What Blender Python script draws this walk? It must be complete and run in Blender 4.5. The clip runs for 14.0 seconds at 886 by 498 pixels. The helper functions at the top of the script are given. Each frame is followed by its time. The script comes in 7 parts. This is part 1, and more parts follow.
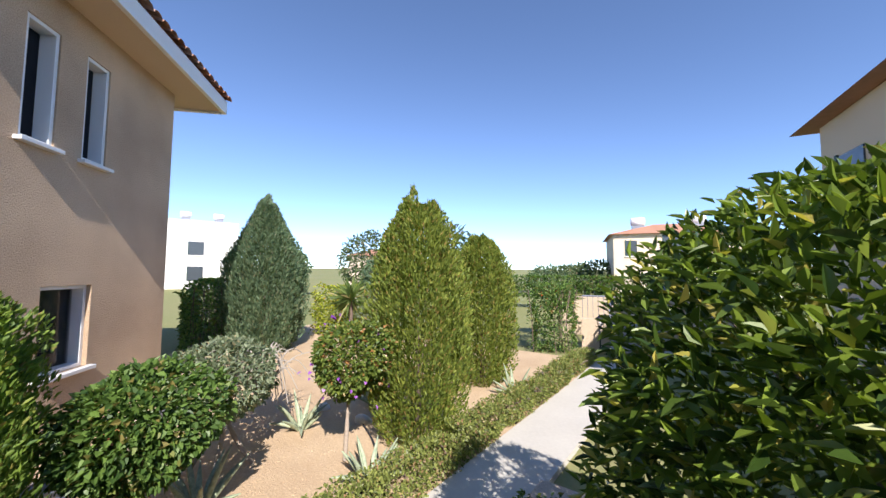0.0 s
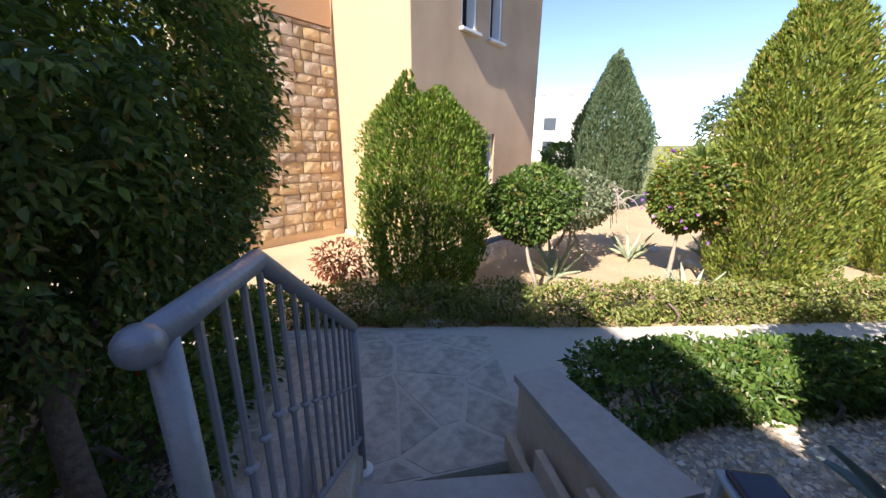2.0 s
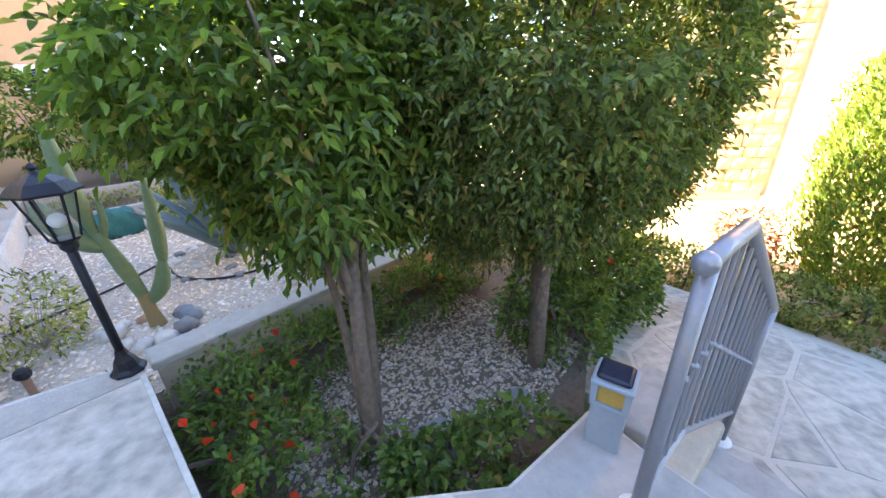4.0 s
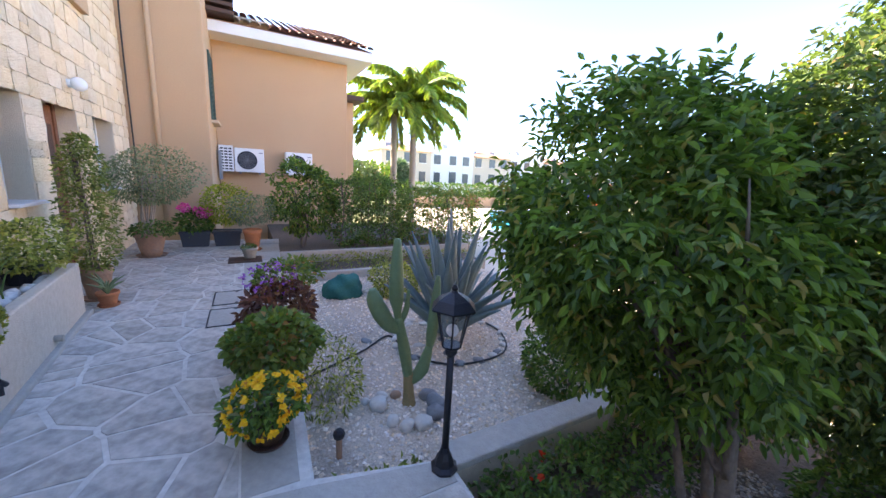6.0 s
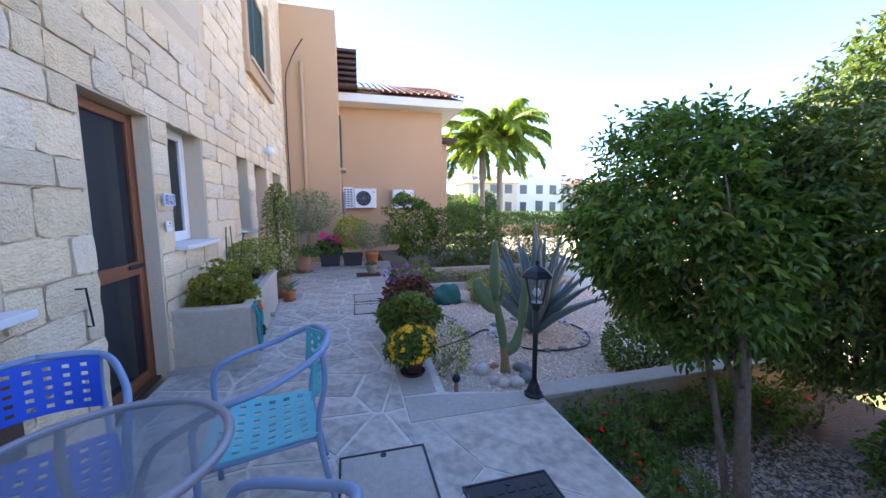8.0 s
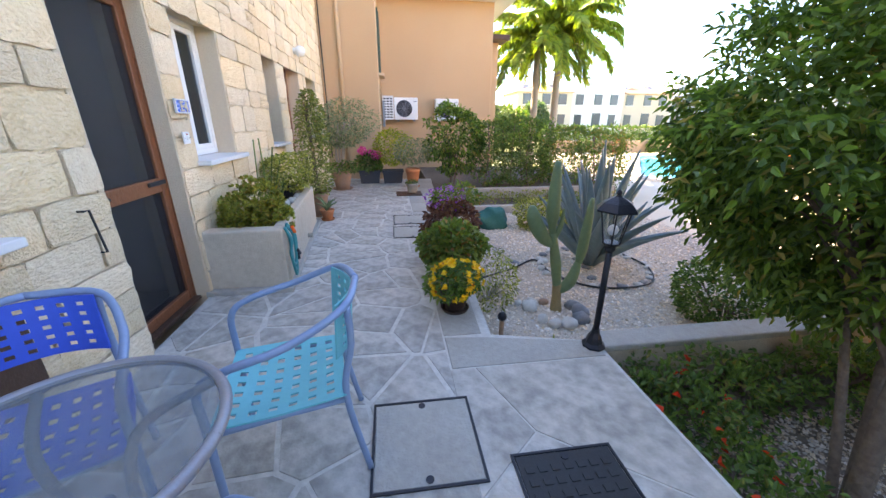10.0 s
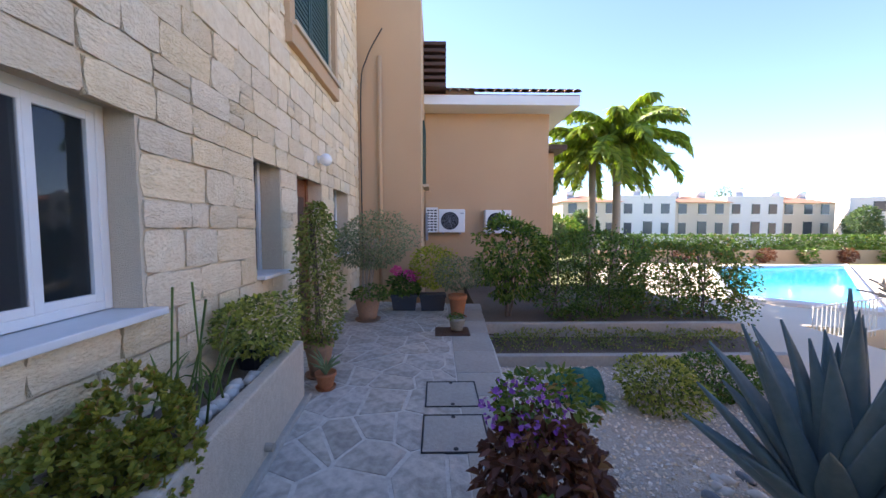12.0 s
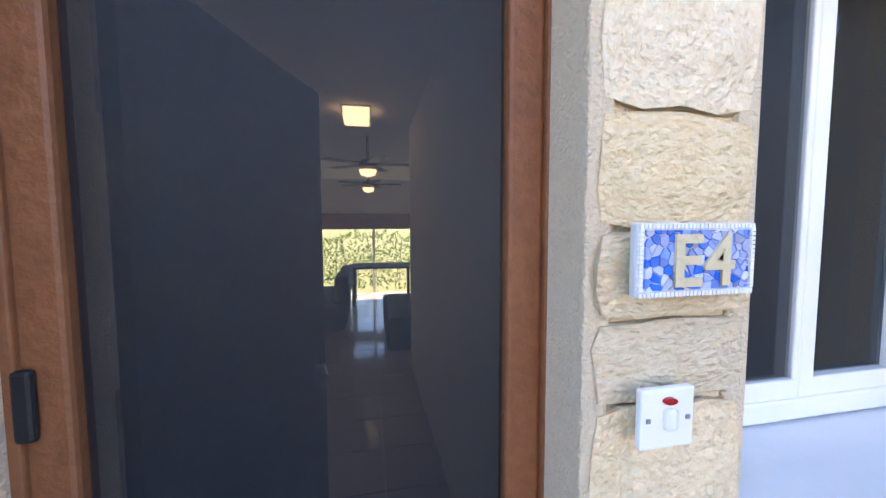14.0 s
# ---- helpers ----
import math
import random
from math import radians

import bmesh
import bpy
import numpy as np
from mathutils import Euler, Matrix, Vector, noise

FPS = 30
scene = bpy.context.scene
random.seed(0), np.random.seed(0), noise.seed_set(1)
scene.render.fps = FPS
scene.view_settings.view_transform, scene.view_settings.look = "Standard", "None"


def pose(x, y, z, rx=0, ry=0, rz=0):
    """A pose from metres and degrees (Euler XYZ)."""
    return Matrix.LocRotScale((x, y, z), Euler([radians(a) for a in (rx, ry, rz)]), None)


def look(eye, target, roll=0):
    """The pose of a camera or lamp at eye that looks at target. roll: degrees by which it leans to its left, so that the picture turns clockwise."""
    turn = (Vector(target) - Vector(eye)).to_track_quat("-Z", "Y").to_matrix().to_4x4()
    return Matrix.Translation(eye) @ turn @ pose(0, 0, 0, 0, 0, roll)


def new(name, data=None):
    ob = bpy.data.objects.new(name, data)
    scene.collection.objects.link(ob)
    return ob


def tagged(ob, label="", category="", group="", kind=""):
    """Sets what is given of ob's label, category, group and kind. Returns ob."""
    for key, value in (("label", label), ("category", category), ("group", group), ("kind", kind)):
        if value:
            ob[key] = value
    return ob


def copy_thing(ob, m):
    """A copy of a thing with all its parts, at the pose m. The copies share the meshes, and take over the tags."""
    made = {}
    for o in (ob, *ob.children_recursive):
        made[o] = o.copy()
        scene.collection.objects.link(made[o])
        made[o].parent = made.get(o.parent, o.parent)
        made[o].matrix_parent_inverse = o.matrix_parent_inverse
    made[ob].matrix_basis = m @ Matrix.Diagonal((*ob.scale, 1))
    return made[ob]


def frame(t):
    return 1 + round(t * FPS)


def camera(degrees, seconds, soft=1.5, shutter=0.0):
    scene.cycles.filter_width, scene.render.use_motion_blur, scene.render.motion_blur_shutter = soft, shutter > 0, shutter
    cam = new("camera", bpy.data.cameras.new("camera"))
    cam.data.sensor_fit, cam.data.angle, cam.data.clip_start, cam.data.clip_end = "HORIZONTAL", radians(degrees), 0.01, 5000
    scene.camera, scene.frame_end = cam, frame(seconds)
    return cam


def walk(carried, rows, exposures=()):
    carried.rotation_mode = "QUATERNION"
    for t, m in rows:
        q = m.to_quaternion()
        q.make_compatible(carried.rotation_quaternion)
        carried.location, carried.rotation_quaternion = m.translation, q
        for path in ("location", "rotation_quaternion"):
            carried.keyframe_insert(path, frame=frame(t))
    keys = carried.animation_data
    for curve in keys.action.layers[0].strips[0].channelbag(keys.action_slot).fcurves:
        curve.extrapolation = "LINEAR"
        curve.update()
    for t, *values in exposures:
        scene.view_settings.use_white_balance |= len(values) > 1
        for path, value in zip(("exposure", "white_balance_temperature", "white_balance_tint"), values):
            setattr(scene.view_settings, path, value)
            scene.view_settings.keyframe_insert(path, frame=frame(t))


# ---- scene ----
cam = camera(102.1, 14.0)
PATH = [
    (0, (1.176, -2.9, 1.633), (2.064, -4.687, 1.763), 0.3),
    (0.5, (1.02, -2.81, 1.607), (2.264, -4.369, 1.745), 0.6),
    (1, (0.777, -2.595, 1.455), (2.411, -3.744, 1.562), 0.7),
    (1.5, (0.712, -2.529, 1.291), (2.594, -3.182, 1.12), -0.0),
    (2, (0.488, -2.385, 1.127), (2.361, -2.832, 0.585), 0.4),
    (2.5, (0.385, -2.337, 1.089), (2.216, -2.593, 0.326), 0.7),
    (3, (0.29, -2.292, 1.072), (2.117, -2.196, 0.264), 0.0),
    (3.5, (0.183, -2.204, 1.112), (1.899, -1.547, 0.323), -1.2),
    (4, (0.061, -2.186, 1.247), (1.392, -0.926, 0.446), -1.7),
    (4.2, (-0.033, -2.145, 1.267), (1.169, -0.747, 0.491), -1.2),
    (6.3, (-0.988, -1.44, 1.564), (-0.038, 0.289, 1.235), 2.6),
    (6.5, (-1.061, -1.569, 1.524), (-0.042, 0.129, 1.244), 1.4),
    (7, (-1.241, -1.995, 1.483), (-0.207, -0.296, 1.277), -0.8),
    (7.5, (-1.335, -2.251, 1.525), (-0.541, -0.428, 1.31), -0.2),
    (8, (-1.328, -2.357, 1.426), (-0.822, -0.436, 1.193), -0.1),
    (8.2, (-1.336, -2.336, 1.383), (-0.88, -0.411, 1.089), 0.0),
    (10.3, (-1.245, -1.643, 1.421), (-0.983, 0.217, 0.734), 0.3),
    (10.5, (-1.127, -1.427, 1.445), (-0.847, 0.459, 0.843), 0.2),
    (11, (-1.086, -0.9, 1.517), (-0.673, 1.027, 1.177), 0.7),
    (11.5, (-1.007, -0.368, 1.526), (-0.54, 1.571, 1.372), 0.5),
    (12, (-1.183, 0.078, 1.542), (-1.146, 2.074, 1.42), 0.1),
    (12.5, (-1.369, 0.392, 1.514), (-2.077, 2.26, 1.403), 0.2),
    (13, (-1.697, 0.565, 1.505), (-3.064, 2.023, 1.413), 0.1),
    (13.5, (-2.072, 0.696, 1.553), (-3.782, 1.719, 1.372), 1.5),
    (14, (-2.378, 0.752, 1.538), (-4.332, 1.154, 1.404), -0.2),
]
EXPO = [(0.0, 0.85, 6200, 15), (1.5, 1.05, 6400, 16), (2.2, 1.5, 6700, 17), (2.5, 2.0, 6900, 17), (3.0, 2.75, 7100, 18), (3.6, 3.55, 8000, 16), (4.2, 3.75, 8000, 15), (6.3, 2.65, 6700, 20),
        (8.2, 2.55, 6400, 20), (10.4, 3.1, 8300, 16), (11.0, 2.3, 7000, 22), (12.0, 1.95, 6600, 20), (13.0, 2.75, 7600, 19), (13.5, 2.75, 7500, 18), (14.0, 3.25, 7700, 16)]
walk(cam, [(t, look(e, g, r)) for t, e, g, r in PATH], EXPO)

# ---- world, sun, exposure ----
SUN_AZ = radians(42)      # from +y towards -x
SUN_EL = radians(38)
TO_SUN = Vector((-math.sin(SUN_AZ) * math.cos(SUN_EL), math.cos(SUN_AZ) * math.cos(SUN_EL), math.sin(SUN_EL)))
world = bpy.data.worlds.new("world")
scene.world = world
world.use_nodes = True
wn = world.node_tree
sky = wn.nodes.new("ShaderNodeTexSky")
sky.sky_type = "NISHITA"
sky.sun_disc = False
sky.sun_elevation = SUN_EL
sky.sun_rotation = -SUN_AZ
sky.air_density, sky.dust_density, sky.ozone_density = 0.85, 0.0, 2.3
sky.altitude = 3000
wn.links.new(sky.outputs[0], wn.nodes["Background"].inputs[0])
wn.nodes["Background"].inputs[1].default_value = 0.15
sun_data = bpy.data.lights.new("sun", "SUN")
sun_data.energy, sun_data.angle, sun_data.color = 5.0, radians(0.5), (1.0, 0.93, 0.82)
sun = new("sun", sun_data)
sun.matrix_world = look((0, 0, 30), Vector((0, 0, 30)) - TO_SUN)


# ---- materials ----
def material(name, color, rough=0.8, second=None, scale=6.0, amount=0.5, bump=0.2, bump_scale=60.0, metal=0.0, per="", vary=0.15,
             big=0.7, spec=0.4):
    """Procedural surface: two colours mixed by two scales of noise, fine relief, and variation by piece or island."""
    m = bpy.data.materials.new(name)
    m.use_nodes = True
    n, l = m.node_tree.nodes, m.node_tree.links
    b = n["Principled BSDF"]
    b.inputs["Roughness"].default_value, b.inputs["Metallic"].default_value = rough, metal
    b.inputs["Specular IOR Level"].default_value = spec
    co = n.new("ShaderNodeTexCoord")
    second = second or tuple(c * 0.7 for c in color)
    fine, wide = n.new("ShaderNodeTexNoise"), n.new("ShaderNodeTexNoise")
    fine.inputs["Scale"].default_value, fine.inputs["Detail"].default_value = scale * 6, 8
    wide.inputs["Scale"].default_value, wide.inputs["Detail"].default_value = big, 5
    for t in (fine, wide):
        l.new(co.outputs["Object"], t.inputs["Vector"])
    add = n.new("ShaderNodeMath")
    add.operation = "MULTIPLY_ADD"
    l.new(fine.outputs[0], add.inputs[0])
    add.inputs[1].default_value = 0.5
    half = n.new("ShaderNodeMath")
    half.operation = "MULTIPLY"
    l.new(wide.outputs[0], half.inputs[0])
    half.inputs[1].default_value = 0.5
    l.new(half.outputs[0], add.inputs[2])
    ramp = n.new("ShaderNodeMapRange")
    l.new(add.outputs[0], ramp.inputs[0])
    ramp.inputs[1].default_value, ramp.inputs[2].default_value = 0.5 - 0.22 / max(amount, 0.05) * 0.5, 0.5 + 0.22 / max(amount, 0.05) * 0.5
    mix = n.new("ShaderNodeMix")
    mix.data_type = "RGBA"
    mix.inputs["A"].default_value, mix.inputs["B"].default_value = (*color, 1), (*second, 1)
    l.new(ramp.outputs[0], mix.inputs["Factor"])
    out = mix.outputs["Result"]
    if per:
        src = n.new("ShaderNodeObjectInfo").outputs["Random"] if per == "piece" else n.new("ShaderNodeNewGeometry").outputs["Random Per Island"]
        hsv = n.new("ShaderNodeHueSaturation")
        val = n.new("ShaderNodeMapRange")
        l.new(src, val.inputs[0])
        val.inputs[3].default_value, val.inputs[4].default_value = 1 - vary, 1 + vary
        l.new(val.outputs[0], hsv.inputs["Value"])
        mul = n.new("ShaderNodeMath")
        mul.operation = "MULTIPLY"
        l.new(src, mul.inputs[0])
        mul.inputs[1].default_value = 7.31
        fr = n.new("ShaderNodeMath")
        fr.operation = "FRACT"
        l.new(mul.outputs[0], fr.inputs[0])
        sat = n.new("ShaderNodeMapRange")
        l.new(fr.outputs[0], sat.inputs[0])
        sat.inputs[3].default_value, sat.inputs[4].default_value = 1 - vary * 1.6, 1 + vary * 1.2
        l.new(sat.outputs[0], hsv.inputs["Saturation"])
        l.new(out, hsv.inputs["Color"])
        out = hsv.outputs[0]
    l.new(out, b.inputs["Base Color"])
    if bump:
        bt = n.new("ShaderNodeTexNoise")
        bt.inputs["Scale"].default_value, bt.inputs["Detail"].default_value = bump_scale, 6
        l.new(co.outputs["Object"], bt.inputs["Vector"])
        bp = n.new("ShaderNodeBump")
        bp.inputs["Strength"].default_value, bp.inputs["Distance"].default_value = bump, 0.02
        l.new(bt.outputs[0], bp.inputs["Height"])
        l.new(bp.outputs[0], b.inputs["Normal"])
    return m


def leaf_material(name, dark, light, old=None, gloss=0.45, through_light=0.3):
    """Leaves: each its own tone between dark and light, a few old ones, some light let through."""
    m = bpy.data.materials.new(name)
    m.use_nodes = True
    n, l = m.node_tree.nodes, m.node_tree.links
    b = n["Principled BSDF"]
    b.inputs["Roughness"].default_value = gloss
    b.inputs["Specular IOR Level"].default_value = 0.4
    geo = n.new("ShaderNodeNewGeometry")
    ramp = n.new("ShaderNodeValToRGB")
    e = ramp.color_ramp.elements
    e[0].position, e[0].color = 0.0, (*dark, 1)
    e[1].position, e[1].color = 0.9, (*light, 1)
    if old:
        o = e.new(0.97)
        o.color = (*old, 1)
    l.new(geo.outputs["Random Per Island"], ramp.inputs[0])
    l.new(ramp.outputs[0], b.inputs["Base Color"])
    tr = n.new("ShaderNodeBsdfTranslucent")
    gain = n.new("ShaderNodeMix")
    gain.data_type, gain.blend_type = "RGBA", "MULTIPLY"
    gain.inputs["Factor"].default_value = 1.0
    gain.inputs["B"].default_value = (1.5, 1.6, 0.7, 1)
    l.new(ramp.outputs[0], gain.inputs["A"])
    l.new(gain.outputs["Result"], tr.inputs[0])
    mx = n.new("ShaderNodeMixShader")
    mx.inputs[0].default_value = through_light
    l.new(b.outputs[0], mx.inputs[1])
    l.new(tr.outputs[0], mx.inputs[2])
    l.new(mx.outputs[0], n["Material Output"].inputs[0])
    return m


def glass_material(name, tint, solid, rough=0.02):
    """A pane or a screen: gloss over partly clear."""
    m = bpy.data.materials.new(name)
    m.use_nodes = True
    n, l = m.node_tree.nodes, m.node_tree.links
    b = n["Principled BSDF"]
    b.inputs["Base Color"].default_value = (*tint, 1)
    b.inputs["Roughness"].default_value = rough
    tr = n.new("ShaderNodeBsdfTransparent")
    mx = n.new("ShaderNodeMixShader")
    mx.inputs[0].default_value = solid
    l.new(tr.outputs[0], mx.inputs[1])
    l.new(b.outputs[0], mx.inputs[2])
    l.new(mx.outputs[0], n["Material Output"].inputs[0])
    return m


def glow_material(name, color, strength):
    m = bpy.data.materials.new(name)
    m.use_nodes = True
    b = m.node_tree.nodes["Principled BSDF"]
    b.inputs["Base Color"].default_value = (*color, 1)
    b.inputs["Emission Color"].default_value = (*color, 1)
    b.inputs["Emission Strength"].default_value = strength
    return m


M = {}
M["render_tan"] = material("tan_render", (0.60, 0.40, 0.235), 0.9, (0.50, 0.325, 0.19), 8, 0.35, 0.35, 180)
# dark speckle stands in for shade among the rough-cast grain, which bump barely shows
M["render_rough"] = material("rough_render", (0.66, 0.49, 0.33), 0.92, (0.42, 0.30, 0.20), 12, 1.0, 1.0, 55)
M["render_cream"] = material("cream_render", (0.66, 0.52, 0.37), 0.9, (0.57, 0.44, 0.31), 8, 0.4, 0.4, 150)
M["render_grey"] = material("reveal_render", (0.76, 0.62, 0.45), 0.9, (0.66, 0.52, 0.37), 8, 0.4, 0.7, 160)
M["mortar"] = material("mortar", (0.80, 0.64, 0.44), 0.95, (0.68, 0.52, 0.34), 14, 0.5, 0.6, 120)
M["limestone"] = material("limestone", (0.87, 0.71, 0.50), 0.9, (0.72, 0.54, 0.33), 3, 0.55, 1.0, 13, per="piece", vary=0.08, big=5.0)
M["limestone_isl"] = material("limestone_far", (0.85, 0.70, 0.49), 0.9, (0.72, 0.54, 0.33), 3, 0.55, 1.0, 13, per="island", vary=0.08, big=5.0)
M["sandstone"] = material("old_sandstone", (0.70, 0.57, 0.38), 0.92, (0.46, 0.35, 0.22), 3, 0.7, 0.9, 26, per="piece", vary=0.2)
M["flag"] = material("flagstone", (0.54, 0.50, 0.44), 0.75, (0.31, 0.285, 0.25), 2.2, 0.95, 0.35, 40, per="piece", vary=0.10, big=3.5)
M["joint"] = material("flag_joint", (0.66, 0.63, 0.57), 0.85, (0.44, 0.42, 0.38), 4, 0.6, 0.3, 60, big=3.0)
M["concrete"] = material("worn_concrete", (0.44, 0.41, 0.36), 0.85, (0.32, 0.30, 0.265), 4, 0.6, 0.35, 70, big=1.6)
M["path_pale"] = material("pale_concrete_path", (0.55, 0.52, 0.46), 0.85, (0.46, 0.43, 0.38), 4, 0.5, 0.3, 60, big=1.6)
M["stair"] = material("stair_concrete", (0.46, 0.445, 0.42), 0.8, (0.32, 0.31, 0.30), 3, 0.6, 0.35, 50, big=2.5)
M["planter"] = material("planter_render", (0.60, 0.51, 0.40), 0.9, (0.46, 0.385, 0.30), 4, 0.6, 0.45, 90, big=1.8)
M["soil"] = material("garden_soil", (0.56, 0.42, 0.27), 0.97, (0.42, 0.295, 0.18), 5, 0.7, 0.7, 45, big=1.3)
# dark soil; its tone also carries the shade under trees and hedges
M["soil_dark"] = material("dark_shaded_soil", (0.17, 0.13, 0.10), 0.97, (0.09, 0.07, 0.05), 6, 0.7, 0.8, 40)
M["gravel"] = material("gravel_bed", (0.68, 0.56, 0.44), 0.95, (0.36, 0.30, 0.25), 12, 0.8, 0.9, 70)
M["pebble"] = material("pebbles", (0.80, 0.68, 0.54), 0.85, (0.64, 0.51, 0.39), 20, 0.5, 0.2, 60, per="island", vary=0.35)
# cream pebbles toned brown, so the tree shade sits in their colour
M["pebble_shaded"] = material("shaded_brown_pebbles", (0.48, 0.40, 0.32), 0.9, (0.30, 0.235, 0.18), 20, 0.6, 0.2, 60, per="island", vary=0.35)
M["rock_white"] = material("white_rock", (0.66, 0.63, 0.58), 0.8, (0.48, 0.45, 0.40), 6, 0.5, 0.5, 30)
M["rock_grey"] = material("grey_rock", (0.25, 0.26, 0.27), 0.85, (0.16, 0.165, 0.17), 6, 0.5, 0.5, 30)
M["white"] = material("white_paint", (0.80, 0.79, 0.77), 0.45, (0.72, 0.71, 0.68), 6, 0.3, 0.05, 80)
M["marble"] = material("white_marble_sill", (0.74, 0.74, 0.74), 0.35, (0.64, 0.645, 0.65), 3, 0.4, 0.05, 60)
M["upvc"] = material("white_frame", (0.80, 0.80, 0.79), 0.35, (0.75, 0.75, 0.74), 5, 0.2, 0.0)
M["wood"] = material("brown_wood", (0.26, 0.095, 0.04), 0.5, (0.17, 0.058, 0.025), 7, 0.6, 0.25, 60)
M["wood_dark"] = material("dark_wood", (0.10, 0.05, 0.03), 0.6, (0.06, 0.03, 0.02), 7, 0.6, 0.25, 60)
M["green"] = material("green_shutter", (0.035, 0.085, 0.07), 0.55, (0.025, 0.06, 0.05), 6, 0.5, 0.1, 60)
# near-black for dark goods, and painted shade inside openings and rooms
M["dark"] = material("near_black", (0.015, 0.017, 0.022), 0.6, (0.01, 0.011, 0.014), 4, 0.4, 0.0, spec=0.12)
M["black"] = material("black_metal", (0.014, 0.015, 0.020), 0.45, (0.022, 0.022, 0.028), 9, 0.5, 0.15, 90, metal=0.2)
M["rubber"] = material("black_pipe", (0.02, 0.02, 0.022), 0.6, (0.03, 0.03, 0.03), 9, 0.5, 0.1, 90)
M["steel"] = material("grey_painted_metal", (0.30, 0.31, 0.345), 0.4, (0.24, 0.25, 0.28), 9, 0.5, 0.15, 80, metal=0.35)
M["bollard"] = material("bollard_grey", (0.33, 0.40, 0.46), 0.5, (0.27, 0.33, 0.38), 8, 0.5, 0.1, 80)
M["amber"] = material("amber_lens", (0.55, 0.36, 0.08), 0.3, (0.42, 0.27, 0.06), 12, 0.5, 0.2, 90)
M["solar"] = material("solar_cap", (0.02, 0.025, 0.045), 0.15, (0.03, 0.035, 0.06), 12, 0.5, 0.0)
M["terracotta"] = material("terracotta", (0.48, 0.19, 0.085), 0.85, (0.36, 0.13, 0.055), 6, 0.6, 0.3, 60)
M["old_pot"] = material("weathered_clay", (0.42, 0.24, 0.15), 0.9, (0.28, 0.19, 0.135), 5, 0.8, 0.4, 50)
M["brown_pot"] = material("brown_glazed_pot", (0.085, 0.045, 0.032), 0.4, (0.05, 0.028, 0.02), 6, 0.5, 0.1, 50)
M["grey_pot"] = material("dark_plastic_trough", (0.05, 0.058, 0.072), 0.55, (0.035, 0.04, 0.05), 6, 0.5, 0.1, 50)
M["stone_pot"] = material("pale_stone_pot", (0.40, 0.36, 0.30), 0.9, (0.28, 0.25, 0.2), 6, 0.6, 0.4, 50)
M["tile_roof"] = material("roof_tile", (0.44, 0.22, 0.13), 0.85, (0.24, 0.135, 0.095), 3, 0.8, 0.3, 40, per="island", vary=0.25)
M["bark"] = material("bark", (0.20, 0.15, 0.115), 0.95, (0.11, 0.08, 0.062), 6, 0.8, 0.9, 30)
M["bark_pale"] = material("pale_bark", (0.42, 0.35, 0.28), 0.9, (0.28, 0.23, 0.18), 6, 0.7, 0.5, 30)
M["twig"] = material("grey_twigs", (0.40, 0.36, 0.31), 0.95, (0.28, 0.25, 0.21), 6, 0.6, 0.3, 40)
M["teal_hose"] = material("teal_hose", (0.015, 0.25, 0.26), 0.45, (0.01, 0.19, 0.2), 6, 0.4, 0.05, 60)
M["orange"] = material("orange_plastic", (0.75, 0.12, 0.02), 0.45, (0.6, 0.09, 0.015), 6, 0.3, 0.0)
M["teal_seat"] = material("turquoise_plastic", (0.11, 0.50, 0.56), 0.45, (0.08, 0.42, 0.48), 5, 0.4, 0.05, 60)
M["blue_seat"] = material("blue_plastic", (0.025, 0.11, 0.62), 0.45, (0.02, 0.09, 0.5), 5, 0.4, 0.05, 60)
M["pink_seat"] = material("faded_pink_plastic", (0.62, 0.33, 0.31), 0.5, (0.55, 0.28, 0.26), 5, 0.4, 0.05, 60)
M["chair_metal"] = material("blue_grey_tube", (0.23, 0.33, 0.50), 0.4, (0.18, 0.27, 0.42), 8, 0.4, 0.1, 90, metal=0.15)
M["green_net"] = material("green_netting", (0.02, 0.15, 0.13), 0.8, (0.012, 0.09, 0.08), 9, 0.7, 0.5, 50)
M["pool"] = material("pool_water", (0.03, 0.50, 0.72), 0.06, (0.02, 0.42, 0.66), 0.6, 0.4, 0.12, 3.0)
M["deck"] = material("pool_deck", (0.70, 0.60, 0.46), 0.85, (0.62, 0.53, 0.40), 3, 0.4, 0.2, 40)
M["far_white"] = material("far_white_render", (0.80, 0.77, 0.72), 0.9, (0.74, 0.70, 0.64), 1, 0.4, 0.0)
M["far_cream"] = material("far_cream_render", (0.70, 0.58, 0.44), 0.9, (0.63, 0.52, 0.39), 1, 0.4, 0.0)
M["far_roof"] = material("far_roof_tile", (0.46, 0.24, 0.15), 0.85, (0.36, 0.18, 0.11), 1.2, 0.6, 0.3, 12)
M["far_glass"] = material("far_window", (0.05, 0.06, 0.07), 0.15, (0.08, 0.09, 0.1), 2, 0.4, 0.0)
M["tank"] = material("white_tank", (0.80, 0.80, 0.80), 0.4, (0.72, 0.72, 0.72), 4, 0.3, 0.0)
M["grass"] = material("dry_grass_field", (0.17, 0.20, 0.06), 0.95, (0.25, 0.23, 0.10), 2, 0.7, 0.6, 6, big=0.05)
M["hill"] = material("far_hills", (0.20, 0.22, 0.18), 0.95, (0.26, 0.25, 0.20), 0.05, 0.6, 0.0, big=0.01)
M["cactus"] = material("cactus_skin", (0.17, 0.24, 0.12), 0.6, (0.12, 0.18, 0.085), 5, 0.5, 0.2, 60)
M["cactus_old"] = material("corky_cactus_stem", (0.36, 0.24, 0.11), 0.85, (0.24, 0.2, 0.1), 6, 0.6, 0.4, 50)
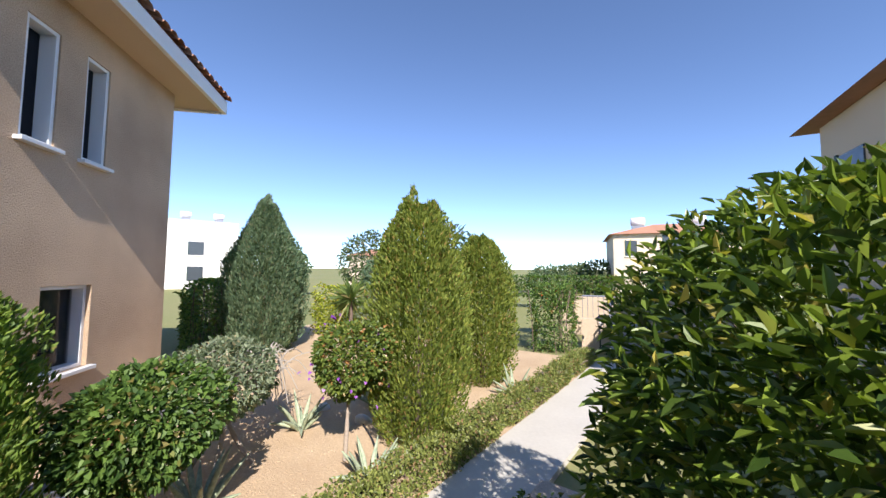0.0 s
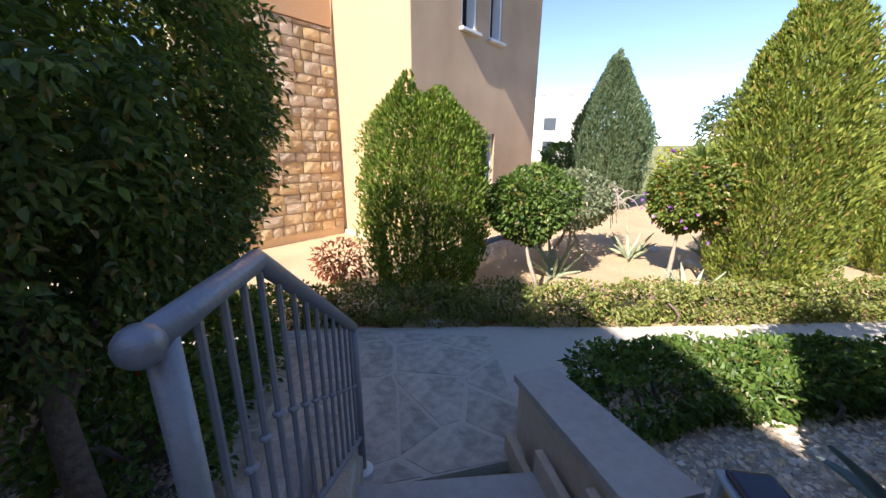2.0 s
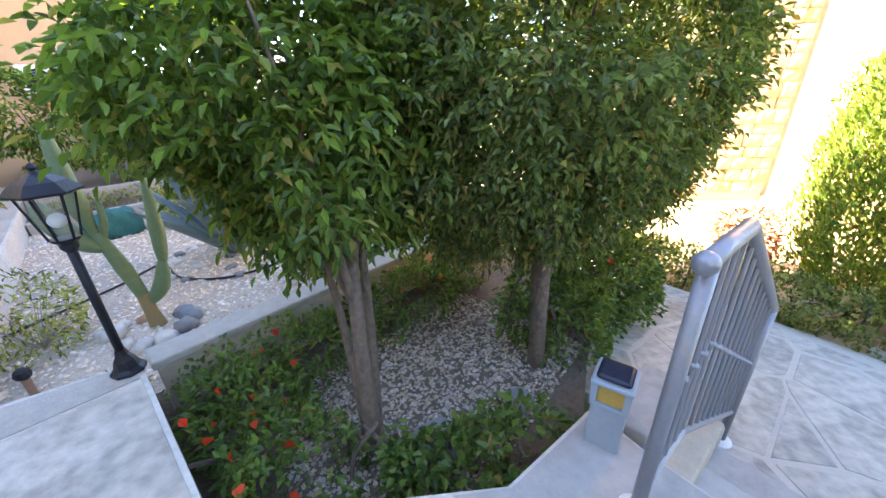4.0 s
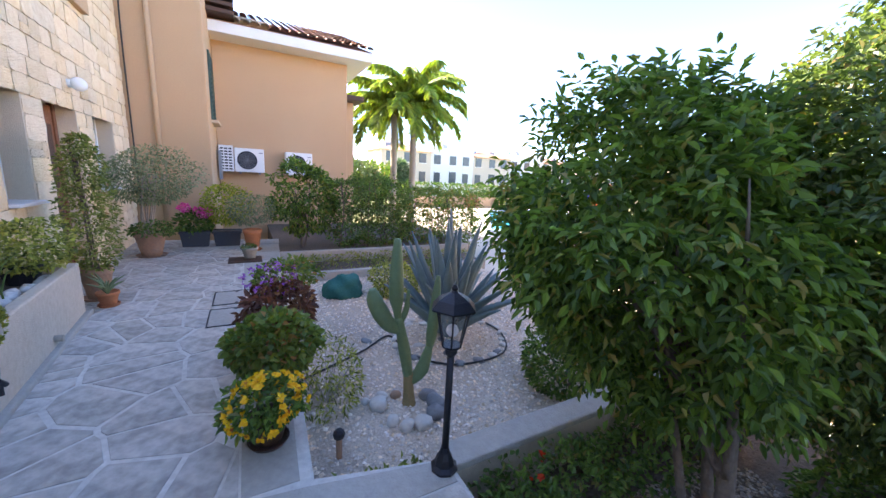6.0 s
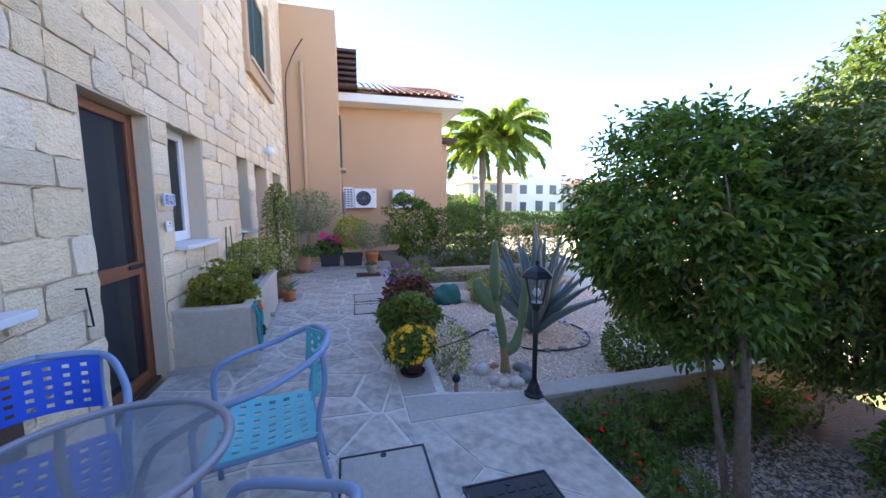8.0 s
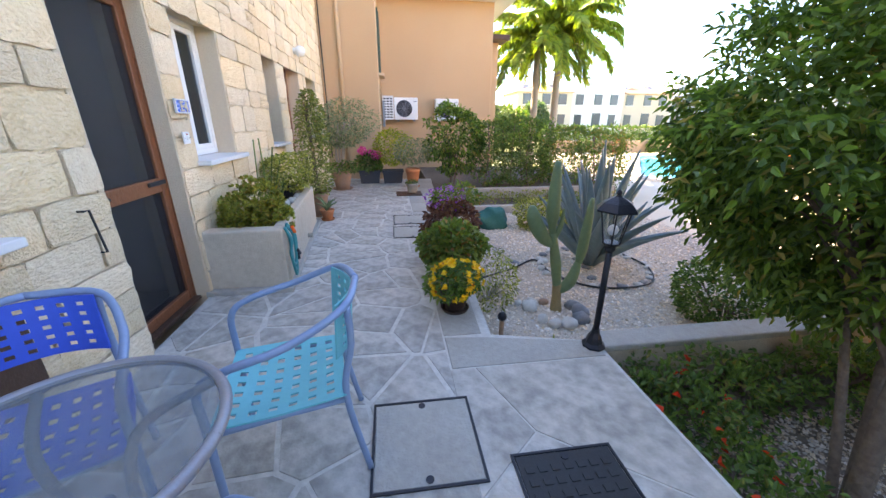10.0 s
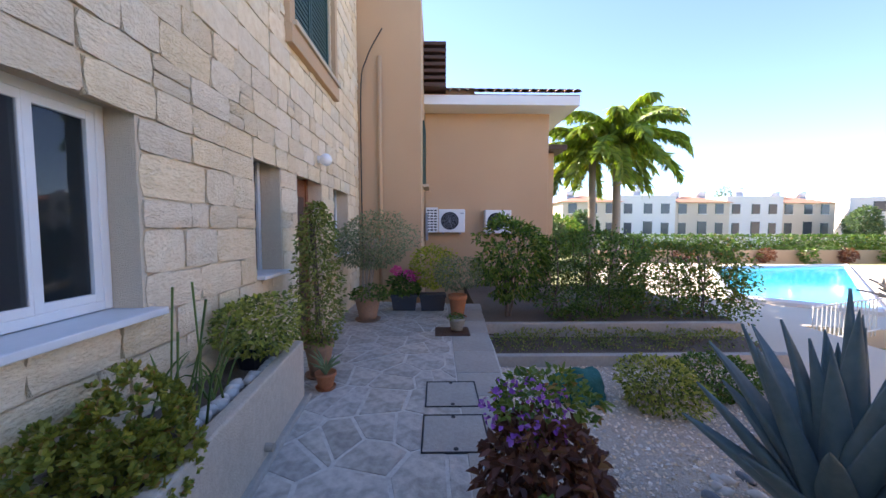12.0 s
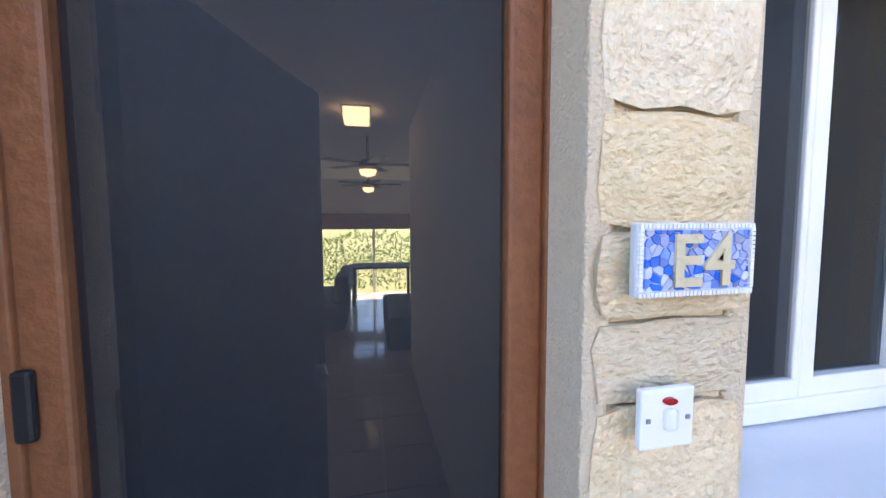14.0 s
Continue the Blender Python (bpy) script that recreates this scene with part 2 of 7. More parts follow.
M["agave"] = material("agave_leaf", (0.18, 0.24, 0.235), 0.5, (0.11, 0.16, 0.17), 3, 0.5, 0.15, 40, per="island", vary=0.15)
M["agave_stripe"] = material("striped_agave", (0.42, 0.46, 0.30), 0.55, (0.16, 0.22, 0.15), 4, 0.8, 0.1, 40)
M["mosaic_blue"] = material("blue_mosaic", (0.10, 0.19, 0.62), 0.25, (0.22, 0.33, 0.75), 9, 0.6, 0.1, 90, per="island", vary=0.35)
M["mosaic_pale"] = material("pale_mosaic", (0.62, 0.60, 0.56), 0.3, (0.5, 0.55, 0.62), 9, 0.6, 0.1, 90, per="island", vary=0.15)
M["letter"] = material("sand_mosaic_letter", (0.64, 0.54, 0.36), 0.5, (0.52, 0.44, 0.28), 12, 0.5, 0.3, 90)
M["red"] = material("red_plastic", (0.5, 0.02, 0.02), 0.4, (0.4, 0.02, 0.02), 5, 0.3, 0.0)
M["tile_floor"] = material("floor_tile", (0.42, 0.39, 0.35), 0.12, (0.36, 0.33, 0.3), 2, 0.4, 0.0)
M["plaster_in"] = material("inside_plaster", (0.62, 0.60, 0.57), 0.9, (0.56, 0.54, 0.51), 3, 0.3, 0.05, 60)
M["sofa"] = material("dark_upholstery", (0.05, 0.04, 0.035), 0.9, (0.035, 0.028, 0.025), 8, 0.5, 0.3, 60)
M["lamp_shade"] = glow_material("warm_lamp_glass", (1.0, 0.70, 0.40), 0.5)
M["pane"] = glass_material("window_pane", (0.02, 0.025, 0.03), 0.55)
M["clear"] = glass_material("clear_pane", (0.5, 0.5, 0.5), 0.15)
M["screen"] = glass_material("insect_screen", (0.013, 0.017, 0.026), 0.42, 0.55)
M["table_glass"] = glass_material("rippled_glass", (0.16, 0.20, 0.23), 0.4, 0.12)
L = {}
L["tree"] = leaf_material("tree_leaf", (0.042, 0.085, 0.018), (0.18, 0.28, 0.05), (0.30, 0.25, 0.07), 0.38, 0.4)
L["tree_fine"] = leaf_material("fine_tree_leaf", (0.05, 0.085, 0.03), (0.19, 0.255, 0.075), (0.30, 0.22, 0.09), 0.4, 0.4)
L["bush"] = leaf_material("laurel_leaf", (0.03, 0.062, 0.012), (0.19, 0.26, 0.035), (0.42, 0.36, 0.08), 0.3)
L["thuja"] = leaf_material("thuja_spray", (0.06, 0.115, 0.02), (0.20, 0.28, 0.04), (0.24, 0.18, 0.05), 0.6)
L["thuja_dry"] = leaf_material("yellowed_thuja_spray", (0.09, 0.14, 0.025), (0.28, 0.32, 0.055), (0.32, 0.22, 0.07), 0.6)
L["juniper"] = leaf_material("juniper_spray", (0.07, 0.12, 0.065), (0.17, 0.24, 0.13), (0.2, 0.2, 0.12), 0.6)
L["hedge"] = leaf_material("hedge_leaf", (0.04, 0.085, 0.02), (0.15, 0.24, 0.05), (0.20, 0.17, 0.05))
L["lowhedge"] = leaf_material("low_hedge_leaf", (0.09, 0.12, 0.03), (0.30, 0.33, 0.09), (0.36, 0.22, 0.12))
L["lime"] = leaf_material("yellow_green_leaf", (0.13, 0.18, 0.015), (0.40, 0.42, 0.03), (0.45, 0.35, 0.05))
L["grey"] = leaf_material("grey_green_leaf", (0.10, 0.14, 0.08), (0.26, 0.30, 0.19), (0.35, 0.30, 0.18))
L["varieg"] = leaf_material("variegated_leaf", (0.08, 0.11, 0.025), (0.46, 0.46, 0.11), (0.45, 0.4, 0.2))
L["succulent"] = leaf_material("succulent_leaf", (0.07, 0.13, 0.03), (0.20, 0.24, 0.045), (0.35, 0.17, 0.06), 0.4)
L["rosette"] = leaf_material("rosette_leaf", (0.12, 0.16, 0.03), (0.38, 0.34, 0.06), (0.38, 0.20, 0.07), 0.4)
L["bronze"] = leaf_material("bronze_leaf", (0.09, 0.035, 0.03), (0.22, 0.09, 0.06), (0.3, 0.16, 0.08), 0.4)
L["red_leaf"] = leaf_material("red_brown_leaf", (0.16, 0.05, 0.03), (0.34, 0.13, 0.07), (0.4, 0.25, 0.14))
L["palm"] = leaf_material("palm_leaflet", (0.17, 0.26, 0.05), (0.44, 0.50, 0.10), (0.48, 0.42, 0.08), 0.4, 0.5)
L["far"] = leaf_material("far_foliage", (0.05, 0.085, 0.04), (0.13, 0.17, 0.075), (0.2, 0.18, 0.1), 0.8)
L["yellow"] = leaf_material("yellow_petal", (0.75, 0.38, 0.01), (0.85, 0.55, 0.02), (0.4, 0.09, 0.01), 0.6)
L["violet"] = leaf_material("violet_petal", (0.22, 0.06, 0.38), (0.42, 0.16, 0.55), (0.5, 0.3, 0.6), 0.6)
L["pink"] = leaf_material("pink_petal", (0.70, 0.05, 0.38), (0.85, 0.16, 0.55), (0.9, 0.4, 0.7), 0.6)
L["red"] = leaf_material("red_petal", (0.65, 0.03, 0.01), (0.85, 0.08, 0.02), (0.7, 0.03, 0.01), 0.6)
L["grassy"] = leaf_material("strap_leaf", (0.07, 0.12, 0.03), (0.2, 0.27, 0.08), (0.36, 0.3, 0.14))


# ---- building helpers ----
RNG = np.random.default_rng(7)


def raw(name, verts, faces, mat, parent=None, label="", smooth=False):
    me = bpy.data.meshes.new(name)
    me.from_pydata([tuple(v) for v in verts], [], [tuple(f) for f in faces])
    me.materials.append(mat)
    if smooth:
        me.shade_smooth()
    ob = new(name, me)
    if parent:
        ob.parent = parent
    if label:
        tagged(ob, label)
    return ob


def part(name, bm, mat, parent=None, label="", smooth=False):
    me = bpy.data.meshes.new(name)
    bmesh.ops.recalc_face_normals(bm, faces=bm.faces)
    bm.to_mesh(me)
    bm.free()
    me.materials.append(mat)
    if smooth:
        me.shade_smooth()
    ob = new(name, me)
    if parent:
        ob.parent = parent
    if label:
        tagged(ob, label)
    return ob


def thing(name, label, category, group="", at=(0, 0, 0), turn=0):
    ob = new(name)
    ob.matrix_basis = pose(*at, 0, 0, turn)
    return tagged(ob, label, category, group)


def box(bm, x0, x1, y0, y1, z0, z1, bevel=0.0):
    r = bmesh.ops.create_cube(bm, size=1, matrix=Matrix.Translation(((x0 + x1) / 2, (y0 + y1) / 2, (z0 + z1) / 2)) @ Matrix.Diagonal((abs(x1 - x0), abs(y1 - y0), abs(z1 - z0), 1)))
    if bevel:
        es = list({e for v in r["verts"] for e in v.link_edges})
        bmesh.ops.bevel(bm, geom=es, offset=bevel, segments=2, profile=0.5, affect="EDGES")
    return bm


def boxpart(name, dims, mat, parent=None, label="", bevel=0.006):
    return part(name, box(bmesh.new(), *dims, bevel), mat, parent, label)


def tube(bm, pts, radii, seg=8, cap=True):
    """A round tube through pts."""
    pts = [Vector(p) for p in pts]
    if not hasattr(radii, "__len__"):
        radii = [radii] * len(pts)
    rings, side = [], None
    for i, p in enumerate(pts):
        d = (pts[min(i + 1, len(pts) - 1)] - pts[max(i - 1, 0)]).normalized()
        if side is None:
            side = d.orthogonal().normalized()
        side = (side - d * side.dot(d)).normalized()
        up = d.cross(side)
        rings.append([bm.verts.new(p + (side * math.cos(a) + up * math.sin(a)) * radii[i]) for a in (2 * math.pi * k / seg for k in range(seg))])
    for a, b in zip(rings, rings[1:]):
        for k in range(seg):
            bm.faces.new((a[k], a[(k + 1) % seg], b[(k + 1) % seg], b[k]))
    if cap:
        bm.faces.new(rings[0][::-1])
        bm.faces.new(rings[-1])
    return bm


def lathe(bm, profile, seg=20, centre=(0, 0, 0)):
    """Turns (radius, height) pairs about z."""
    c = Vector(centre)
    rings = [[bm.verts.new(c + Vector((r * math.cos(a), r * math.sin(a), z))) for a in (2 * math.pi * k / seg for k in range(seg))] for r, z in profile]
    for a, b in zip(rings, rings[1:]):
        for k in range(seg):
            bm.faces.new((a[k], a[(k + 1) % seg], b[(k + 1) % seg], b[k]))
    bm.faces.new(rings[0][::-1])
    bm.faces.new(rings[-1])
    return bm


def curve_pts(pts, n=8):
    """Points of a smooth line through pts."""
    pts = [Vector(p) for p in pts]
    out = []
    for i in range(len(pts) - 1):
        p0, p1, p2, p3 = pts[max(i - 1, 0)], pts[i], pts[i + 1], pts[min(i + 2, len(pts) - 1)]
        for k in range(n):
            t = k / n
            out.append(0.5 * ((2 * p1) + (p2 - p0) * t + (2 * p0 - 5 * p1 + 4 * p2 - p3) * t * t + (3 * p1 - p0 - 3 * p2 + p3) * t ** 3))
    return out + [pts[-1]]


def unit(v):
    return v / np.maximum(np.linalg.norm(v, axis=-1, keepdims=True), 1e-9)


def leaves(name, pos, way, length, width, mat, parent=None, label="", fold=0.25, bend=0.25):
    """Many folded leaves in one mesh: at pos, pointing along way."""
    n = len(pos)
    way = unit(np.asarray(way, float))
    ref = unit(RNG.normal(size=(n, 3)) * 0.5 + np.array([0, 0, 1.0]))
    side = unit(np.cross(way, ref))
    up = np.cross(side, way)
    ln = (length * RNG.uniform(0.65, 1.25, n))[:, None]
    wd = (width * RNG.uniform(0.7, 1.2, n))[:, None]
    base = np.asarray(pos, float)
    tip = base + way * ln - up * ln * bend
    mid = base + way * ln * 0.45
    l1 = mid + side * wd * 0.5 + up * wd * fold
    r1 = mid - side * wd * 0.5 + up * wd * fold
    mid2 = base + way * ln * 0.78 - up * ln * bend * 0.5
    l2 = mid2 + side * wd * 0.33 + up * wd * fold * 0.6
    r2 = mid2 - side * wd * 0.33 + up * wd * fold * 0.6
    v = np.stack([base, l1, l2, tip, r2, r1], 1).reshape(-1, 3)
    o = np.arange(n)[:, None] * 6
    f = np.concatenate([o + np.array([0, 1, 2, 3]), o + np.array([0, 3, 4, 5])], 0)
    me = bpy.data.meshes.new(name)
    me.from_pydata(v.tolist(), [], f.tolist())
    me.materials.append(mat)
    ob = new(name, me)
    if parent:
        ob.parent = parent
    if label:
        tagged(ob, label)
    return ob


def crown_points(n, radii, lumps=9, shell=0.5, seed=1):
    """Points in a lumpy crown round the origin, most near its surface, and the way out at each."""
    g = np.random.default_rng(seed)
    d = unit(g.normal(size=(n, 3)))
    lump = unit(g.normal(size=(lumps, 3)))
    amp = g.uniform(-0.16, 0.22, lumps)
    r = 1 + (amp * np.maximum(0, (d @ lump.T)) ** 6 * 1.5).sum(1)
    lump2 = unit(g.normal(size=(60, 3)))
    r += (g.uniform(-0.13, 0.10, 60) * np.maximum(0, (d @ lump2.T)) ** 40).sum(1)
    depth = g.uniform(0, 1, n) ** (1 / 3.0)
    depth = np.where(g.uniform(0, 1, n) < shell, g.uniform(0.86, 1.03, n), depth)
    p = d * (r * depth)[:, None] * np.array(radii)
    return p, d


def crown(name, parent, centre, radii, n, length, width, mat, seed=1, droop=0.3, shell=0.55, lumps=9, label="", cut=None, spray=1):
    p, d = crown_points(n, radii, lumps, shell, seed)
    g = np.random.default_rng(seed + 99)
    way = d + g.normal(size=(n, 3)) * 0.75 + np.array([0, 0, -droop])
    p = p + np.array(centre)
    if cut is not None:
        keep = cut(p)
        p, way = p[keep], way[keep]
    if spray > 1:
        m = len(p)
        way = unit(way)
        side = unit(np.cross(way, unit(g.normal(size=(m, 3)) * 0.6 + np.array([0, 0, 1.0]))))
        span = length * (0.42 * spray) * g.uniform(0.7, 1.15, (m, 1))
        pos, aim = [], []
        for k in range(spray):
            f = (k // 2 + 1) / (spray // 2 + 1)
            sg = 0.0 if k == spray - 1 else (1.0 if k % 2 else -1.0)
            pos.append(p + way * span * f + np.array([0, 0, -0.22]) * span * f * f)
            aim.append(way * (0.55 if sg else 1.0) + side * sg + np.array([0, 0, -0.25]) + g.normal(size=(m, 3)) * 0.16)
        p, way = np.concatenate(pos), np.concatenate(aim)
    return leaves(name, p, way, length, width, mat, parent, label)


def hedge_leaves(name, parent, x0, x1, y0, y1, z0, z1, n, length, width, mat, seed=1, wob=0.06, label=""):
    """Leaves over the faces and depth of a clipped hedge."""
    g = np.random.default_rng(seed)
    p = g.uniform((x0, y0, z0), (x1, y1, z1), (n, 3))
    c, h = np.array([(x0 + x1) / 2, (y0 + y1) / 2, (z0 + z1) / 2]), np.array([(x1 - x0) / 2, (y1 - y0) / 2, (z1 - z0) / 2])
    q = (p - c) / h
    room = (1 - np.abs(q)) * h
    axis = np.argmin(np.where(np.array([True, True, True]), room, 9), 1)
    push = g.uniform(0, 1, n) < 0.7
    for k in range(3):
        s = push & (axis == k)
        p[s, k] = c[k] + np.sign(q[s, k]) * (h[k] + g.uniform(-0.04, 0.02, s.sum()))
    bumpy = np.array([noise.noise(Vector(v) * 2.3) for v in p]) * wob * 2 + np.array([noise.noise(Vector(v) * 7.0) for v in p]) * wob
    out = np.zeros((n, 3))
    out[np.arange(n), axis] = np.sign(q[np.arange(n), axis])
    p = p + out * bumpy[:, None]
    way = out + g.normal(size=(n, 3)) * 0.8 + np.array([0, 0, 0.2])
    return leaves(name, p, way, length, width, mat, parent, label)


def inside(poly, x, y):
    c = False
    for (ax, ay), (bx, by) in zip(poly, poly[1:] + poly[:1]):
        if (ay > y) != (by > y) and x < (bx - ax) * (y - ay) / (by - ay) + ax:
            c = not c
    return c


def clip_poly(poly, nx, ny, d):
    """The part of a convex polygon where nx*x + ny*y <= d."""
    out = []
    for i, p in enumerate(poly):
        q = poly[(i + 1) % len(poly)]
        a, b = nx * p[0] + ny * p[1] - d, nx * q[0] + ny * q[1] - d
        if a <= 0:
            out.append(p)
        if (a < 0) != (b < 0) and abs(a - b) > 1e-9:
            t = a / (a - b)
            out.append((p[0] + (q[0] - p[0]) * t, p[1] + (q[1] - p[1]) * t))
    return out


def crazy_paving(regions, size, joint, seed, least=0.012):
    """Irregular convex stones that fill convex regions, as lists of corners."""
    g = random.Random(seed)
    stones = []
    for poly in regions:
        xs, ys = [p[0] for p in poly], [p[1] for p in poly]
        pts = []
        nx, ny = max(1, round((max(xs) - min(xs)) / size)), max(1, round((max(ys) - min(ys)) / (size * 0.9)))
        for i in range(-1, nx + 1):
            for j in range(-1, ny + 1):
                pts.append((min(xs) + (i + 0.5 + g.uniform(-0.6, 0.6) + 0.5 * (j % 2)) * (max(xs) - min(xs)) / nx,
                            min(ys) + (j + 0.5 + g.uniform(-0.6, 0.6)) * (max(ys) - min(ys)) / ny))
        for p in pts:
            cell = list(poly)
            for q in pts:
                dx, dy = q[0] - p[0], q[1] - p[1]
                d2 = dx * dx + dy * dy
                if 0 < d2 < (size * 3.2) ** 2 and cell:
                    d = math.sqrt(d2)
                    cell = clip_poly(cell, dx / d, dy / d, (dx * (p[0] + q[0]) + dy * (p[1] + q[1])) / 2 / d - joint / 2 * g.uniform(0.5, 1.5))
            if len(cell) >= 3:
                area = abs(sum(a[0] * b[1] - b[0] * a[1] for a, b in zip(cell, cell[1:] + cell[:1]))) / 2
                if area > least:
                    stones.append(cell)
    return stones


def slab_piece(name, poly, z, thick, mat, parent, inset=0.008):
    """One paving stone with a worn rim."""
    cx, cy = sum(p[0] for p in poly) / len(poly), sum(p[1] for p in poly) / len(poly)
    n = len(poly)
    rim = [(p[0] - cx, p[1] - cy, -thick * 0.5) for p in poly]
    low = [(p[0] - cx, p[1] - cy, -thick) for p in poly]
    top = []
    for p in poly:
        dx, dy = p[0] - cx, p[1] - cy
        k = 1 - inset / max(0.05, math.hypot(dx, dy))
        top.append((dx * k, dy * k, 0))
    v = low + rim + top
    f = [tuple(range(2 * n, 3 * n))]
    for i in range(n):
        j = (i + 1) % n
        f += [(i, j, n + j, n + i), (n + i, n + j, 2 * n + j, 2 * n + i)]
    ob = raw(name, v, f, mat, parent)
    ob.location = (cx, cy, z)
    return ob


def wall_with_openings(name, axis, at, thick, u0, u1, z0, z1, openings, mat, label=""):
    """A thick wall along y (axis x) with rectangular openings (u0, u1, z0, z1), as one mesh of butted blocks."""
    us = sorted({u0, u1, *[min(max(o[0], u0), u1) for o in openings], *[min(max(o[1], u0), u1) for o in openings]})
    bm = bmesh.new()
    for a, b in zip(us, us[1:]):
        m = (a + b) / 2
        holes = sorted((o[2], o[3]) for o in openings if o[0] < m < o[1])
        z = z0
        for h0, h1 in holes + [(z1, z1)]:
            if h0 > z:
                if axis == "x":
                    box(bm, at - thick, at, a, b, z, h0)
                else:
                    box(bm, a, b, at, at + thick, z, h0)
            z = max(z, h1)
    bmesh.ops.remove_doubles(bm, verts=bm.verts, dist=0.0005)
    return tagged(part(name, bm, mat), label, "wall", kind="structure")


def pebbles(name, poly, z, n, size, mat, seed, label, category="gravel"):
    """Loose small stones over an area, as one thing of stuff."""
    g = np.random.default_rng(seed)
    xs, ys = [p[0] for p in poly], [p[1] for p in poly]
    pts = [(x, y) for x, y in zip(g.uniform(min(xs), max(xs), n), g.uniform(min(ys), max(ys), n)) if inside(poly, x, y)]
    n = len(pts)
    c = np.column_stack([np.array(pts), np.full(n, z)])
    s = size * g.uniform(0.5, 1.5, (n, 1))
    a = g.uniform(0, 6.28, n)
    ux, uy = np.column_stack([np.cos(a), np.sin(a), g.normal(0, 0.25, n)]), np.column_stack([-np.sin(a), np.cos(a), g.normal(0, 0.25, n)])
    asp = g.uniform(0.55, 0.95, (n, 1))
    hz = np.column_stack([np.zeros(n), np.zeros(n), (s[:, 0] * g.uniform(0.35, 0.7, n))])
    v = np.stack([c + ux * s, c + uy * s * asp, c - ux * s, c - uy * s * asp, c + hz + ux * s * 0.25, c - hz], 1).reshape(-1, 3)
    o = np.arange(n)[:, None] * 6
    f = np.concatenate([o + np.array(t) for t in ((0, 1, 4), (1, 2, 4), (2, 3, 4), (3, 0, 4))], 0)
    ob = raw(name, v, f, mat)
    return tagged(ob, label, category, kind="stuff")


def rock(name, at, size, mat, seed, label, category="rock", group=""):
    bm = bmesh.new()
    bmesh.ops.create_icosphere(bm, subdivisions=2, radius=1)
    off = Vector((seed * 3.7, seed * 1.3, 0))
    for v in bm.verts:
        k = 1 + 0.35 * noise.noise(v.co * 1.1 + off) + 0.12 * noise.noise(v.co * 3 + off)
        v.co = Vector((v.co.x * size[0] * k, v.co.y * size[1] * k, max(-0.6, v.co.z) * size[2] * k))
    ob = part(name, bm, mat, smooth=True)
    ob.matrix_basis = pose(at[0], at[1], at[2] + size[2] * 0.35, 0, 0, seed * 47)
    return tagged(ob, label, category, group)


# ---- the ground and the paved levels ----
def ground_height(x, y):
    def step(a, b, v):
        t = min(1, max(0, (v - a) / (b - a)))
        return t * t * (3 - 2 * t)
    z = -0.64
    z -= 0.46 * step(5.3, 6.6, x) * step(-1.0, 1.5, y)
    z -= 0.45 * step(7.5, 8.5, y) * step(2.6, 3.6, x)
    far = math.hypot(x, y)
    z += 0.9 * step(45, 110, far) + 5 * step(160, 420, far)
    return z


cells = sorted({*np.linspace(-420, -60, 10), *np.linspace(-50, -14, 10), *np.linspace(-12, 24, 37), *np.linspace(28, 60, 9), *np.linspace(80, 420, 11)})
gv = [(x, y, ground_height(x, y)) for x in cells for y in cells]
k = len(cells)
gf = [(i * k + j, (i + 1) * k + j, (i + 1) * k + j + 1, i * k + j + 1) for i in range(k - 1) for j in range(k - 1)]
tagged(raw("ground", gv, gf, M["grass"], smooth=True), "dry grassy ground reaching to the hills", "ground", kind="structure")

PATH_FAR = [(3.95, -0.4), (3.78, -2.1), (3.48, -3.6), (3.2, -4.8), (2.8, -7.0), (2.25, -10.0), (1.75, -13.0)]
PATH_NEAR = [(1.95, -1.6), (1.98, -3.3), (2.3, -3.7), (2.25, -4.8), (1.9, -7.0), (1.35, -10.0), (0.7, -13.0)]


def strip(name, left, right, z0, z1, mat, label, category, kind="structure"):
    """A thick sheet between two lines."""
    v, f, n = [], [], len(left)
    for a, b in zip(left, right):
        v += [(*a, z1), (*b, z1), (*b, z0), (*a, z0)]
    for i in range(n - 1):
        o = i * 4
        for q in range(4):
            f.append((o + q, o + (q + 1) % 4, o + 4 + (q + 1) % 4, o + 4 + q))
    f += [(0, 1, 2, 3), (n * 4 - 1, n * 4 - 2, n * 4 - 3, n * 4 - 4)]
    bm = bmesh.new()
    vs = [bm.verts.new(p) for p in v]
    for q in f:
        bm.faces.new([vs[i] for i in q])
    return tagged(part(name, bm, mat), label, category, kind=kind)


pavement = strip("pavement", PATH_FAR, PATH_NEAR, -0.9, -0.564, M["path_pale"], "pale concrete garden path with stone paving by the steps", "path")
garden_poly = PATH_FAR
strip("garden_bed", garden_poly, [(9.5, -0.4), (9.5, -2.2), (9.5, -3.6), (9.5, -5.0), (12, -8.0), (13, -11.5), (13, -14.5)], -0.9, -0.60, M["soil"], "bare reddish garden soil with dry patches", "soil")

# patio slab, landing and steps
slab_poly = [(-2.84, -6.0), (-1.0, -6.0), (-1.0, -3.42), (1.05, -3.42), (1.073, -3.163), (1.234, -2.088), (1.30, -1.86), (0.78, -1.78), (0.05, -1.12), (0.05, 0.02), (-0.64, 0.19), (-0.44, 4.6), (-0.40, 7.0), (-2.84, 7.6)]
bm = bmesh.new()
top = [bm.verts.new((x, y, -0.005)) for x, y in slab_poly]
low = [bm.verts.new((x, y, -1.1)) for x, y in slab_poly]
bm.faces.new(top)
bm.faces.new(low[::-1])
for i in range(len(top)):
    j = (i + 1) % len(top)
    bm.faces.new((top[i], low[i], low[j], top[j]))
floor = tagged(part("floor", bm, M["joint"]), "grey stone-paved patio with pale mortar joints", "patio", kind="structure")

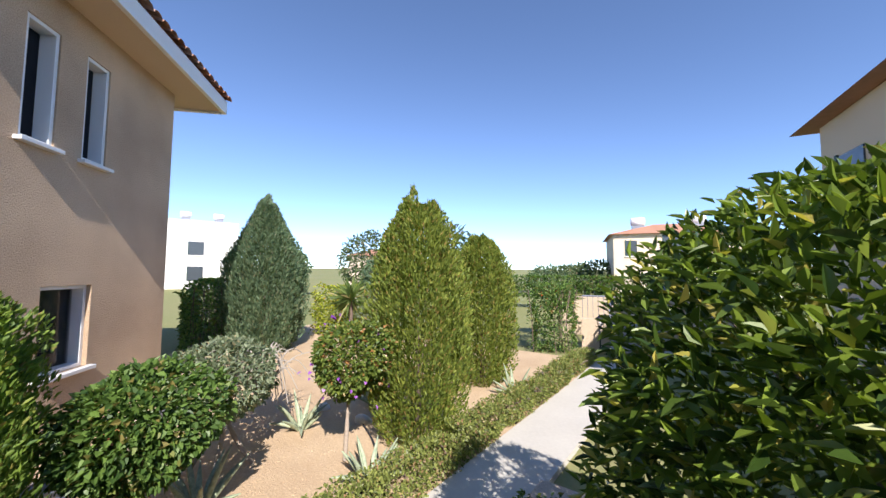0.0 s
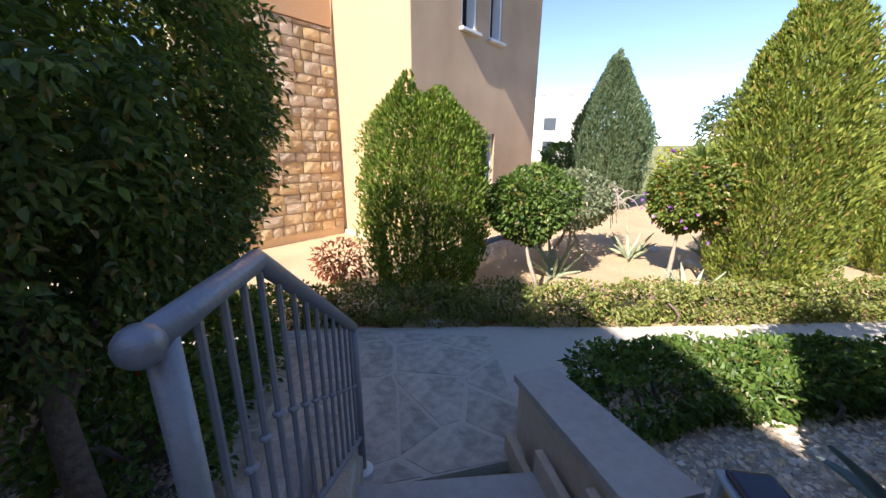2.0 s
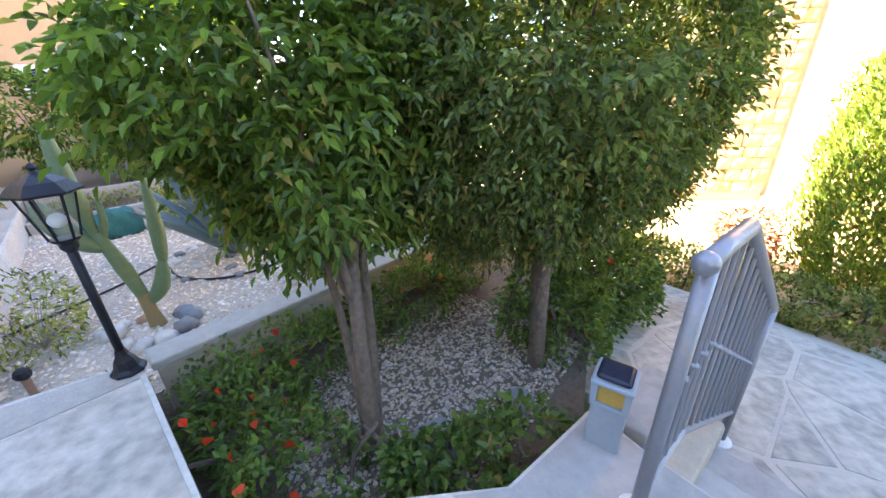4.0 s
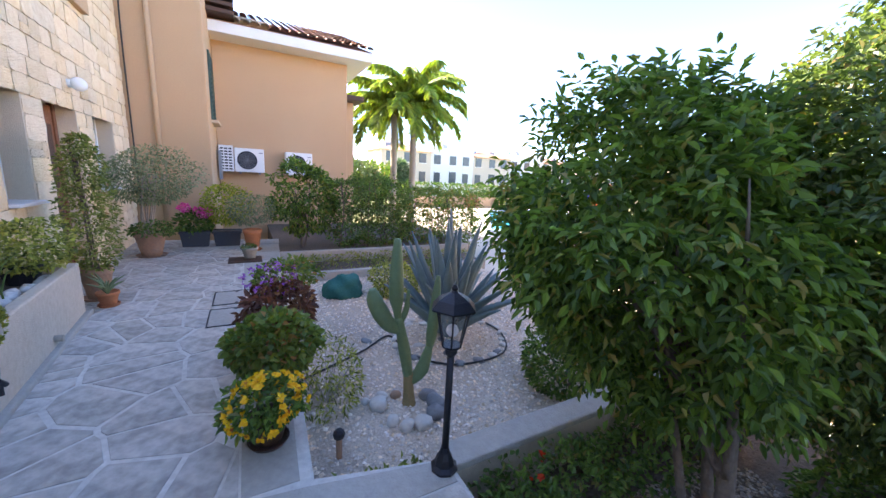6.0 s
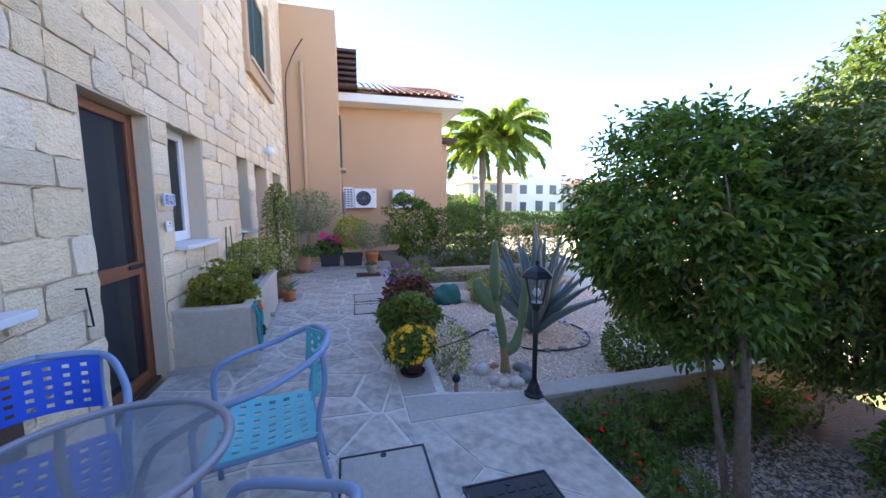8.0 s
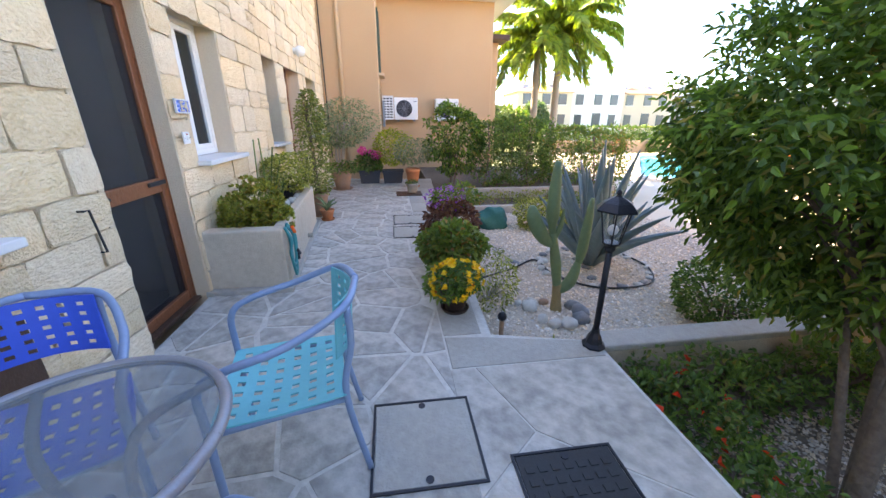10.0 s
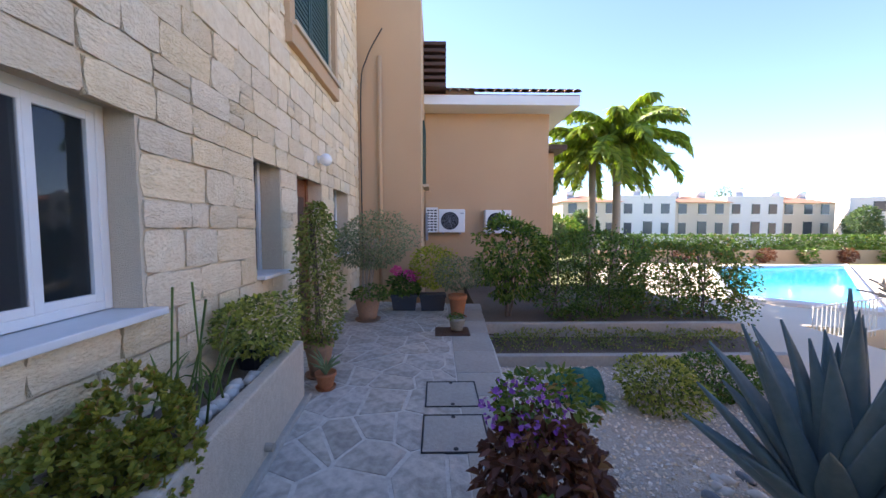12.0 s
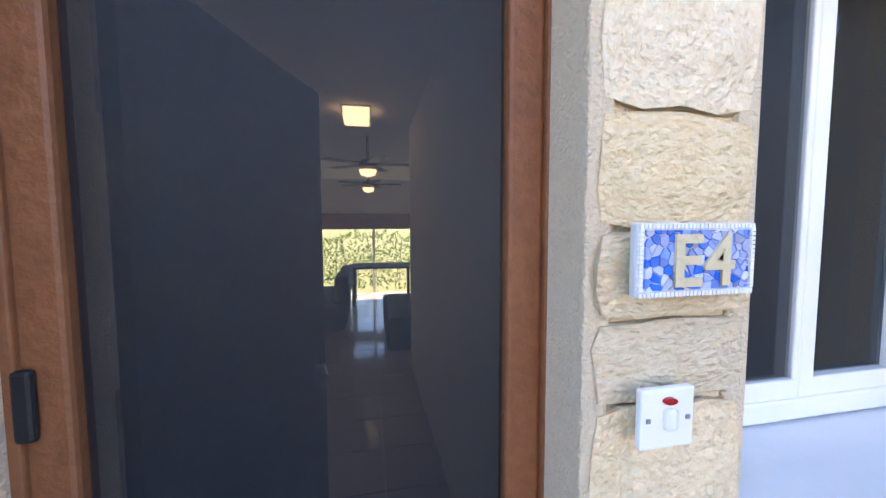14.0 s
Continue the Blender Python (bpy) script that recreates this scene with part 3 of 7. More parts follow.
def prism(name, poly, z0, z1, mat, parent, label="", bevel=0.0):
    """An upright block over a polygon; z1 may be one height or one for each corner."""
    bm = bmesh.new()
    tops = z1 if hasattr(z1, "__len__") else [z1] * len(poly)
    hi = [bm.verts.new((p[0], p[1], z)) for p, z in zip(poly, tops)]
    lo = [bm.verts.new((p[0], p[1], z0)) for p in poly]
    bm.faces.new(hi)
    bm.faces.new(lo[::-1])
    for i in range(len(poly)):
        j = (i + 1) % len(poly)
        bm.faces.new((hi[i], lo[i], lo[j], hi[j]))
    if bevel:
        bmesh.ops.bevel(bm, geom=list({e for v in hi for e in v.link_edges}), offset=bevel, segments=2, profile=0.5, affect="EDGES")
    return part(name, bm, mat, parent, label)


stairs = thing("stairs", "three worn grey concrete steps down to the path", "stairs")
tagged(stairs, kind="structure")
prism("step", [(1.236, -2.09), (1.075, -3.16), (1.36, -3.16), (1.52, -2.11)], -0.9, -0.185, M["stair"], stairs, bevel=0.012)
prism("step", [(1.522, -2.13), (1.362, -3.16), (1.72, -3.17), (1.86, -2.15)], -0.9, -0.37, M["stair"], stairs, bevel=0.012)
# stepped cheek under the railing and the flush wall beside it
for x0, x1, zt in ((1.24, 1.52, -0.06), (1.52, 1.86, -0.24), (1.86, 2.10, -0.44)):
    prism("cheek", [(x0, -2.085 - (x0 - 1.24) * 0.1), (x1, -2.085 - (x1 - 1.24) * 0.1), (x1, -2.25 - (x1 - 1.24) * 0.1), (x0, -2.25 - (x0 - 1.24) * 0.1)], -0.9, zt, M["planter"], stairs, "cream rendered cheek of the steps", 0.012)
for x0, x1, zt in ((1.303, 1.60, -0.004), (1.60, 2.06, -0.24)):
    prism("trim", [(x0, -1.87), (x1, -1.90), (x1, -2.085), (x0, -2.08)], -0.9, zt, M["stair"], stairs, "low wall beside the steps", 0.01)
for x0, x1, zt in ((1.09, 1.36, -0.06), (1.36, 1.72, -0.24), (1.72, 2.05, -0.44)):
    prism("skirting", [(x0, -3.12), (x1, -3.13), (x1, -3.17), (x0, -3.16)], -0.9, zt, M["planter"], stairs, "cream stepped skirting", 0.006)
flank = tagged(new("stair_side_wall"), "rendered low wall with a sloping concrete cap beside the steps", "low wall", kind="structure")
prism("wall", [(1.20, -3.175), (2.14, -3.245), (2.16, -3.46), (1.20, -3.40)], -0.9, [0.01, -0.19, -0.19, 0.01], M["planter"], flank)
bm = bmesh.new()
hi = [bm.verts.new(p) for p in ((1.17, -3.15, 0.06), (2.17, -3.222, -0.15), (2.19, -3.49, -0.15), (1.17, -3.43, 0.06))]
lo = [bm.verts.new(v.co - Vector((0, 0, 0.045))) for v in hi]
bm.faces.new(hi)
bm.faces.new(lo[::-1])
for i in range(4):
    j = (i + 1) % 4
    bm.faces.new((hi[i], lo[i], lo[j], hi[j]))
part("cap", bm, M["stair"], flank, "grey concrete cap")

# gravel bed beside the patio
strip("gravel_bed", [(-0.70, 0.16), (-0.46, 4.7)], [(3.45, 0.0), (3.45, 4.9)], -1.1, -0.31, M["gravel"], "bed of pale gravel round the agave", "gravel bed")
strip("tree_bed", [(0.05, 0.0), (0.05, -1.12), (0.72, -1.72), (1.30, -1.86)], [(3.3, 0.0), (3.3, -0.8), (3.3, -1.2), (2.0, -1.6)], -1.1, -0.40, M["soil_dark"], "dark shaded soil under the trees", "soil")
strip("south_bed", [(1.06, -3.425), (-1.0, -3.425), (-1.0, -6.0)], [(2.28, -3.5), (2.2, -5.0), (1.9, -6.5)], -1.1, -0.33, M["gravel"], "white gravel bed below the landing", "gravel bed")
bw = tagged(new("bed_wall"), "low rendered wall with a pale cap along the gravel bed", "low wall", kind="structure")
boxpart("wall", (0.10, 3.4, 0.0, 0.13, -1.0, -0.07), M["planter"], bw)
boxpart("cap", (0.08, 3.42, -0.03, 0.16, -0.07, -0.02), M["concrete"], bw, bevel=0.012)
kerbs = tagged(new("bed_kerb"), "grey concrete kerbs stepping up behind the gravel bed", "kerb", kind="structure")
boxpart("kerb", (-0.42, 3.6, 4.70, 4.82, -0.8, -0.16), M["concrete"], kerbs, bevel=0.012)
boxpart("kerb", (-0.40, 3.8, 5.72, 5.84, -0.8, 0.0), M["concrete"], kerbs, bevel=0.012)
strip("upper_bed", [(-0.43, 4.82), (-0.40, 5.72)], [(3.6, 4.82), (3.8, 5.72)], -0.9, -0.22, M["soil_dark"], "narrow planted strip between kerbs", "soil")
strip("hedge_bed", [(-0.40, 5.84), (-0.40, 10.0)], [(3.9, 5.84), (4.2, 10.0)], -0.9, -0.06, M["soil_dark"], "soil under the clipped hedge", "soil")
strip("walkway", [(3.45, 0.3), (3.45, 5.0), (4.4, 10.0)], [(5.35, 0.3), (5.9, 5.0), (6.4, 10.0)], -1.2, -0.40, M["deck"], "sunlit pale walkway beside the pool", "walkway")
strip("pool_deck", [(4.4, 10.0), (10.0, 26.0)], [(13.5, 8.0), (30.0, 24.0)], -1.6, -1.02, M["deck"], "pale paved pool terrace", "terrace")
strip("water", [(9.4, 12.6), (15.7, 21.6)], [(11.9, 10.2), (26.0, 23.2)], -1.3, -0.99, M["pool"], "bright turquoise swimming pool", "pool")
coping = tagged(new("pool_edge"), "white coping round the pool", "coping", kind="structure")
for p, q in (((9.4, 12.6), (15.7, 21.6)), ((15.7, 21.6), (26.0, 23.2)), ((26.0, 23.2), (11.9, 10.2)), ((11.9, 10.2), (9.4, 12.6))):
    d = (Vector(q) - Vector(p)).normalized().orthogonal() * 0.2
    bm = bmesh.new()
    tube(bm, [(p[0], p[1], -0.97), (q[0], q[1], -0.97)], 0.14, 6)
    part("coping_stone", bm, M["white"], coping)

# ---- house with the stone front ----
DOOR = (0.27, 1.06, -0.2, 2.15)
WIN = (1.33, 2.11, 1.04, 2.20)
SLIT = (3.36, 3.92, 1.04, 2.22)
DOOR_2 = (4.36, 5.30, -0.2, 2.23)
SLIT_2 = (5.85, 6.80, 1.04, 2.23)
WIN_2 = (-1.75, -0.36, 0.93, 2.11)
SHUT = (4.25, 5.85, 3.80, 5.23)
HOLES = [DOOR, WIN, SLIT, DOOR_2, SLIT_2, WIN_2]
# wall tops are out of view; heights and step set by where shadow falls
wall_with_openings("wall_west", "x", -2.838, 0.28, -7.0, 2.3, -0.6, 3.15, HOLES[:2] + [WIN_2], M["mortar"], "stone-clad house front with deep openings")
wall_with_openings("wall_west_tall", "x", -2.838, 0.28, 2.3, 7.75, -0.6, 6.5, [SLIT, DOOR_2, SLIT_2, SHUT], M["mortar"], "tall stone-clad house front with a shuttered window")
for o in HOLES + [SHUT]:
    # rendered reveals
    rv = tagged(new("trim"), "sand-coloured rendered reveal of an opening", "reveal", kind="structure")
    y0, y1, z0, z1 = o
    z0 = max(z0, 0.0)
    boxpart("jamb", (-3.14, -2.828, y0 - 0.03, y0 + 0.012, z0, z1), M["render_grey"], rv, bevel=0.004)
    boxpart("jamb", (-3.14, -2.828, y1 - 0.012, y1 + 0.03, z0, z1), M["render_grey"], rv, bevel=0.004)
    boxpart("lintel", (-3.14, -2.828, y0 + 0.012, y1 - 0.012, z1 - 0.012, z1 + 0.03), M["render_grey"], rv, bevel=0.004)
# rendered body of the house behind and above
body = tagged(new("house_shell"), "plain rendered walls closing the house", "wall", kind="structure")
boxpart("wall", (-12.0, -3.14, 7.60, 7.75, -0.6, 6.5), M["render_cream"], body)
boxpart("wall", (-12.0, -3.14, -7.0, -6.85, -0.6, 3.15), M["render_cream"], body)
boxpart("wall", (-12.0, -3.14, 2.3, 2.5, 2.7, 6.5), M["render_cream"], body)
# both roofs are unseen, the south one kept low to let sun past
tagged(boxpart("roof", (-12.2, -2.6, 2.2, 7.9, 6.5, 6.7), M["render_cream"]), "flat rendered roof edge of the stone house", "roof", kind="structure")
tagged(boxpart("roof_terrace", (-12.0, -2.84, -7.0, 2.3, 3.15, 3.3), M["render_cream"]), "flat roof over the ground floor", "roof", kind="structure")
tagged(boxpart("ceiling", (-12.0, -3.14, -6.85, 7.60, 2.55, 2.7), M["plaster_in"]), "white plaster ceiling", "ceiling", kind="structure")

# ---- neighbouring house with air conditioners ----
BAY_Y = 7.75
HC_Y = 10.0
nb = thing("neighbour_house", "tan rendered house with tiled eaves and green shutters", "house")
boxpart("wall", (-9.0, -1.50, BAY_Y, BAY_Y + 6.0, -0.8, 6.4), M["render_tan"], nb, bevel=0.02)
boxpart("wall", (-1.50, 1.90, HC_Y, HC_Y + 8, -0.8, 4.75), M["render_tan"], nb, bevel=0.02)
boxpart("wall", (1.95, 2.25, HC_Y + 0.6, HC_Y + 1.0, -0.8, 3.7), M["render_tan"], nb, bevel=0.02)
boxpart("beam", (1.78, 2.45, HC_Y + 0.1, HC_Y + 1.1, 3.7, 3.84), M["wood_dark"], nb)
boxpart("soffit", (-1.5, 2.37, HC_Y - 0.62, HC_Y + 8.6, 4.62, 4.75), M["white"], nb)
boxpart("fascia", (-1.5, 2.45, HC_Y - 0.72, HC_Y - 0.62, 4.62, 4.86), M["white"], nb)
boxpart("fascia", (2.37, 2.45, HC_Y - 0.62, HC_Y + 8.6, 4.62, 4.86), M["white"], nb)


def tile_rows(name, parent, x0, x1, y0, z0, depth, rise, mat, along="x", pitch=0.22, rows=2):
    """Rows of barrel tiles at an eave that runs along x, climbing towards +y."""
    bm = bmesh.new()
    n = int((x1 - x0) / pitch)
    for r in range(rows):
        for i in range(n):
            cx = x0 + (i + 0.5) * (x1 - x0) / n
            ya, yb = y0 + r * depth / rows, y0 + (r + 1.15) * depth / rows
            za, zb = z0 + r * rise / rows, z0 + (r + 1.15) * rise / rows
            prev = None
            for s in range(7):
                t = math.pi * s / 6
                dx, dz = -math.cos(t) * pitch * 0.48, math.sin(t) * pitch * 0.34
                cur = [bm.verts.new((cx + dx * k, y, z + dz * k)) for y, z, k in ((ya, za + 0.03, 1.0), (yb, zb, 0.85))]
                if prev:
                    bm.faces.new((prev[0], cur[0], cur[1], prev[1]))
                prev = cur
    return part(name, bm, mat, parent)


boxpart("roof", (-1.5, 2.45, HC_Y - 0.70, HC_Y + 8.6, 4.86, 4.89), M["tile_roof"], nb)
rt = tile_rows("roof_tiles", nb, -1.5, 2.47, HC_Y - 0.78, 4.90, 4.2, 1.55, M["tile_roof"], rows=10)
tagged(rt, "weathered clay barrel tiles")
bm = bmesh.new()
vs = [bm.verts.new(p) for p in ((-1.5, HC_Y - 0.72, 4.88), (2.45, HC_Y - 0.72, 4.88), (2.45, HC_Y + 3.6, 6.42), (-1.5, HC_Y + 3.6, 6.42))]
bm.faces.new(vs)
bmesh.ops.solidify(bm, geom=bm.faces[:], thickness=0.05)
part("roof_slope", bm, M["tile_roof"], nb)
boxpart("parapet", (-1.5, -0.2, HC_Y - 0.5, HC_Y + 0.2, 4.86, 5.12), M["render_cream"], nb)
for i in range(7):
    boxpart("pergola_slat", (-1.5, -0.95, BAY_Y + 1.2, BAY_Y + 1.9, 4.95 + i * 0.16, 5.03 + i * 0.16), M["wood_dark"], nb, bevel=0.004)
sw = boxpart("shutter", (-1.51, -1.46, 8.5, 9.3, 2.55, 4.0), M["green"], nb, "dark green louvred shutter")
for i in range(14):
    boxpart("slat", (-1.47, -1.445, 8.54, 9.26, 2.62 + i * 0.095, 2.68 + i * 0.095), M["green"], sw, bevel=0.002)
boxpart("sill", (-1.52, -1.36, 8.4, 9.4, 2.47, 2.53), M["render_cream"], nb)
bm = bmesh.new()
tube(bm, [(-2.36, BAY_Y - 0.05, 0.2), (-2.36, BAY_Y - 0.05, 5.05)], 0.045, 10)
part("downpipe", bm, M["render_tan"], nb, "painted downpipe", True)
bm = bmesh.new()
tube(bm, curve_pts([(-2.74, BAY_Y - 0.06, 0.5), (-2.75, BAY_Y - 0.06, 4.2), (-2.62, BAY_Y - 0.06, 5.0), (-2.3, BAY_Y - 0.06, 5.6)]), 0.014, 6)
part("cable", bm, M["rubber"], nb, "thin black cable", True)


def air_conditioner(x, z, y, wide, left_grille):
    ac = thing("air_conditioner", "white outdoor air conditioning unit on wall brackets", "air conditioner", "air conditioners", (x, y, z))
    boxpart("casing", (0, wide, -0.34, 0, 0, 0.62), M["upvc"], ac, bevel=0.02)
    bm = bmesh.new()
    cx = wide * 0.42
    for r in (0.235, 0.19, 0.145, 0.10, 0.055):
        tube(bm, [(cx + r * math.cos(a), -0.35, 0.31 + r * math.sin(a)) for a in np.linspace(0, 2 * math.pi, 25)], 0.006, 5, False)
    for a in np.linspace(0, math.pi, 6)[:-1]:
        d = Vector((math.cos(a), 0, math.sin(a))) * 0.235
        tube(bm, [(cx + d.x, -0.352, 0.31 + d.z), (cx - d.x, -0.352, 0.31 - d.z)], 0.005, 5)
    part("fan_guard", bm, M["steel"], ac, "grey wire fan guard")
    bm = bmesh.new()
    tube(bm, [(cx, -0.344, 0.31), (cx, -0.335, 0.31)], 0.235, 24)
    # flat near-black disc stands in for the shade inside the housing
    part("fan_opening", bm, M["dark"], ac, "dark fan opening")
    boxpart("badge", (wide * 0.82, wide * 0.95, -0.345, -0.33, 0.5, 0.525), M["steel"], ac, bevel=0)
    for bx in (0.1, wide - 0.14):
        boxpart("bracket", (bx, bx + 0.04, -0.36, 0.2, -0.05, 0.0), M["steel"], ac, bevel=0.003)
    if left_grille:
        g = boxpart("side_grille", (-0.34, -0.02, -0.40, -0.1, 0.0, 0.66), M["upvc"], ac)
        for c in range(3):
            for r in range(8):
                # near-black strips laid on the grille stand in for shaded slots
                boxpart("slot", (-0.315 + c * 0.095, -0.245 + c * 0.095, -0.405, -0.39, 0.05 + r * 0.073, 0.085 + r * 0.073), M["dark"], g, bevel=0)
    return ac


air_conditioner(-1.12, 1.40, HC_Y - 0.02, 0.70, True)
air_conditioner(0.12, 1.38, HC_Y - 0.02, 0.70, False)
boxpart("meter_panel", (-1.46, -1.40, 9.2, 9.6, 1.2, 1.9), M["steel"], nb)

# ---- house across the garden ----
HA = pose(6.54, -3.31, 0, 0, 0, math.degrees(math.atan2(-3.43, 2.57)))
ha = thing("garden_house", "cream and tan rendered two-storey house with stone side", "house")
ha.matrix_basis = HA      # local x runs along the windowed face, local -y towards the garden
W1, W2, W3 = (1.25, 1.71, 3.16, 4.66), (2.14, 2.58, 3.16, 4.66), (1.68, 2.48, 0.29, 1.43)
us = sorted({0.0, 4.29, *[w[0] for w in (W1, W2, W3)], *[w[1] for w in (W1, W2, W3)]})
bm = bmesh.new()
for a, b in zip(us, us[1:]):
    z = -0.9
    for h0, h1 in sorted((w[2], w[3]) for w in (W1, W2, W3) if w[0] < (a + b) / 2 < w[1]) + [(5.15, 5.15)]:
        box(bm, a, b, 0.0, 0.28, z, h0)
        z = h1
bmesh.ops.remove_doubles(bm, verts=bm.verts, dist=0.0005)
part("wall", bm, M["render_rough"], ha, "rough-cast garden face")
boxpart("wall", (-0.012, 0.25, 0.003, 1.95, -0.9, 5.15), M["render_tan"], ha, "smooth sunlit side wall", bevel=0.01)
boxpart("wall", (4.03, 4.29, 0.28, 8.0, -0.9, 5.15), M["render_tan"], ha, bevel=0)
boxpart("wall", (0.25, 0.4, 1.9, 8.0, -0.9, 5.15), M["render_tan"], ha, bevel=0)
for w in (W1, W2, W3):
    u0, u1, z0, z1 = w
    # upper windows get an opaque near-black sheet instead of see-through glass
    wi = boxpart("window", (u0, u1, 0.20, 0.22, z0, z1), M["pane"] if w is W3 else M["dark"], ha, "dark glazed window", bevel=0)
    for d in ((u0, u0 + 0.05, z0, z1), (u1 - 0.05, u1, z0, z1), (u0 + 0.05, u1 - 0.05, z1 - 0.05, z1), (u0 + 0.05, u1 - 0.05, z0, z0 + 0.05)):
        boxpart("frame", (d[0], d[1], 0.06 if w is W3 else 0.02, 0.24, d[2], d[3]), M["upvc"], wi, bevel=0.004)
    boxpart("sill", (u0 - 0.06, u1 + 0.06, -0.09, 0.1, z0 - 0.05, z0), M["marble"], wi)
    # added near-black sheet stands in for the unlit room behind
    boxpart("dark_room_sheet", (u0 - 0.1, u1 + 0.1, 0.3, 0.33, z0 - 0.1, z1 + 0.1), M["dark"], wi, bevel=0)
boxpart("soffit", (-0.62, 4.91, -0.62, 8.6, 5.15, 5.23), M["render_cream"], ha, bevel=0)
boxpart("fascia", (-0.70, 4.97, -0.70, -0.62, 5.11, 5.39), M["white"], ha)
boxpart("fascia", (4.91, 4.99, -0.62, 8.6, 5.11, 5.39), M["white"], ha)
boxpart("fascia", (-0.70, -0.62, -0.62, 1.95, 5.11, 5.39), M["white"], ha)
tile_rows("roof_tiles", ha, -0.72, 5.01, -0.78, 5.39, 3.4, 1.2, M["tile_roof"], rows=8)
bm = bmesh.new()
bm.faces.new([bm.verts.new(p) for p in ((-0.70, -0.70, 5.39), (4.99, -0.70, 5.39), (4.99, 2.7, 6.57), (-0.70, 2.7, 6.57))])
bmesh.ops.solidify(bm, geom=bm.faces[:], thickness=0.05)
part("roof_slope", bm, M["tile_roof"], ha)
# stone side wing, which turns back towards the patio
boxpart("upper_wall", (-2.6, -0.05, 1.95, 2.2, 3.2, 5.15), M["render_tan"], ha, bevel=0.01)
boxpart("wing_wall", (-2.6, -0.05, 2.0, 2.2, -0.9, 3.2), M["mortar"], ha, bevel=0.01)
boxpart("plinth", (-0.10, -0.012, 0.05, 1.9, -0.9, -0.50), M["render_cream"], ha)


# ---- trees, hedges and shrubs ----
def limb_tree(name, label, base, trunks, crown_c, radii, n, length, width, leaf, seed, bark="bark", droop=0.35, category="tree", cut=None, spray=1):
    """Trunks that fork into limbs inside a crown of separate leaves."""
    t = thing(name, label, category, at=base)
    g = random.Random(seed)
    bm = bmesh.new()
    c = Vector(crown_c)
    for (dx, dy, r, h) in trunks:
        p0 = Vector((dx * 0.3, dy * 0.3, -0.1))
        p1 = Vector((dx + g.uniform(-0.03, 0.03), dy, h * 0.5))
        p2 = Vector((dx * 1.6, dy * 1.6, h))
        tube(bm, curve_pts([p0, p1, p2], 5), [r * (1.15 - 0.5 * k / 10) for k in range(11)], 9)
        for k in range(7):
            d = Vector((g.uniform(-1, 1) * radii[0], g.uniform(-1, 1) * radii[1], g.uniform(-0.5, 0.9) * radii[2])) * 0.68
            s = p1.lerp(p2, g.uniform(0.35, 1.0))
            m = s.lerp(c + d, 0.5) + Vector((0, 0, 0.12))
            tube(bm, curve_pts([s, m, c + d], 4), [r * 0.5 * (1 - 0.11 * q) for q in range(9)], 6)
    part("trunk", bm, M[bark], t, smooth=True)
    crown("crown", t, crown_c, radii, n, length, width, leaf, seed, droop, cut=cut, spray=spray)
    return t


def gaps(p, scale, level):
    """True where leaves grow; the rest is left open between the twigs."""
    return np.array([noise.noise(Vector(v) * scale) > level for v in p])


limb_tree("garden_tree", "leafy evergreen tree with forked grey trunk in a bed", (0.69, -1.11, -0.40), [(0.08, 0.12, 0.042, 1.0), (0.20, 0.26, 0.028, 1.25), (0.07, 0.30, 0.022, 1.2)],
          (0.36, 0.70, 1.66), (0.78, 0.72, 0.74), 4600, 0.062, 0.026, L["tree"], 3, droop=0.45, spray=7,
          cut=lambda p: gaps(p, 2.6, -0.16) & ~((p[:, 0] * -0.47 + p[:, 1] * -0.88 > -0.1) & (p[:, 2] < 1.15)))
limb_tree("garden_tree", "dense small-leaved tree beside the stair railing", (1.81, -1.34, -0.40), [(0.0, 0.0, 0.05, 0.9), (0.05, 0.08, 0.03, 1.0)],
          (0.34, 0.28, 1.76), (1.10, 0.98, 1.12), 12500, 0.042, 0.021, L["tree_fine"], 8, droop=0.4, spray=7, cut=lambda p: gaps(p, 2.4, -0.34))
limb_tree("laurel_bush", "large glossy light-green bush beside the landing", (0.12, -4.42, -0.33), [(0.0, 0.0, 0.05, 0.7), (0.1, 0.1, 0.04, 0.8), (-0.1, 0.05, 0.04, 0.8)],
          (0.0, 0.0, 1.18), (1.08, 1.0, 1.13), 30000, 0.082, 0.027, L["bush"], 12, category="bush", droop=-0.25, cut=lambda p: gaps(p, 3.2, -0.22))


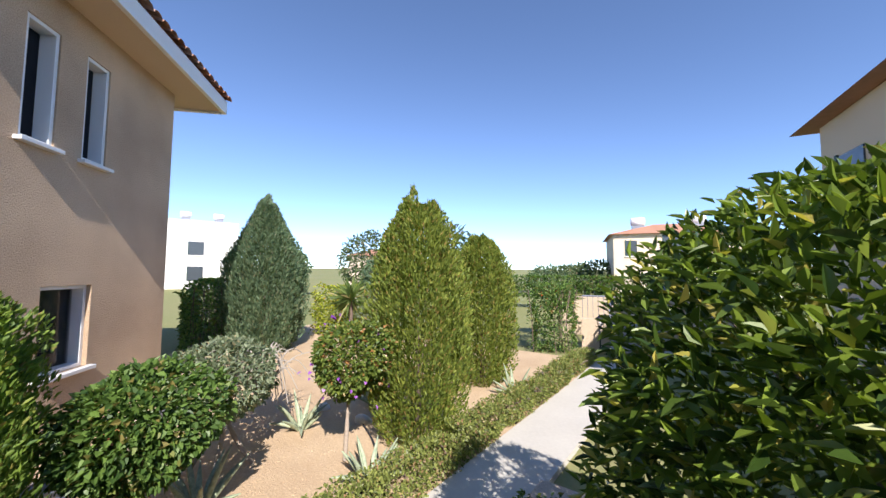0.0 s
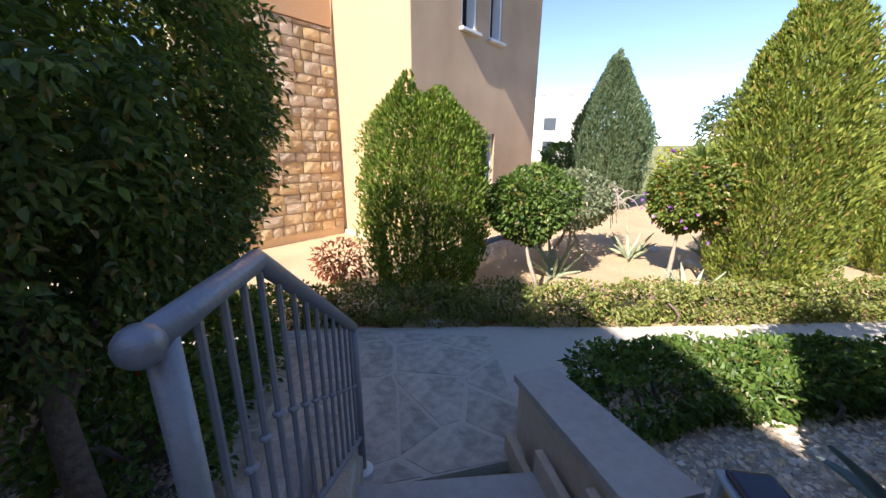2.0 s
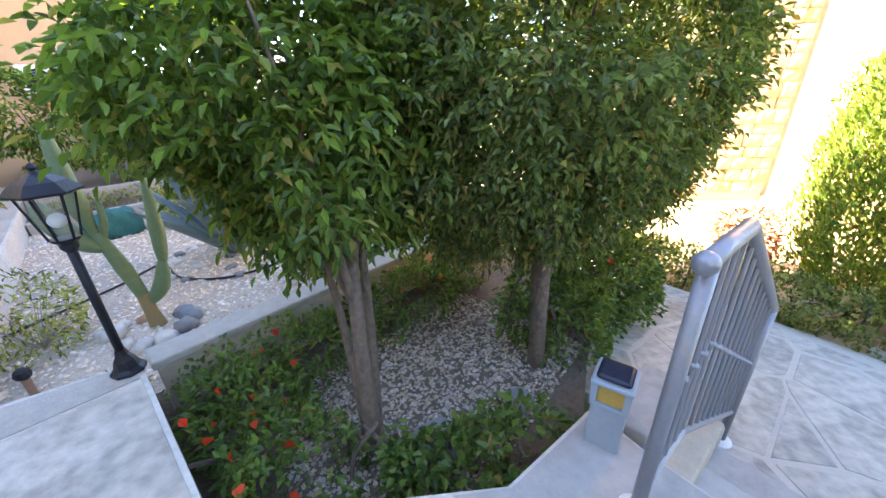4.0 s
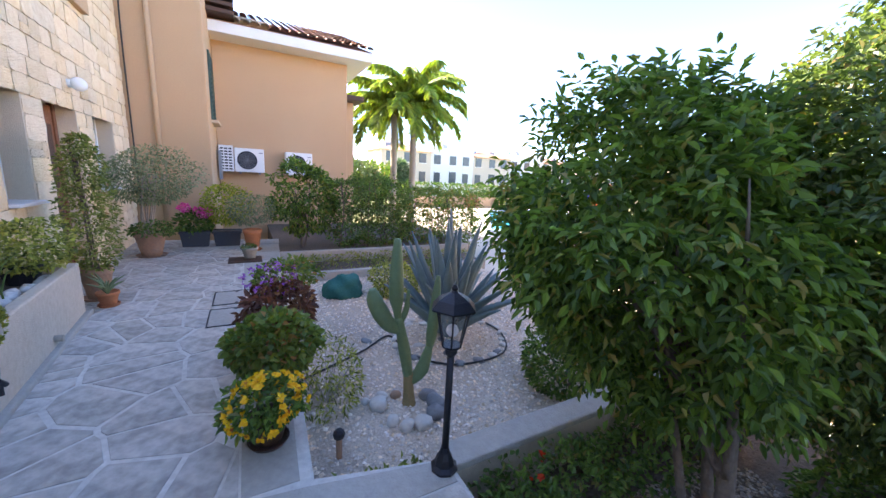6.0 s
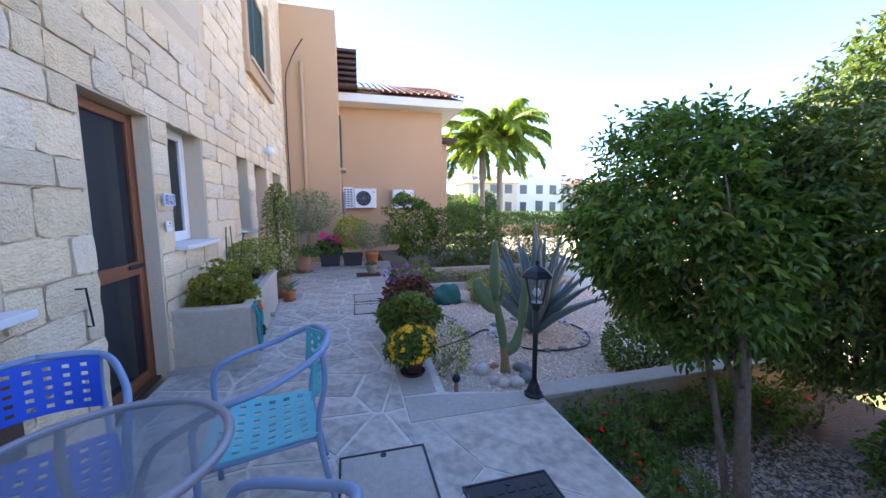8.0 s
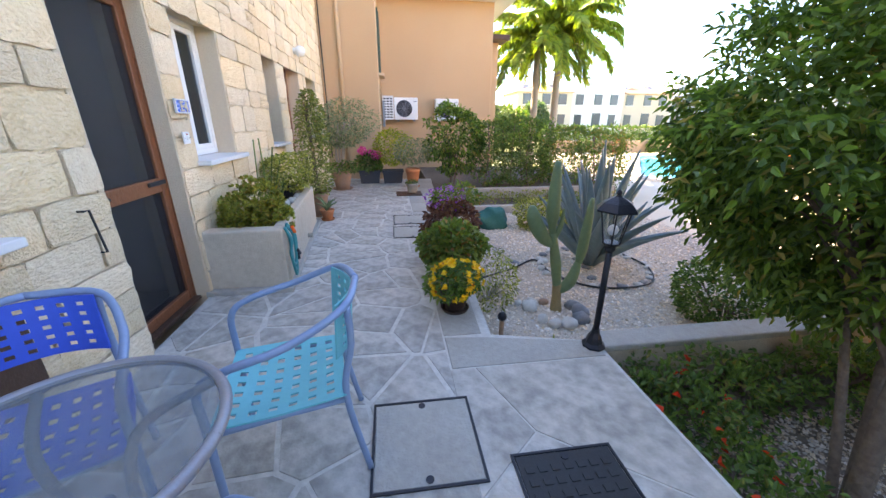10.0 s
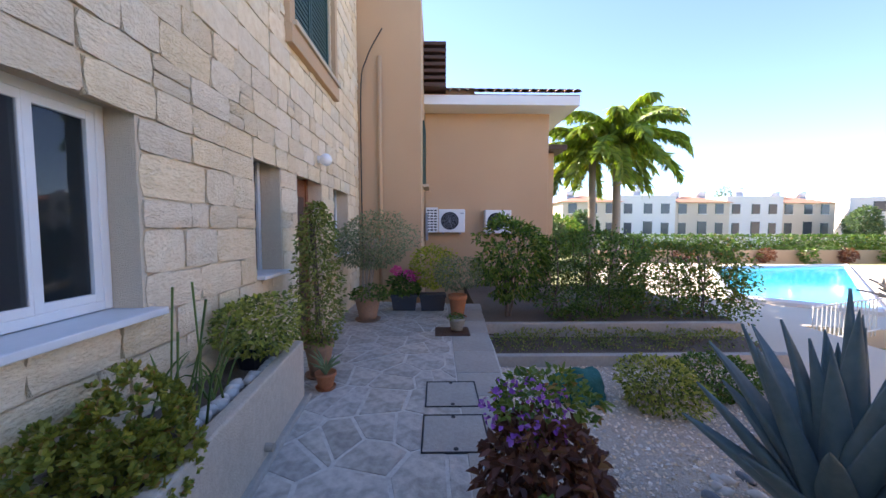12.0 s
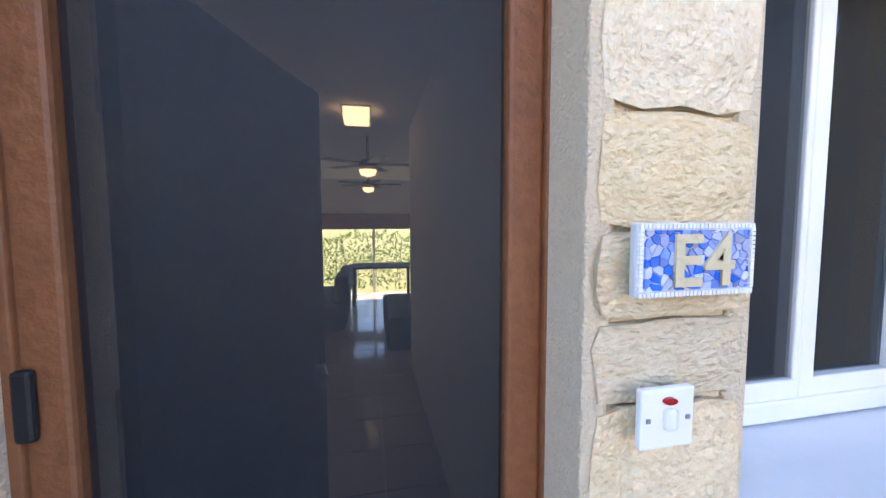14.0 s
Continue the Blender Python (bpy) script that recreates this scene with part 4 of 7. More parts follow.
def conifer(name, label, base, height, radius, n, leaf, seed, length=0.10, width=0.028, top=0.35, spires=5):
    """An upright conifer: many spires of small upright sprays round a trunk."""
    t = thing(name, label, "conifer", "garden conifers", base)
    g = np.random.default_rng(seed)
    bm = bmesh.new()
    tube(bm, [(0, 0, -0.05), (0, 0, height * 0.7)], [0.05, 0.015], 8)
    part("trunk", bm, M["bark"], t, smooth=True)
    a = g.uniform(0, 2 * np.pi, n)
    u = g.uniform(0.0, 1.0, n) ** 0.85
    prof = np.interp(u, [0, 0.08, 0.3, 0.6, 0.85, 1.0], [0.6, 0.85, 1.0, 1.0, top + 0.38, max(0.16, top * 0.8)])
    flutes = 1 + 0.13 * np.sin(a * 5 + seed) + 0.09 * np.sin(a * 11 + u * 9 + seed * 2) + 0.06 * np.sin(a * 17 - u * 21)
    r = radius * prof * flutes * np.where(g.uniform(0, 1, n) < 0.75, g.uniform(0.84, 1.03, n), g.uniform(0.4, 0.9, n))
    z = u * height
    spa, spb = g.uniform(0, 2 * np.pi, spires), g.uniform(0.01, 0.05, spires) * height
    lift = np.zeros(n)
    for q, w in zip(spa, spb):
        lift += w * np.exp(-((np.angle(np.exp(1j * (a - q)))) / 0.35) ** 2) * np.clip((u - 0.6) / 0.4, 0, 1)
    p = np.column_stack([r * np.cos(a), r * np.sin(a), z + lift])
    way = np.column_stack([np.cos(a) * 0.55, np.sin(a) * 0.55, np.full(n, 1.0)]) + g.normal(size=(n, 3)) * 0.33
    leaves("foliage", p, way, length, width, leaf, t, fold=0.1, bend=0.05)
    return t


conifer("thuja", "rounded clipped green conifer in front of the house", (4.66, -3.16, -0.62), 2.25, 0.70, 36000, L["thuja"], 21, 0.055, 0.022, 0.5, 7)
conifer("thuja", "tall pointed yellow-green conifer in the garden", (3.71, -7.25, -0.62), 3.15, 0.62, 42000, L["thuja_dry"], 22, 0.065, 0.023, 0.34, 6)
conifer("thuja", "pointed yellow-green conifer further along the path", (3.8, -10.0, -0.62), 2.9, 0.62, 26000, L["thuja_dry"], 23, 0.08, 0.028, 0.36, 5)
conifer("juniper", "tall blue-green juniper by the far hedge", (10.3, -9.85, -0.62), 4.1, 1.0, 42000, L["juniper"], 24, 0.11, 0.035, 0.05, 9)


def mop_tree(name, label, base, h, radii, n, leaf, seed, length=0.07, width=0.042, stems=1, lean=0.1, flowers=0):
    t = thing(name, label, "small tree", at=base)
    g = random.Random(seed)
    bm = bmesh.new()
    for s in range(stems):
        dx, dy = g.uniform(-lean, lean), g.uniform(-lean, lean)
        tube(bm, curve_pts([(dx * 2, dy * 2, -0.05), (dx, dy * 0.5, h * 0.5), (0, 0, h)], 4), [0.028] * 5 + [0.02] * 4, 7)
        for k in range(5):
            tube(bm, [(0, 0, h - 0.05), (g.uniform(-0.8, 0.8) * radii[0], g.uniform(-0.8, 0.8) * radii[1], h + radii[2] * g.uniform(0.3, 1.3))], [0.018, 0.006], 5)
    part("trunk", bm, M["bark_pale"], t, smooth=True)
    crown("crown", t, (0, 0, h + radii[2] * 0.75), radii, n, length, width, leaf, seed, 0.1, 0.7, 14)
    if flowers:
        p, d = crown_points(flowers, tuple(r * 1.04 for r in radii), 14, 1.0, seed)
        leaves("blossom", p + np.array([0, 0, h + radii[2] * 0.75]), d, 0.05, 0.05, L["violet"], t, "small violet flowers")
    return t


mop_tree("clipped_tree", "small round clipped tree with bare slanting trunk", (4.4, -4.33, -0.62), 0.80, (0.46, 0.44, 0.40), 4500, L["hedge"], 31, 0.06, 0.042, 1, 0.12)
mop_tree("clipped_tree", "mounded bush with bare stems beside the clipped tree", (5.4, -5.6, -0.62), 0.7, (0.6, 0.6, 0.42), 3500, L["grey"], 32, 0.07, 0.035, 3, 0.2)
mop_tree("flowering_tree", "small round green tree with violet flowers", (4.15, -6.35, -0.62), 0.82, (0.48, 0.48, 0.46), 4500, L["succulent"], 33, 0.06, 0.04, 1, 0.05, 40)


def hedge(name, label, x0, x1, y0, y1, z0, z1, n, length, width, leaf, seed, wob=0.06, turn=None, flowers=None):
    t = thing(name, label, "hedge")
    tagged(t)
    bm = bmesh.new()
    g = random.Random(seed)
    cx, cy = (x0 + x1) / 2, (y0 + y1) / 2
    for k in range(max(6, int((x1 - x0 + y1 - y0) * 3))):
        px, py = g.uniform(x0, x1) - cx, g.uniform(y0, y1) - cy
        tube(bm, curve_pts([(px, py, z0 - 0.04), (px + g.uniform(-0.1, 0.1), py + g.uniform(-0.1, 0.1), (z0 + z1) / 2), (px + g.uniform(-0.2, 0.2), py + g.uniform(-0.1, 0.1), z1 - 0.06)], 3), 0.012, 5)
    tagged(part("stem_tangle", bm, M["bark"], t), kind="stuff")
    hedge_leaves("foliage", t, x0 - cx, x1 - cx, y0 - cy, y1 - cy, z0, z1, n, length, width, leaf, seed, wob)
    if flowers:
        f = np.random.default_rng(seed).uniform((x0 - cx, y0 - cy, z0 + (z1 - z0) * 0.6), (x1 - cx, y1 - cy, z1 + 0.04), (flowers[0], 3))
        leaves("blossom", f, RNG.normal(size=(flowers[0], 3)) + np.array([0, 0, 1]), 0.05, 0.05, L[flowers[1]], t, "small bright flowers")
    t.matrix_basis = pose(cx, cy, 0, 0, 0, turn or 0)
    return t


# low hedge along the far side of the path, in straight lengths
for i, (p, q) in enumerate(zip(PATH_FAR[:-1], PATH_FAR[1:])):
    ln = math.hypot(q[0] - p[0], q[1] - p[1])
    cx, cy = (p[0] + q[0]) / 2 + 0.24, (p[1] + q[1]) / 2 + 0.05
    ang = math.degrees(math.atan2(q[1] - p[1], q[0] - p[0])) + 90
    h = hedge("low_hedge", "knee-high clipped hedge with dry twigs along the path", cx - 0.2, cx + 0.2, cy - ln / 2, cy + ln / 2, -0.60, -0.27, int(2600 * ln), 0.045, 0.026, L["lowhedge"], 40 + i, 0.05, ang)
hedge("box_hedge", "dark green clipped hedge between path and gravel", 1.62, 2.12, -5.85, -3.6, -0.36, -0.08, 12000, 0.045, 0.026, L["hedge"], 51, 0.05, -9)
hedge("bedding_shrub", "low spreading shrub with small red flowers in the tree bed", 0.10, 0.55, -1.15, -0.1, -0.42, -0.10, 2600, 0.045, 0.026, L["hedge"], 52, 0.09, 0, (16, "red"))
hedge("bedding_shrub", "low spreading shrub along the bed wall", 0.5, 2.4, -0.45, -0.06, -0.42, -0.12, 3600, 0.045, 0.026, L["hedge"], 53, 0.09, 0, (12, "red"))
hedge("bedding_shrub", "low green shrub beside the landing edge", 0.55, 1.3, -1.62, -1.35, -0.42, -0.14, 1500, 0.05, 0.03, L["hedge"], 54, 0.09, -38)
hedge("bedding_shrub", "low shrub beside the stair railing", 1.9, 3.6, -1.62, -1.05, -0.5, 0.08, 8000, 0.05, 0.03, L["hedge"], 55, 0.10, -4, (8, "red"))
hedge("clipped_hedge", "tall clipped hedge with reddish patches behind the kerb", 0.75, 2.4, 6.0, 6.9, 0.0, 1.40, 8500, 0.06, 0.036, L["hedge"], 56, 0.15)
hedge("clipped_hedge", "yellow-green clipped hedge near the pool", 2.5, 4.5, 6.2, 7.2, -0.2, 1.10, 6500, 0.07, 0.04, L["succulent"], 57, 0.12)
limb_tree("citrus_bush", "bright green leafy bush under the air conditioners", (0.08, 6.4, -0.06), [(0, 0, 0.03, 0.5), (0.1, 0.1, 0.02, 0.5)], (0.05, 0, 1.08), (0.70, 0.55, 0.76), 3600, 0.10, 0.045, L["tree"], 58, category="bush", cut=lambda p: gaps(p, 3.0, -0.15))
hedge("ground_cover", "thin trailing plants between the kerbs", -0.3, 3.5, 5.05, 5.65, -0.24, -0.08, 2600, 0.05, 0.025, L["lowhedge"], 59, 0.05)


# ---- door, windows and fittings of the stone house ----
door = tagged(new("door_1"), "brown wooden screen door with dark insect mesh", "door", kind="structure")
y0, y1 = 0.285, 1.045
for d in ((y0, y0 + 0.065, 0.02, 2.13), (y1 - 0.065, y1, 0.02, 2.13), (y0 + 0.065, y1 - 0.065, 2.06, 2.13), (y0 + 0.065, y1 - 0.065, 0.90, 1.0), (y0 + 0.065, y1 - 0.065, 0.02, 0.10)):
    boxpart("stile", (-2.99, -2.945, d[0], d[1], d[2], d[3]), M["wood"], door, bevel=0.008)
for d in ((y0 - 0.01, y0 + 0.012, 0.0, 2.14), (y1 - 0.002, y1 + 0.014, 0.0, 2.14)):
    boxpart("door_frame", (-3.06, -2.935, d[0], d[1], d[2], d[3]), M["wood"], door, bevel=0.004)
for z0, z1 in ((0.10, 0.90), (1.0, 2.06)):
    boxpart("mesh_panel", (-2.972, -2.968, y0 + 0.065, y1 - 0.065, z0, z1), M["screen"], door, "dark insect mesh", bevel=0)
hd = boxpart("handle", (-2.945, -2.925, y1 - 0.22, y1 - 0.03, 0.955, 0.985), M["black"], door, "black lever handle")
boxpart("lock", (-2.945, -2.93, y0 + 0.10, y0 + 0.17, 0.94, 0.96), M["black"], door)
for z in (0.4, 1.25):
    boxpart("hinge", (-2.945, -2.932, y0 + 0.005, y0 + 0.03, z, z + 0.1), M["black"], door)
tagged(boxpart("threshold", (-3.14, -2.90, 0.28, 1.05, -0.01, 0.02), M["wood_dark"]), "dark wooden door threshold", "threshold", kind="structure")
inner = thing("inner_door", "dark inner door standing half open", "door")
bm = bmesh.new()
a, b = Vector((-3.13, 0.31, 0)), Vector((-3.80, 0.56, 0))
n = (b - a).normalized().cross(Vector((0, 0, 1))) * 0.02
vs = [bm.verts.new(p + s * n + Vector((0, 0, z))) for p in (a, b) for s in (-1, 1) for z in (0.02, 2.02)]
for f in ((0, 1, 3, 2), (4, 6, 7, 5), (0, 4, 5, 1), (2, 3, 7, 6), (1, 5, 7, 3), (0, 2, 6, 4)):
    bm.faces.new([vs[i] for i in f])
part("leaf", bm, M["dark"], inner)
bm = bmesh.new()
tube(bm, [(-3.72, 0.50, 1.02), (-3.72, 0.58, 1.02), (-3.62, 0.60, 1.02)], 0.012, 8)
part("handle", bm, M["steel"], inner)


def sliding_window(name, label, y0, y1, z0, z1, sill_out):
    w = tagged(new(name), label, "window", kind="structure")
    x0, x1 = -3.06, -2.99
    for d in ((y0, y0 + 0.05, z0, z1), (y1 - 0.05, y1, z0, z1), (y0 + 0.05, y1 - 0.05, z1 - 0.05, z1), (y0 + 0.05, y1 - 0.05, z0, z0 + 0.05)):
        boxpart("window_frame", (x0, x1, *d), M["upvc"], w, bevel=0.006)
    m = (y0 + y1) / 2
    for s, (a, b) in enumerate(((y0 + 0.05, m + 0.03), (m - 0.03, y1 - 0.05))):
        xa = -3.005 - s * 0.012
        for d in ((a, a + 0.045, z0 + 0.05, z1 - 0.05), (b - 0.045, b, z0 + 0.05, z1 - 0.05), (a + 0.045, b - 0.045, z1 - 0.095, z1 - 0.05), (a + 0.045, b - 0.045, z0 + 0.05, z0 + 0.095)):
            boxpart("sash", (xa - 0.02, xa + (0.012 if s == 0 else 0.022), *d), M["upvc"], w, bevel=0.004)
        pane = boxpart("pane", (xa - 0.006, xa, a + 0.045, b - 0.045, z0 + 0.095, z1 - 0.095), M["screen"] if s == 0 else M["pane"], w, "dark mesh panel" if s == 0 else "dark reflecting glass", bevel=0)
    boxpart("window_sill", (-3.05, sill_out, y0 - 0.04, y1 + 0.05, z0 - 0.045, z0 - 0.005), M["marble"], w, "white marble sill", bevel=0.006)
    return w


sliding_window("window_1", "white sliding window with marble sill in a deep reveal", 1.345, 2.095, 1.09, 2.19, -2.72)
sliding_window("window_2", "white sliding window beside the door", -1.73, -0.38, 0.97, 2.10, -2.72)
for i, (a, b) in enumerate(((3.38, 3.90), (5.87, 6.78))):
    w = tagged(new("window_%d" % (i + 3)), "narrow deep-set window with white sill", "window", kind="structure")
    boxpart("pane", (-3.07, -3.06, a, b, 1.09, 2.21), M["pane"], w, bevel=0)
    boxpart("window_frame", (-3.06, -3.03, a, a + 0.05, 1.09, 2.21), M["upvc"], w, bevel=0.004)
    boxpart("window_frame", (-3.06, -3.03, b - 0.05, b, 1.09, 2.21), M["upvc"], w, bevel=0.004)
    boxpart("window_sill", (-3.05, -2.74, a - 0.03, b + 0.03, 1.055, 1.09), M["marble"], w)
d2 = tagged(new("door_2"), "brown wooden door set back in the stone front", "door", kind="structure")
boxpart("door_frame", (-3.08, -3.02, 4.38, 4.45, 0, 2.21), M["wood"], d2)
boxpart("door_frame", (-3.08, -3.02, 5.21, 5.28, 0, 2.21), M["wood"], d2)
boxpart("leaf", (-3.07, -3.04, 4.45, 5.21, 0.01, 2.18), M["wood"], d2)
for a in (4.52, 4.86):
    for z in (0.15, 1.15):
        boxpart("panel", (-3.045, -3.03, a, a + 0.27, z, z + 0.8), M["wood_dark"], d2)
sh = tagged(new("window_shuttered"), "dark green louvred shutters over a rendered sill", "shutters", kind="structure")
for a in (4.28, 5.06):
    lf = boxpart("shutter", (-2.93, -2.89, a, a + 0.76, 3.84, 5.20), M["green"], sh)
    for i in range(19):
        boxpart("slat", (-2.895, -2.865, a + 0.06, a + 0.70, 3.90 + i * 0.066, 3.942 + i * 0.066), M["green"], lf, bevel=0.002)
    for yy in (a, a + 0.71):
        boxpart("rail", (-2.90, -2.855, yy, yy + 0.05, 3.84, 5.20), M["green"], lf, bevel=0.004)
boxpart("window_sill", (-2.95, -2.70, 4.15, 5.95, 3.74, 3.80), M["render_cream"], sh)
boxpart("apron", (-2.84, -2.735, 4.10, 5.98, 3.54, 3.74), M["render_tan"], sh)
boxpart("surround", (-2.84, -2.755, 4.10, 4.24, 3.74, 5.38), M["render_tan"], sh)
boxpart("surround", (-2.84, -2.755, 5.86, 5.98, 3.74, 5.38), M["render_tan"], sh)

lampw = thing("wall_lamp", "white globe wall lamp above a door", "wall lamp", at=(-2.80, 5.12, 2.47))
bm = bmesh.new()
bmesh.ops.create_uvsphere(bm, u_segments=16, v_segments=10, radius=0.085, matrix=Matrix.Translation((0.09, 0, 0)))
part("globe", bm, M["upvc"], lampw, smooth=True)
bm = bmesh.new()
tube(bm, [(-0.03, 0, 0), (0.05, 0, 0)], 0.05, 12)
part("base", bm, M["upvc"], lampw)

# house number plate, E4 in mosaic
pl = thing("house_number", "blue and white mosaic plate reading E4 on the stone", "house number", at=(-2.797, 1.187, 1.49))
boxpart("plate", (0, 0.014, -0.094, 0.094, -0.050, 0.050), M["mosaic_pale"], pl, bevel=0.003)
g = random.Random(4)
bm = bmesh.new()
for i in range(30):
    for s in (-1, 1):
        box(bm, 0.012, 0.018, -0.092 + i * 0.00617, -0.0875 + i * 0.00617, s * 0.0455 - 0.003, s * 0.0455 + 0.003)
for i in range(14):
    for s in (-1, 1):
        box(bm, 0.012, 0.018, s * 0.0895 - 0.003, s * 0.0895 + 0.003, -0.040 + i * 0.0060, -0.0355 + i * 0.0060)
tagged(part("border_tiles", bm, M["upvc"], pl, "small white glass tiles"), kind="stuff")
bm = bmesh.new()
for cell in crazy_paving([[(-0.083, -0.040), (0.083, -0.040), (0.083, 0.040), (-0.083, 0.040)]], 0.013, 0.0016, 3, 0.00001):
    vs = [bm.verts.new((0.0175, p[0], p[1])) for p in cell]
    lo = [bm.verts.new((0.012, p[0], p[1])) for p in cell]
    bm.faces.new(vs)
    for i in range(len(vs)):
        j = (i + 1) % len(vs)
        bm.faces.new((vs[i], lo[i], lo[j], vs[j]))
tagged(part("mosaic", bm, M["mosaic_blue"], pl, "broken blue tile pieces"), kind="stuff")
for ch, at in (("E", -0.045), ("4", 0.008)):
    cu = bpy.data.curves.new("letter", "FONT")
    cu.body, cu.size, cu.extrude, cu.offset = ch, 0.098, 0.002, 0.0018
    cu.materials.append(M["letter"])
    o = new("letter", cu)
    o.parent = pl
    o.matrix_basis = pose(0.0195, at, -0.034, 90, 0, 90)
sw = thing("outdoor_switch", "white electric switch plate on the stone pillar", "switch", at=(-2.797, 1.153, 1.269))
boxpart("plate", (0, 0.012, -0.043, 0.043, -0.043, 0.043), M["upvc"], sw, bevel=0.003)
boxpart("rocker", (0.012, 0.018, -0.008, 0.012, -0.016, 0.016), M["white"], sw)
boxpart("indicator", (0.012, 0.015, -0.010, 0.010, 0.022, 0.031), M["red"], sw, "red indicator")
for s in (-1, 1):
    boxpart("screw", (0.012, 0.014, s * 0.032 - 0.003, s * 0.032 + 0.003, -0.003, 0.003), M["steel"], sw, bevel=0)
hook = thing("iron_latch", "thin iron door hook on the stone wall", "hook", at=(-2.79, 0.05, 0.85))
bm = bmesh.new()
tube(bm, [(0.0, -0.03, 0.13), (0.03, -0.03, 0.13), (0.03, 0.0, 0.13), (0.03, 0.03, -0.10), (0.0, 0.03, -0.10)], 0.006, 6)
part("rod", bm, M["black"], hook)
mb = thing("meter_box", "brown metal meter box low on the wall", "box", at=(-2.84, -0.62, 0.30))
boxpart("casing", (0, 0.06, -0.35, 0.22, 0, 0.36), M["wood_dark"], mb)
boxpart("plate", (0.06, 0.065, -0.25, 0.0, 0.27, 0.31), M["steel"], mb)

# ---- rooms seen through the door ----
inroom = tagged(new("wall_inside"), "plain plastered walls of the hall", "wall", kind="structure")
boxpart("wall", (-10.6, -3.15, -1.75, -1.6, 0, 2.55), M["plaster_in"], inroom, bevel=0)
boxpart("wall", (-10.6, -3.15, 2.75, 2.9, 0, 2.55), M["plaster_in"], inroom, bevel=0)
boxpart("wall", (-6.2, -3.16, 1.18, 1.30, 0, 2.55), M["plaster_in"], inroom, bevel=0)
boxpart("wall", (-10.75, -10.6, -1.75, -0.35, 0, 2.55), M["plaster_in"], inroom, bevel=0)
boxpart("wall", (-10.75, -10.6, 2.1, 2.9, 0, 2.55), M["plaster_in"], inroom, bevel=0)
boxpart("wall", (-10.75, -10.6, -0.35, 2.1, 1.75, 2.55), M["plaster_in"], inroom, bevel=0)
tagged(boxpart("floor_inside", (-10.6, -3.14, -1.6, 2.75, -0.3, 0.005), M["joint"], bevel=0), "hall floor with pale joints", "floor", kind="structure")
fi = bpy.data.objects["floor_inside"]
bm = box(bmesh.new(), -0.198, 0.198, -0.198, 0.198, -0.01, 0.0)
tm = bpy.data.meshes.new("floor_tile")
bm.to_mesh(tm)
bm.free()
tm.materials.append(M["tile_floor"])
for i in range(18):
    for j in range(10):
        t = new("floor_tile", tm)
        t.parent = fi
        t.location = (-3.36 - i * 0.402, -1.39 + j * 0.402, 0.012)
pd = tagged(new("patio_door"), "wide glazed garden door with rolled blinds", "door", kind="structure")
for yy in (-0.33, 0.85, 2.04):
    boxpart("door_frame", (-10.70, -10.62, yy - 0.03, yy + 0.03, 0, 1.75), M["upvc"], pd)
boxpart("blind", (-10.60, -10.56, -0.3, 2.05, 1.45, 1.80), M["wood"], pd, "brown rolled blind")


hedge("garden_hedge", "leafy green hedge beyond the far glazed door", -14.0, -13.2, -2.0, 4.0, -0.2, 1.15, 5000, 0.09, 0.05, L["hedge"], 77, 0.15)


def ceiling_fan(x, y):
    f = thing("ceiling_fan", "dark ceiling fan with an amber glass lamp", "ceiling fan", "ceiling fans", (x, y, 2.55))
    bm = bmesh.new()
    tube(bm, [(0, 0, 0), (0, 0, -0.3)], 0.015, 8)
    part("rod", bm, M["wood_dark"], f)
    part("motor", lathe(bmesh.new(), [(0.03, -0.26), (0.10, -0.29), (0.11, -0.35), (0.07, -0.38)], 16), M["wood_dark"], f)
    for k in range(5):
        bl = boxpart("blade", (0.1, 0.55, -0.06, 0.06, -0.325, -0.315), M["wood_dark"], f, bevel=0.004)
        bl.matrix_basis = pose(0, 0, 0, 0, 0, 72 * k + 15)
    part("lamp_glass", lathe(bmesh.new(), [(0.02, -0.46), (0.08, -0.44), (0.10, -0.385)], 16), M["lamp_shade"], f, "glowing amber glass", True)
    return f


ceiling_fan(-6.6, 0.75)
ceiling_fan(-8.6, 0.75)
cl = thing("ceiling_lamp", "square warm glass ceiling lamp in the hall", "ceiling lamp", at=(-5.7, 0.66, 2.55))
boxpart("shade", (-0.14, 0.14, -0.11, 0.11, -0.10, -0.01), M["lamp_shade"], cl)
boxpart("frame", (-0.16, 0.16, -0.13, 0.13, -0.01, 0.0), M["steel"], cl)
for (x, y, w) in ((-8.4, 0.05, 0.9), (-7.4, 1.3, 0.9)):
    so = thing("sofa", "dark upholstered sofa in the hall", "sofa", "sofas", (x, y, 0.012))
    boxpart("seat", (-0.8, 0.8, -0.35, 0.35, 0, 0.42), M["sofa"], so, bevel=0.05)
    boxpart("backrest", (-0.8, 0.8, 0.2, 0.4, 0.42, 0.8), M["sofa"], so, bevel=0.05)
ct = thing("kitchen_counter", "pale kitchen counter with dark worktop", "counter", at=(-5.4, 1.5, 0.012))
boxpart("body", (-0.9, 0.75, -0.15, 0.3, 0, 0.88), M["white"], ct)
boxpart("worktop", (-0.95, 0.8, -0.2, 0.35, 0.88, 0.92), M["dark"], ct)
dt = thing("dining_table", "dark dining table by the garden door", "table", at=(-9.6, 1.0, 0.012))
boxpart("top", (-0.4, 0.4, -0.6, 0.6, 0.70, 0.74), M["sofa"], dt)
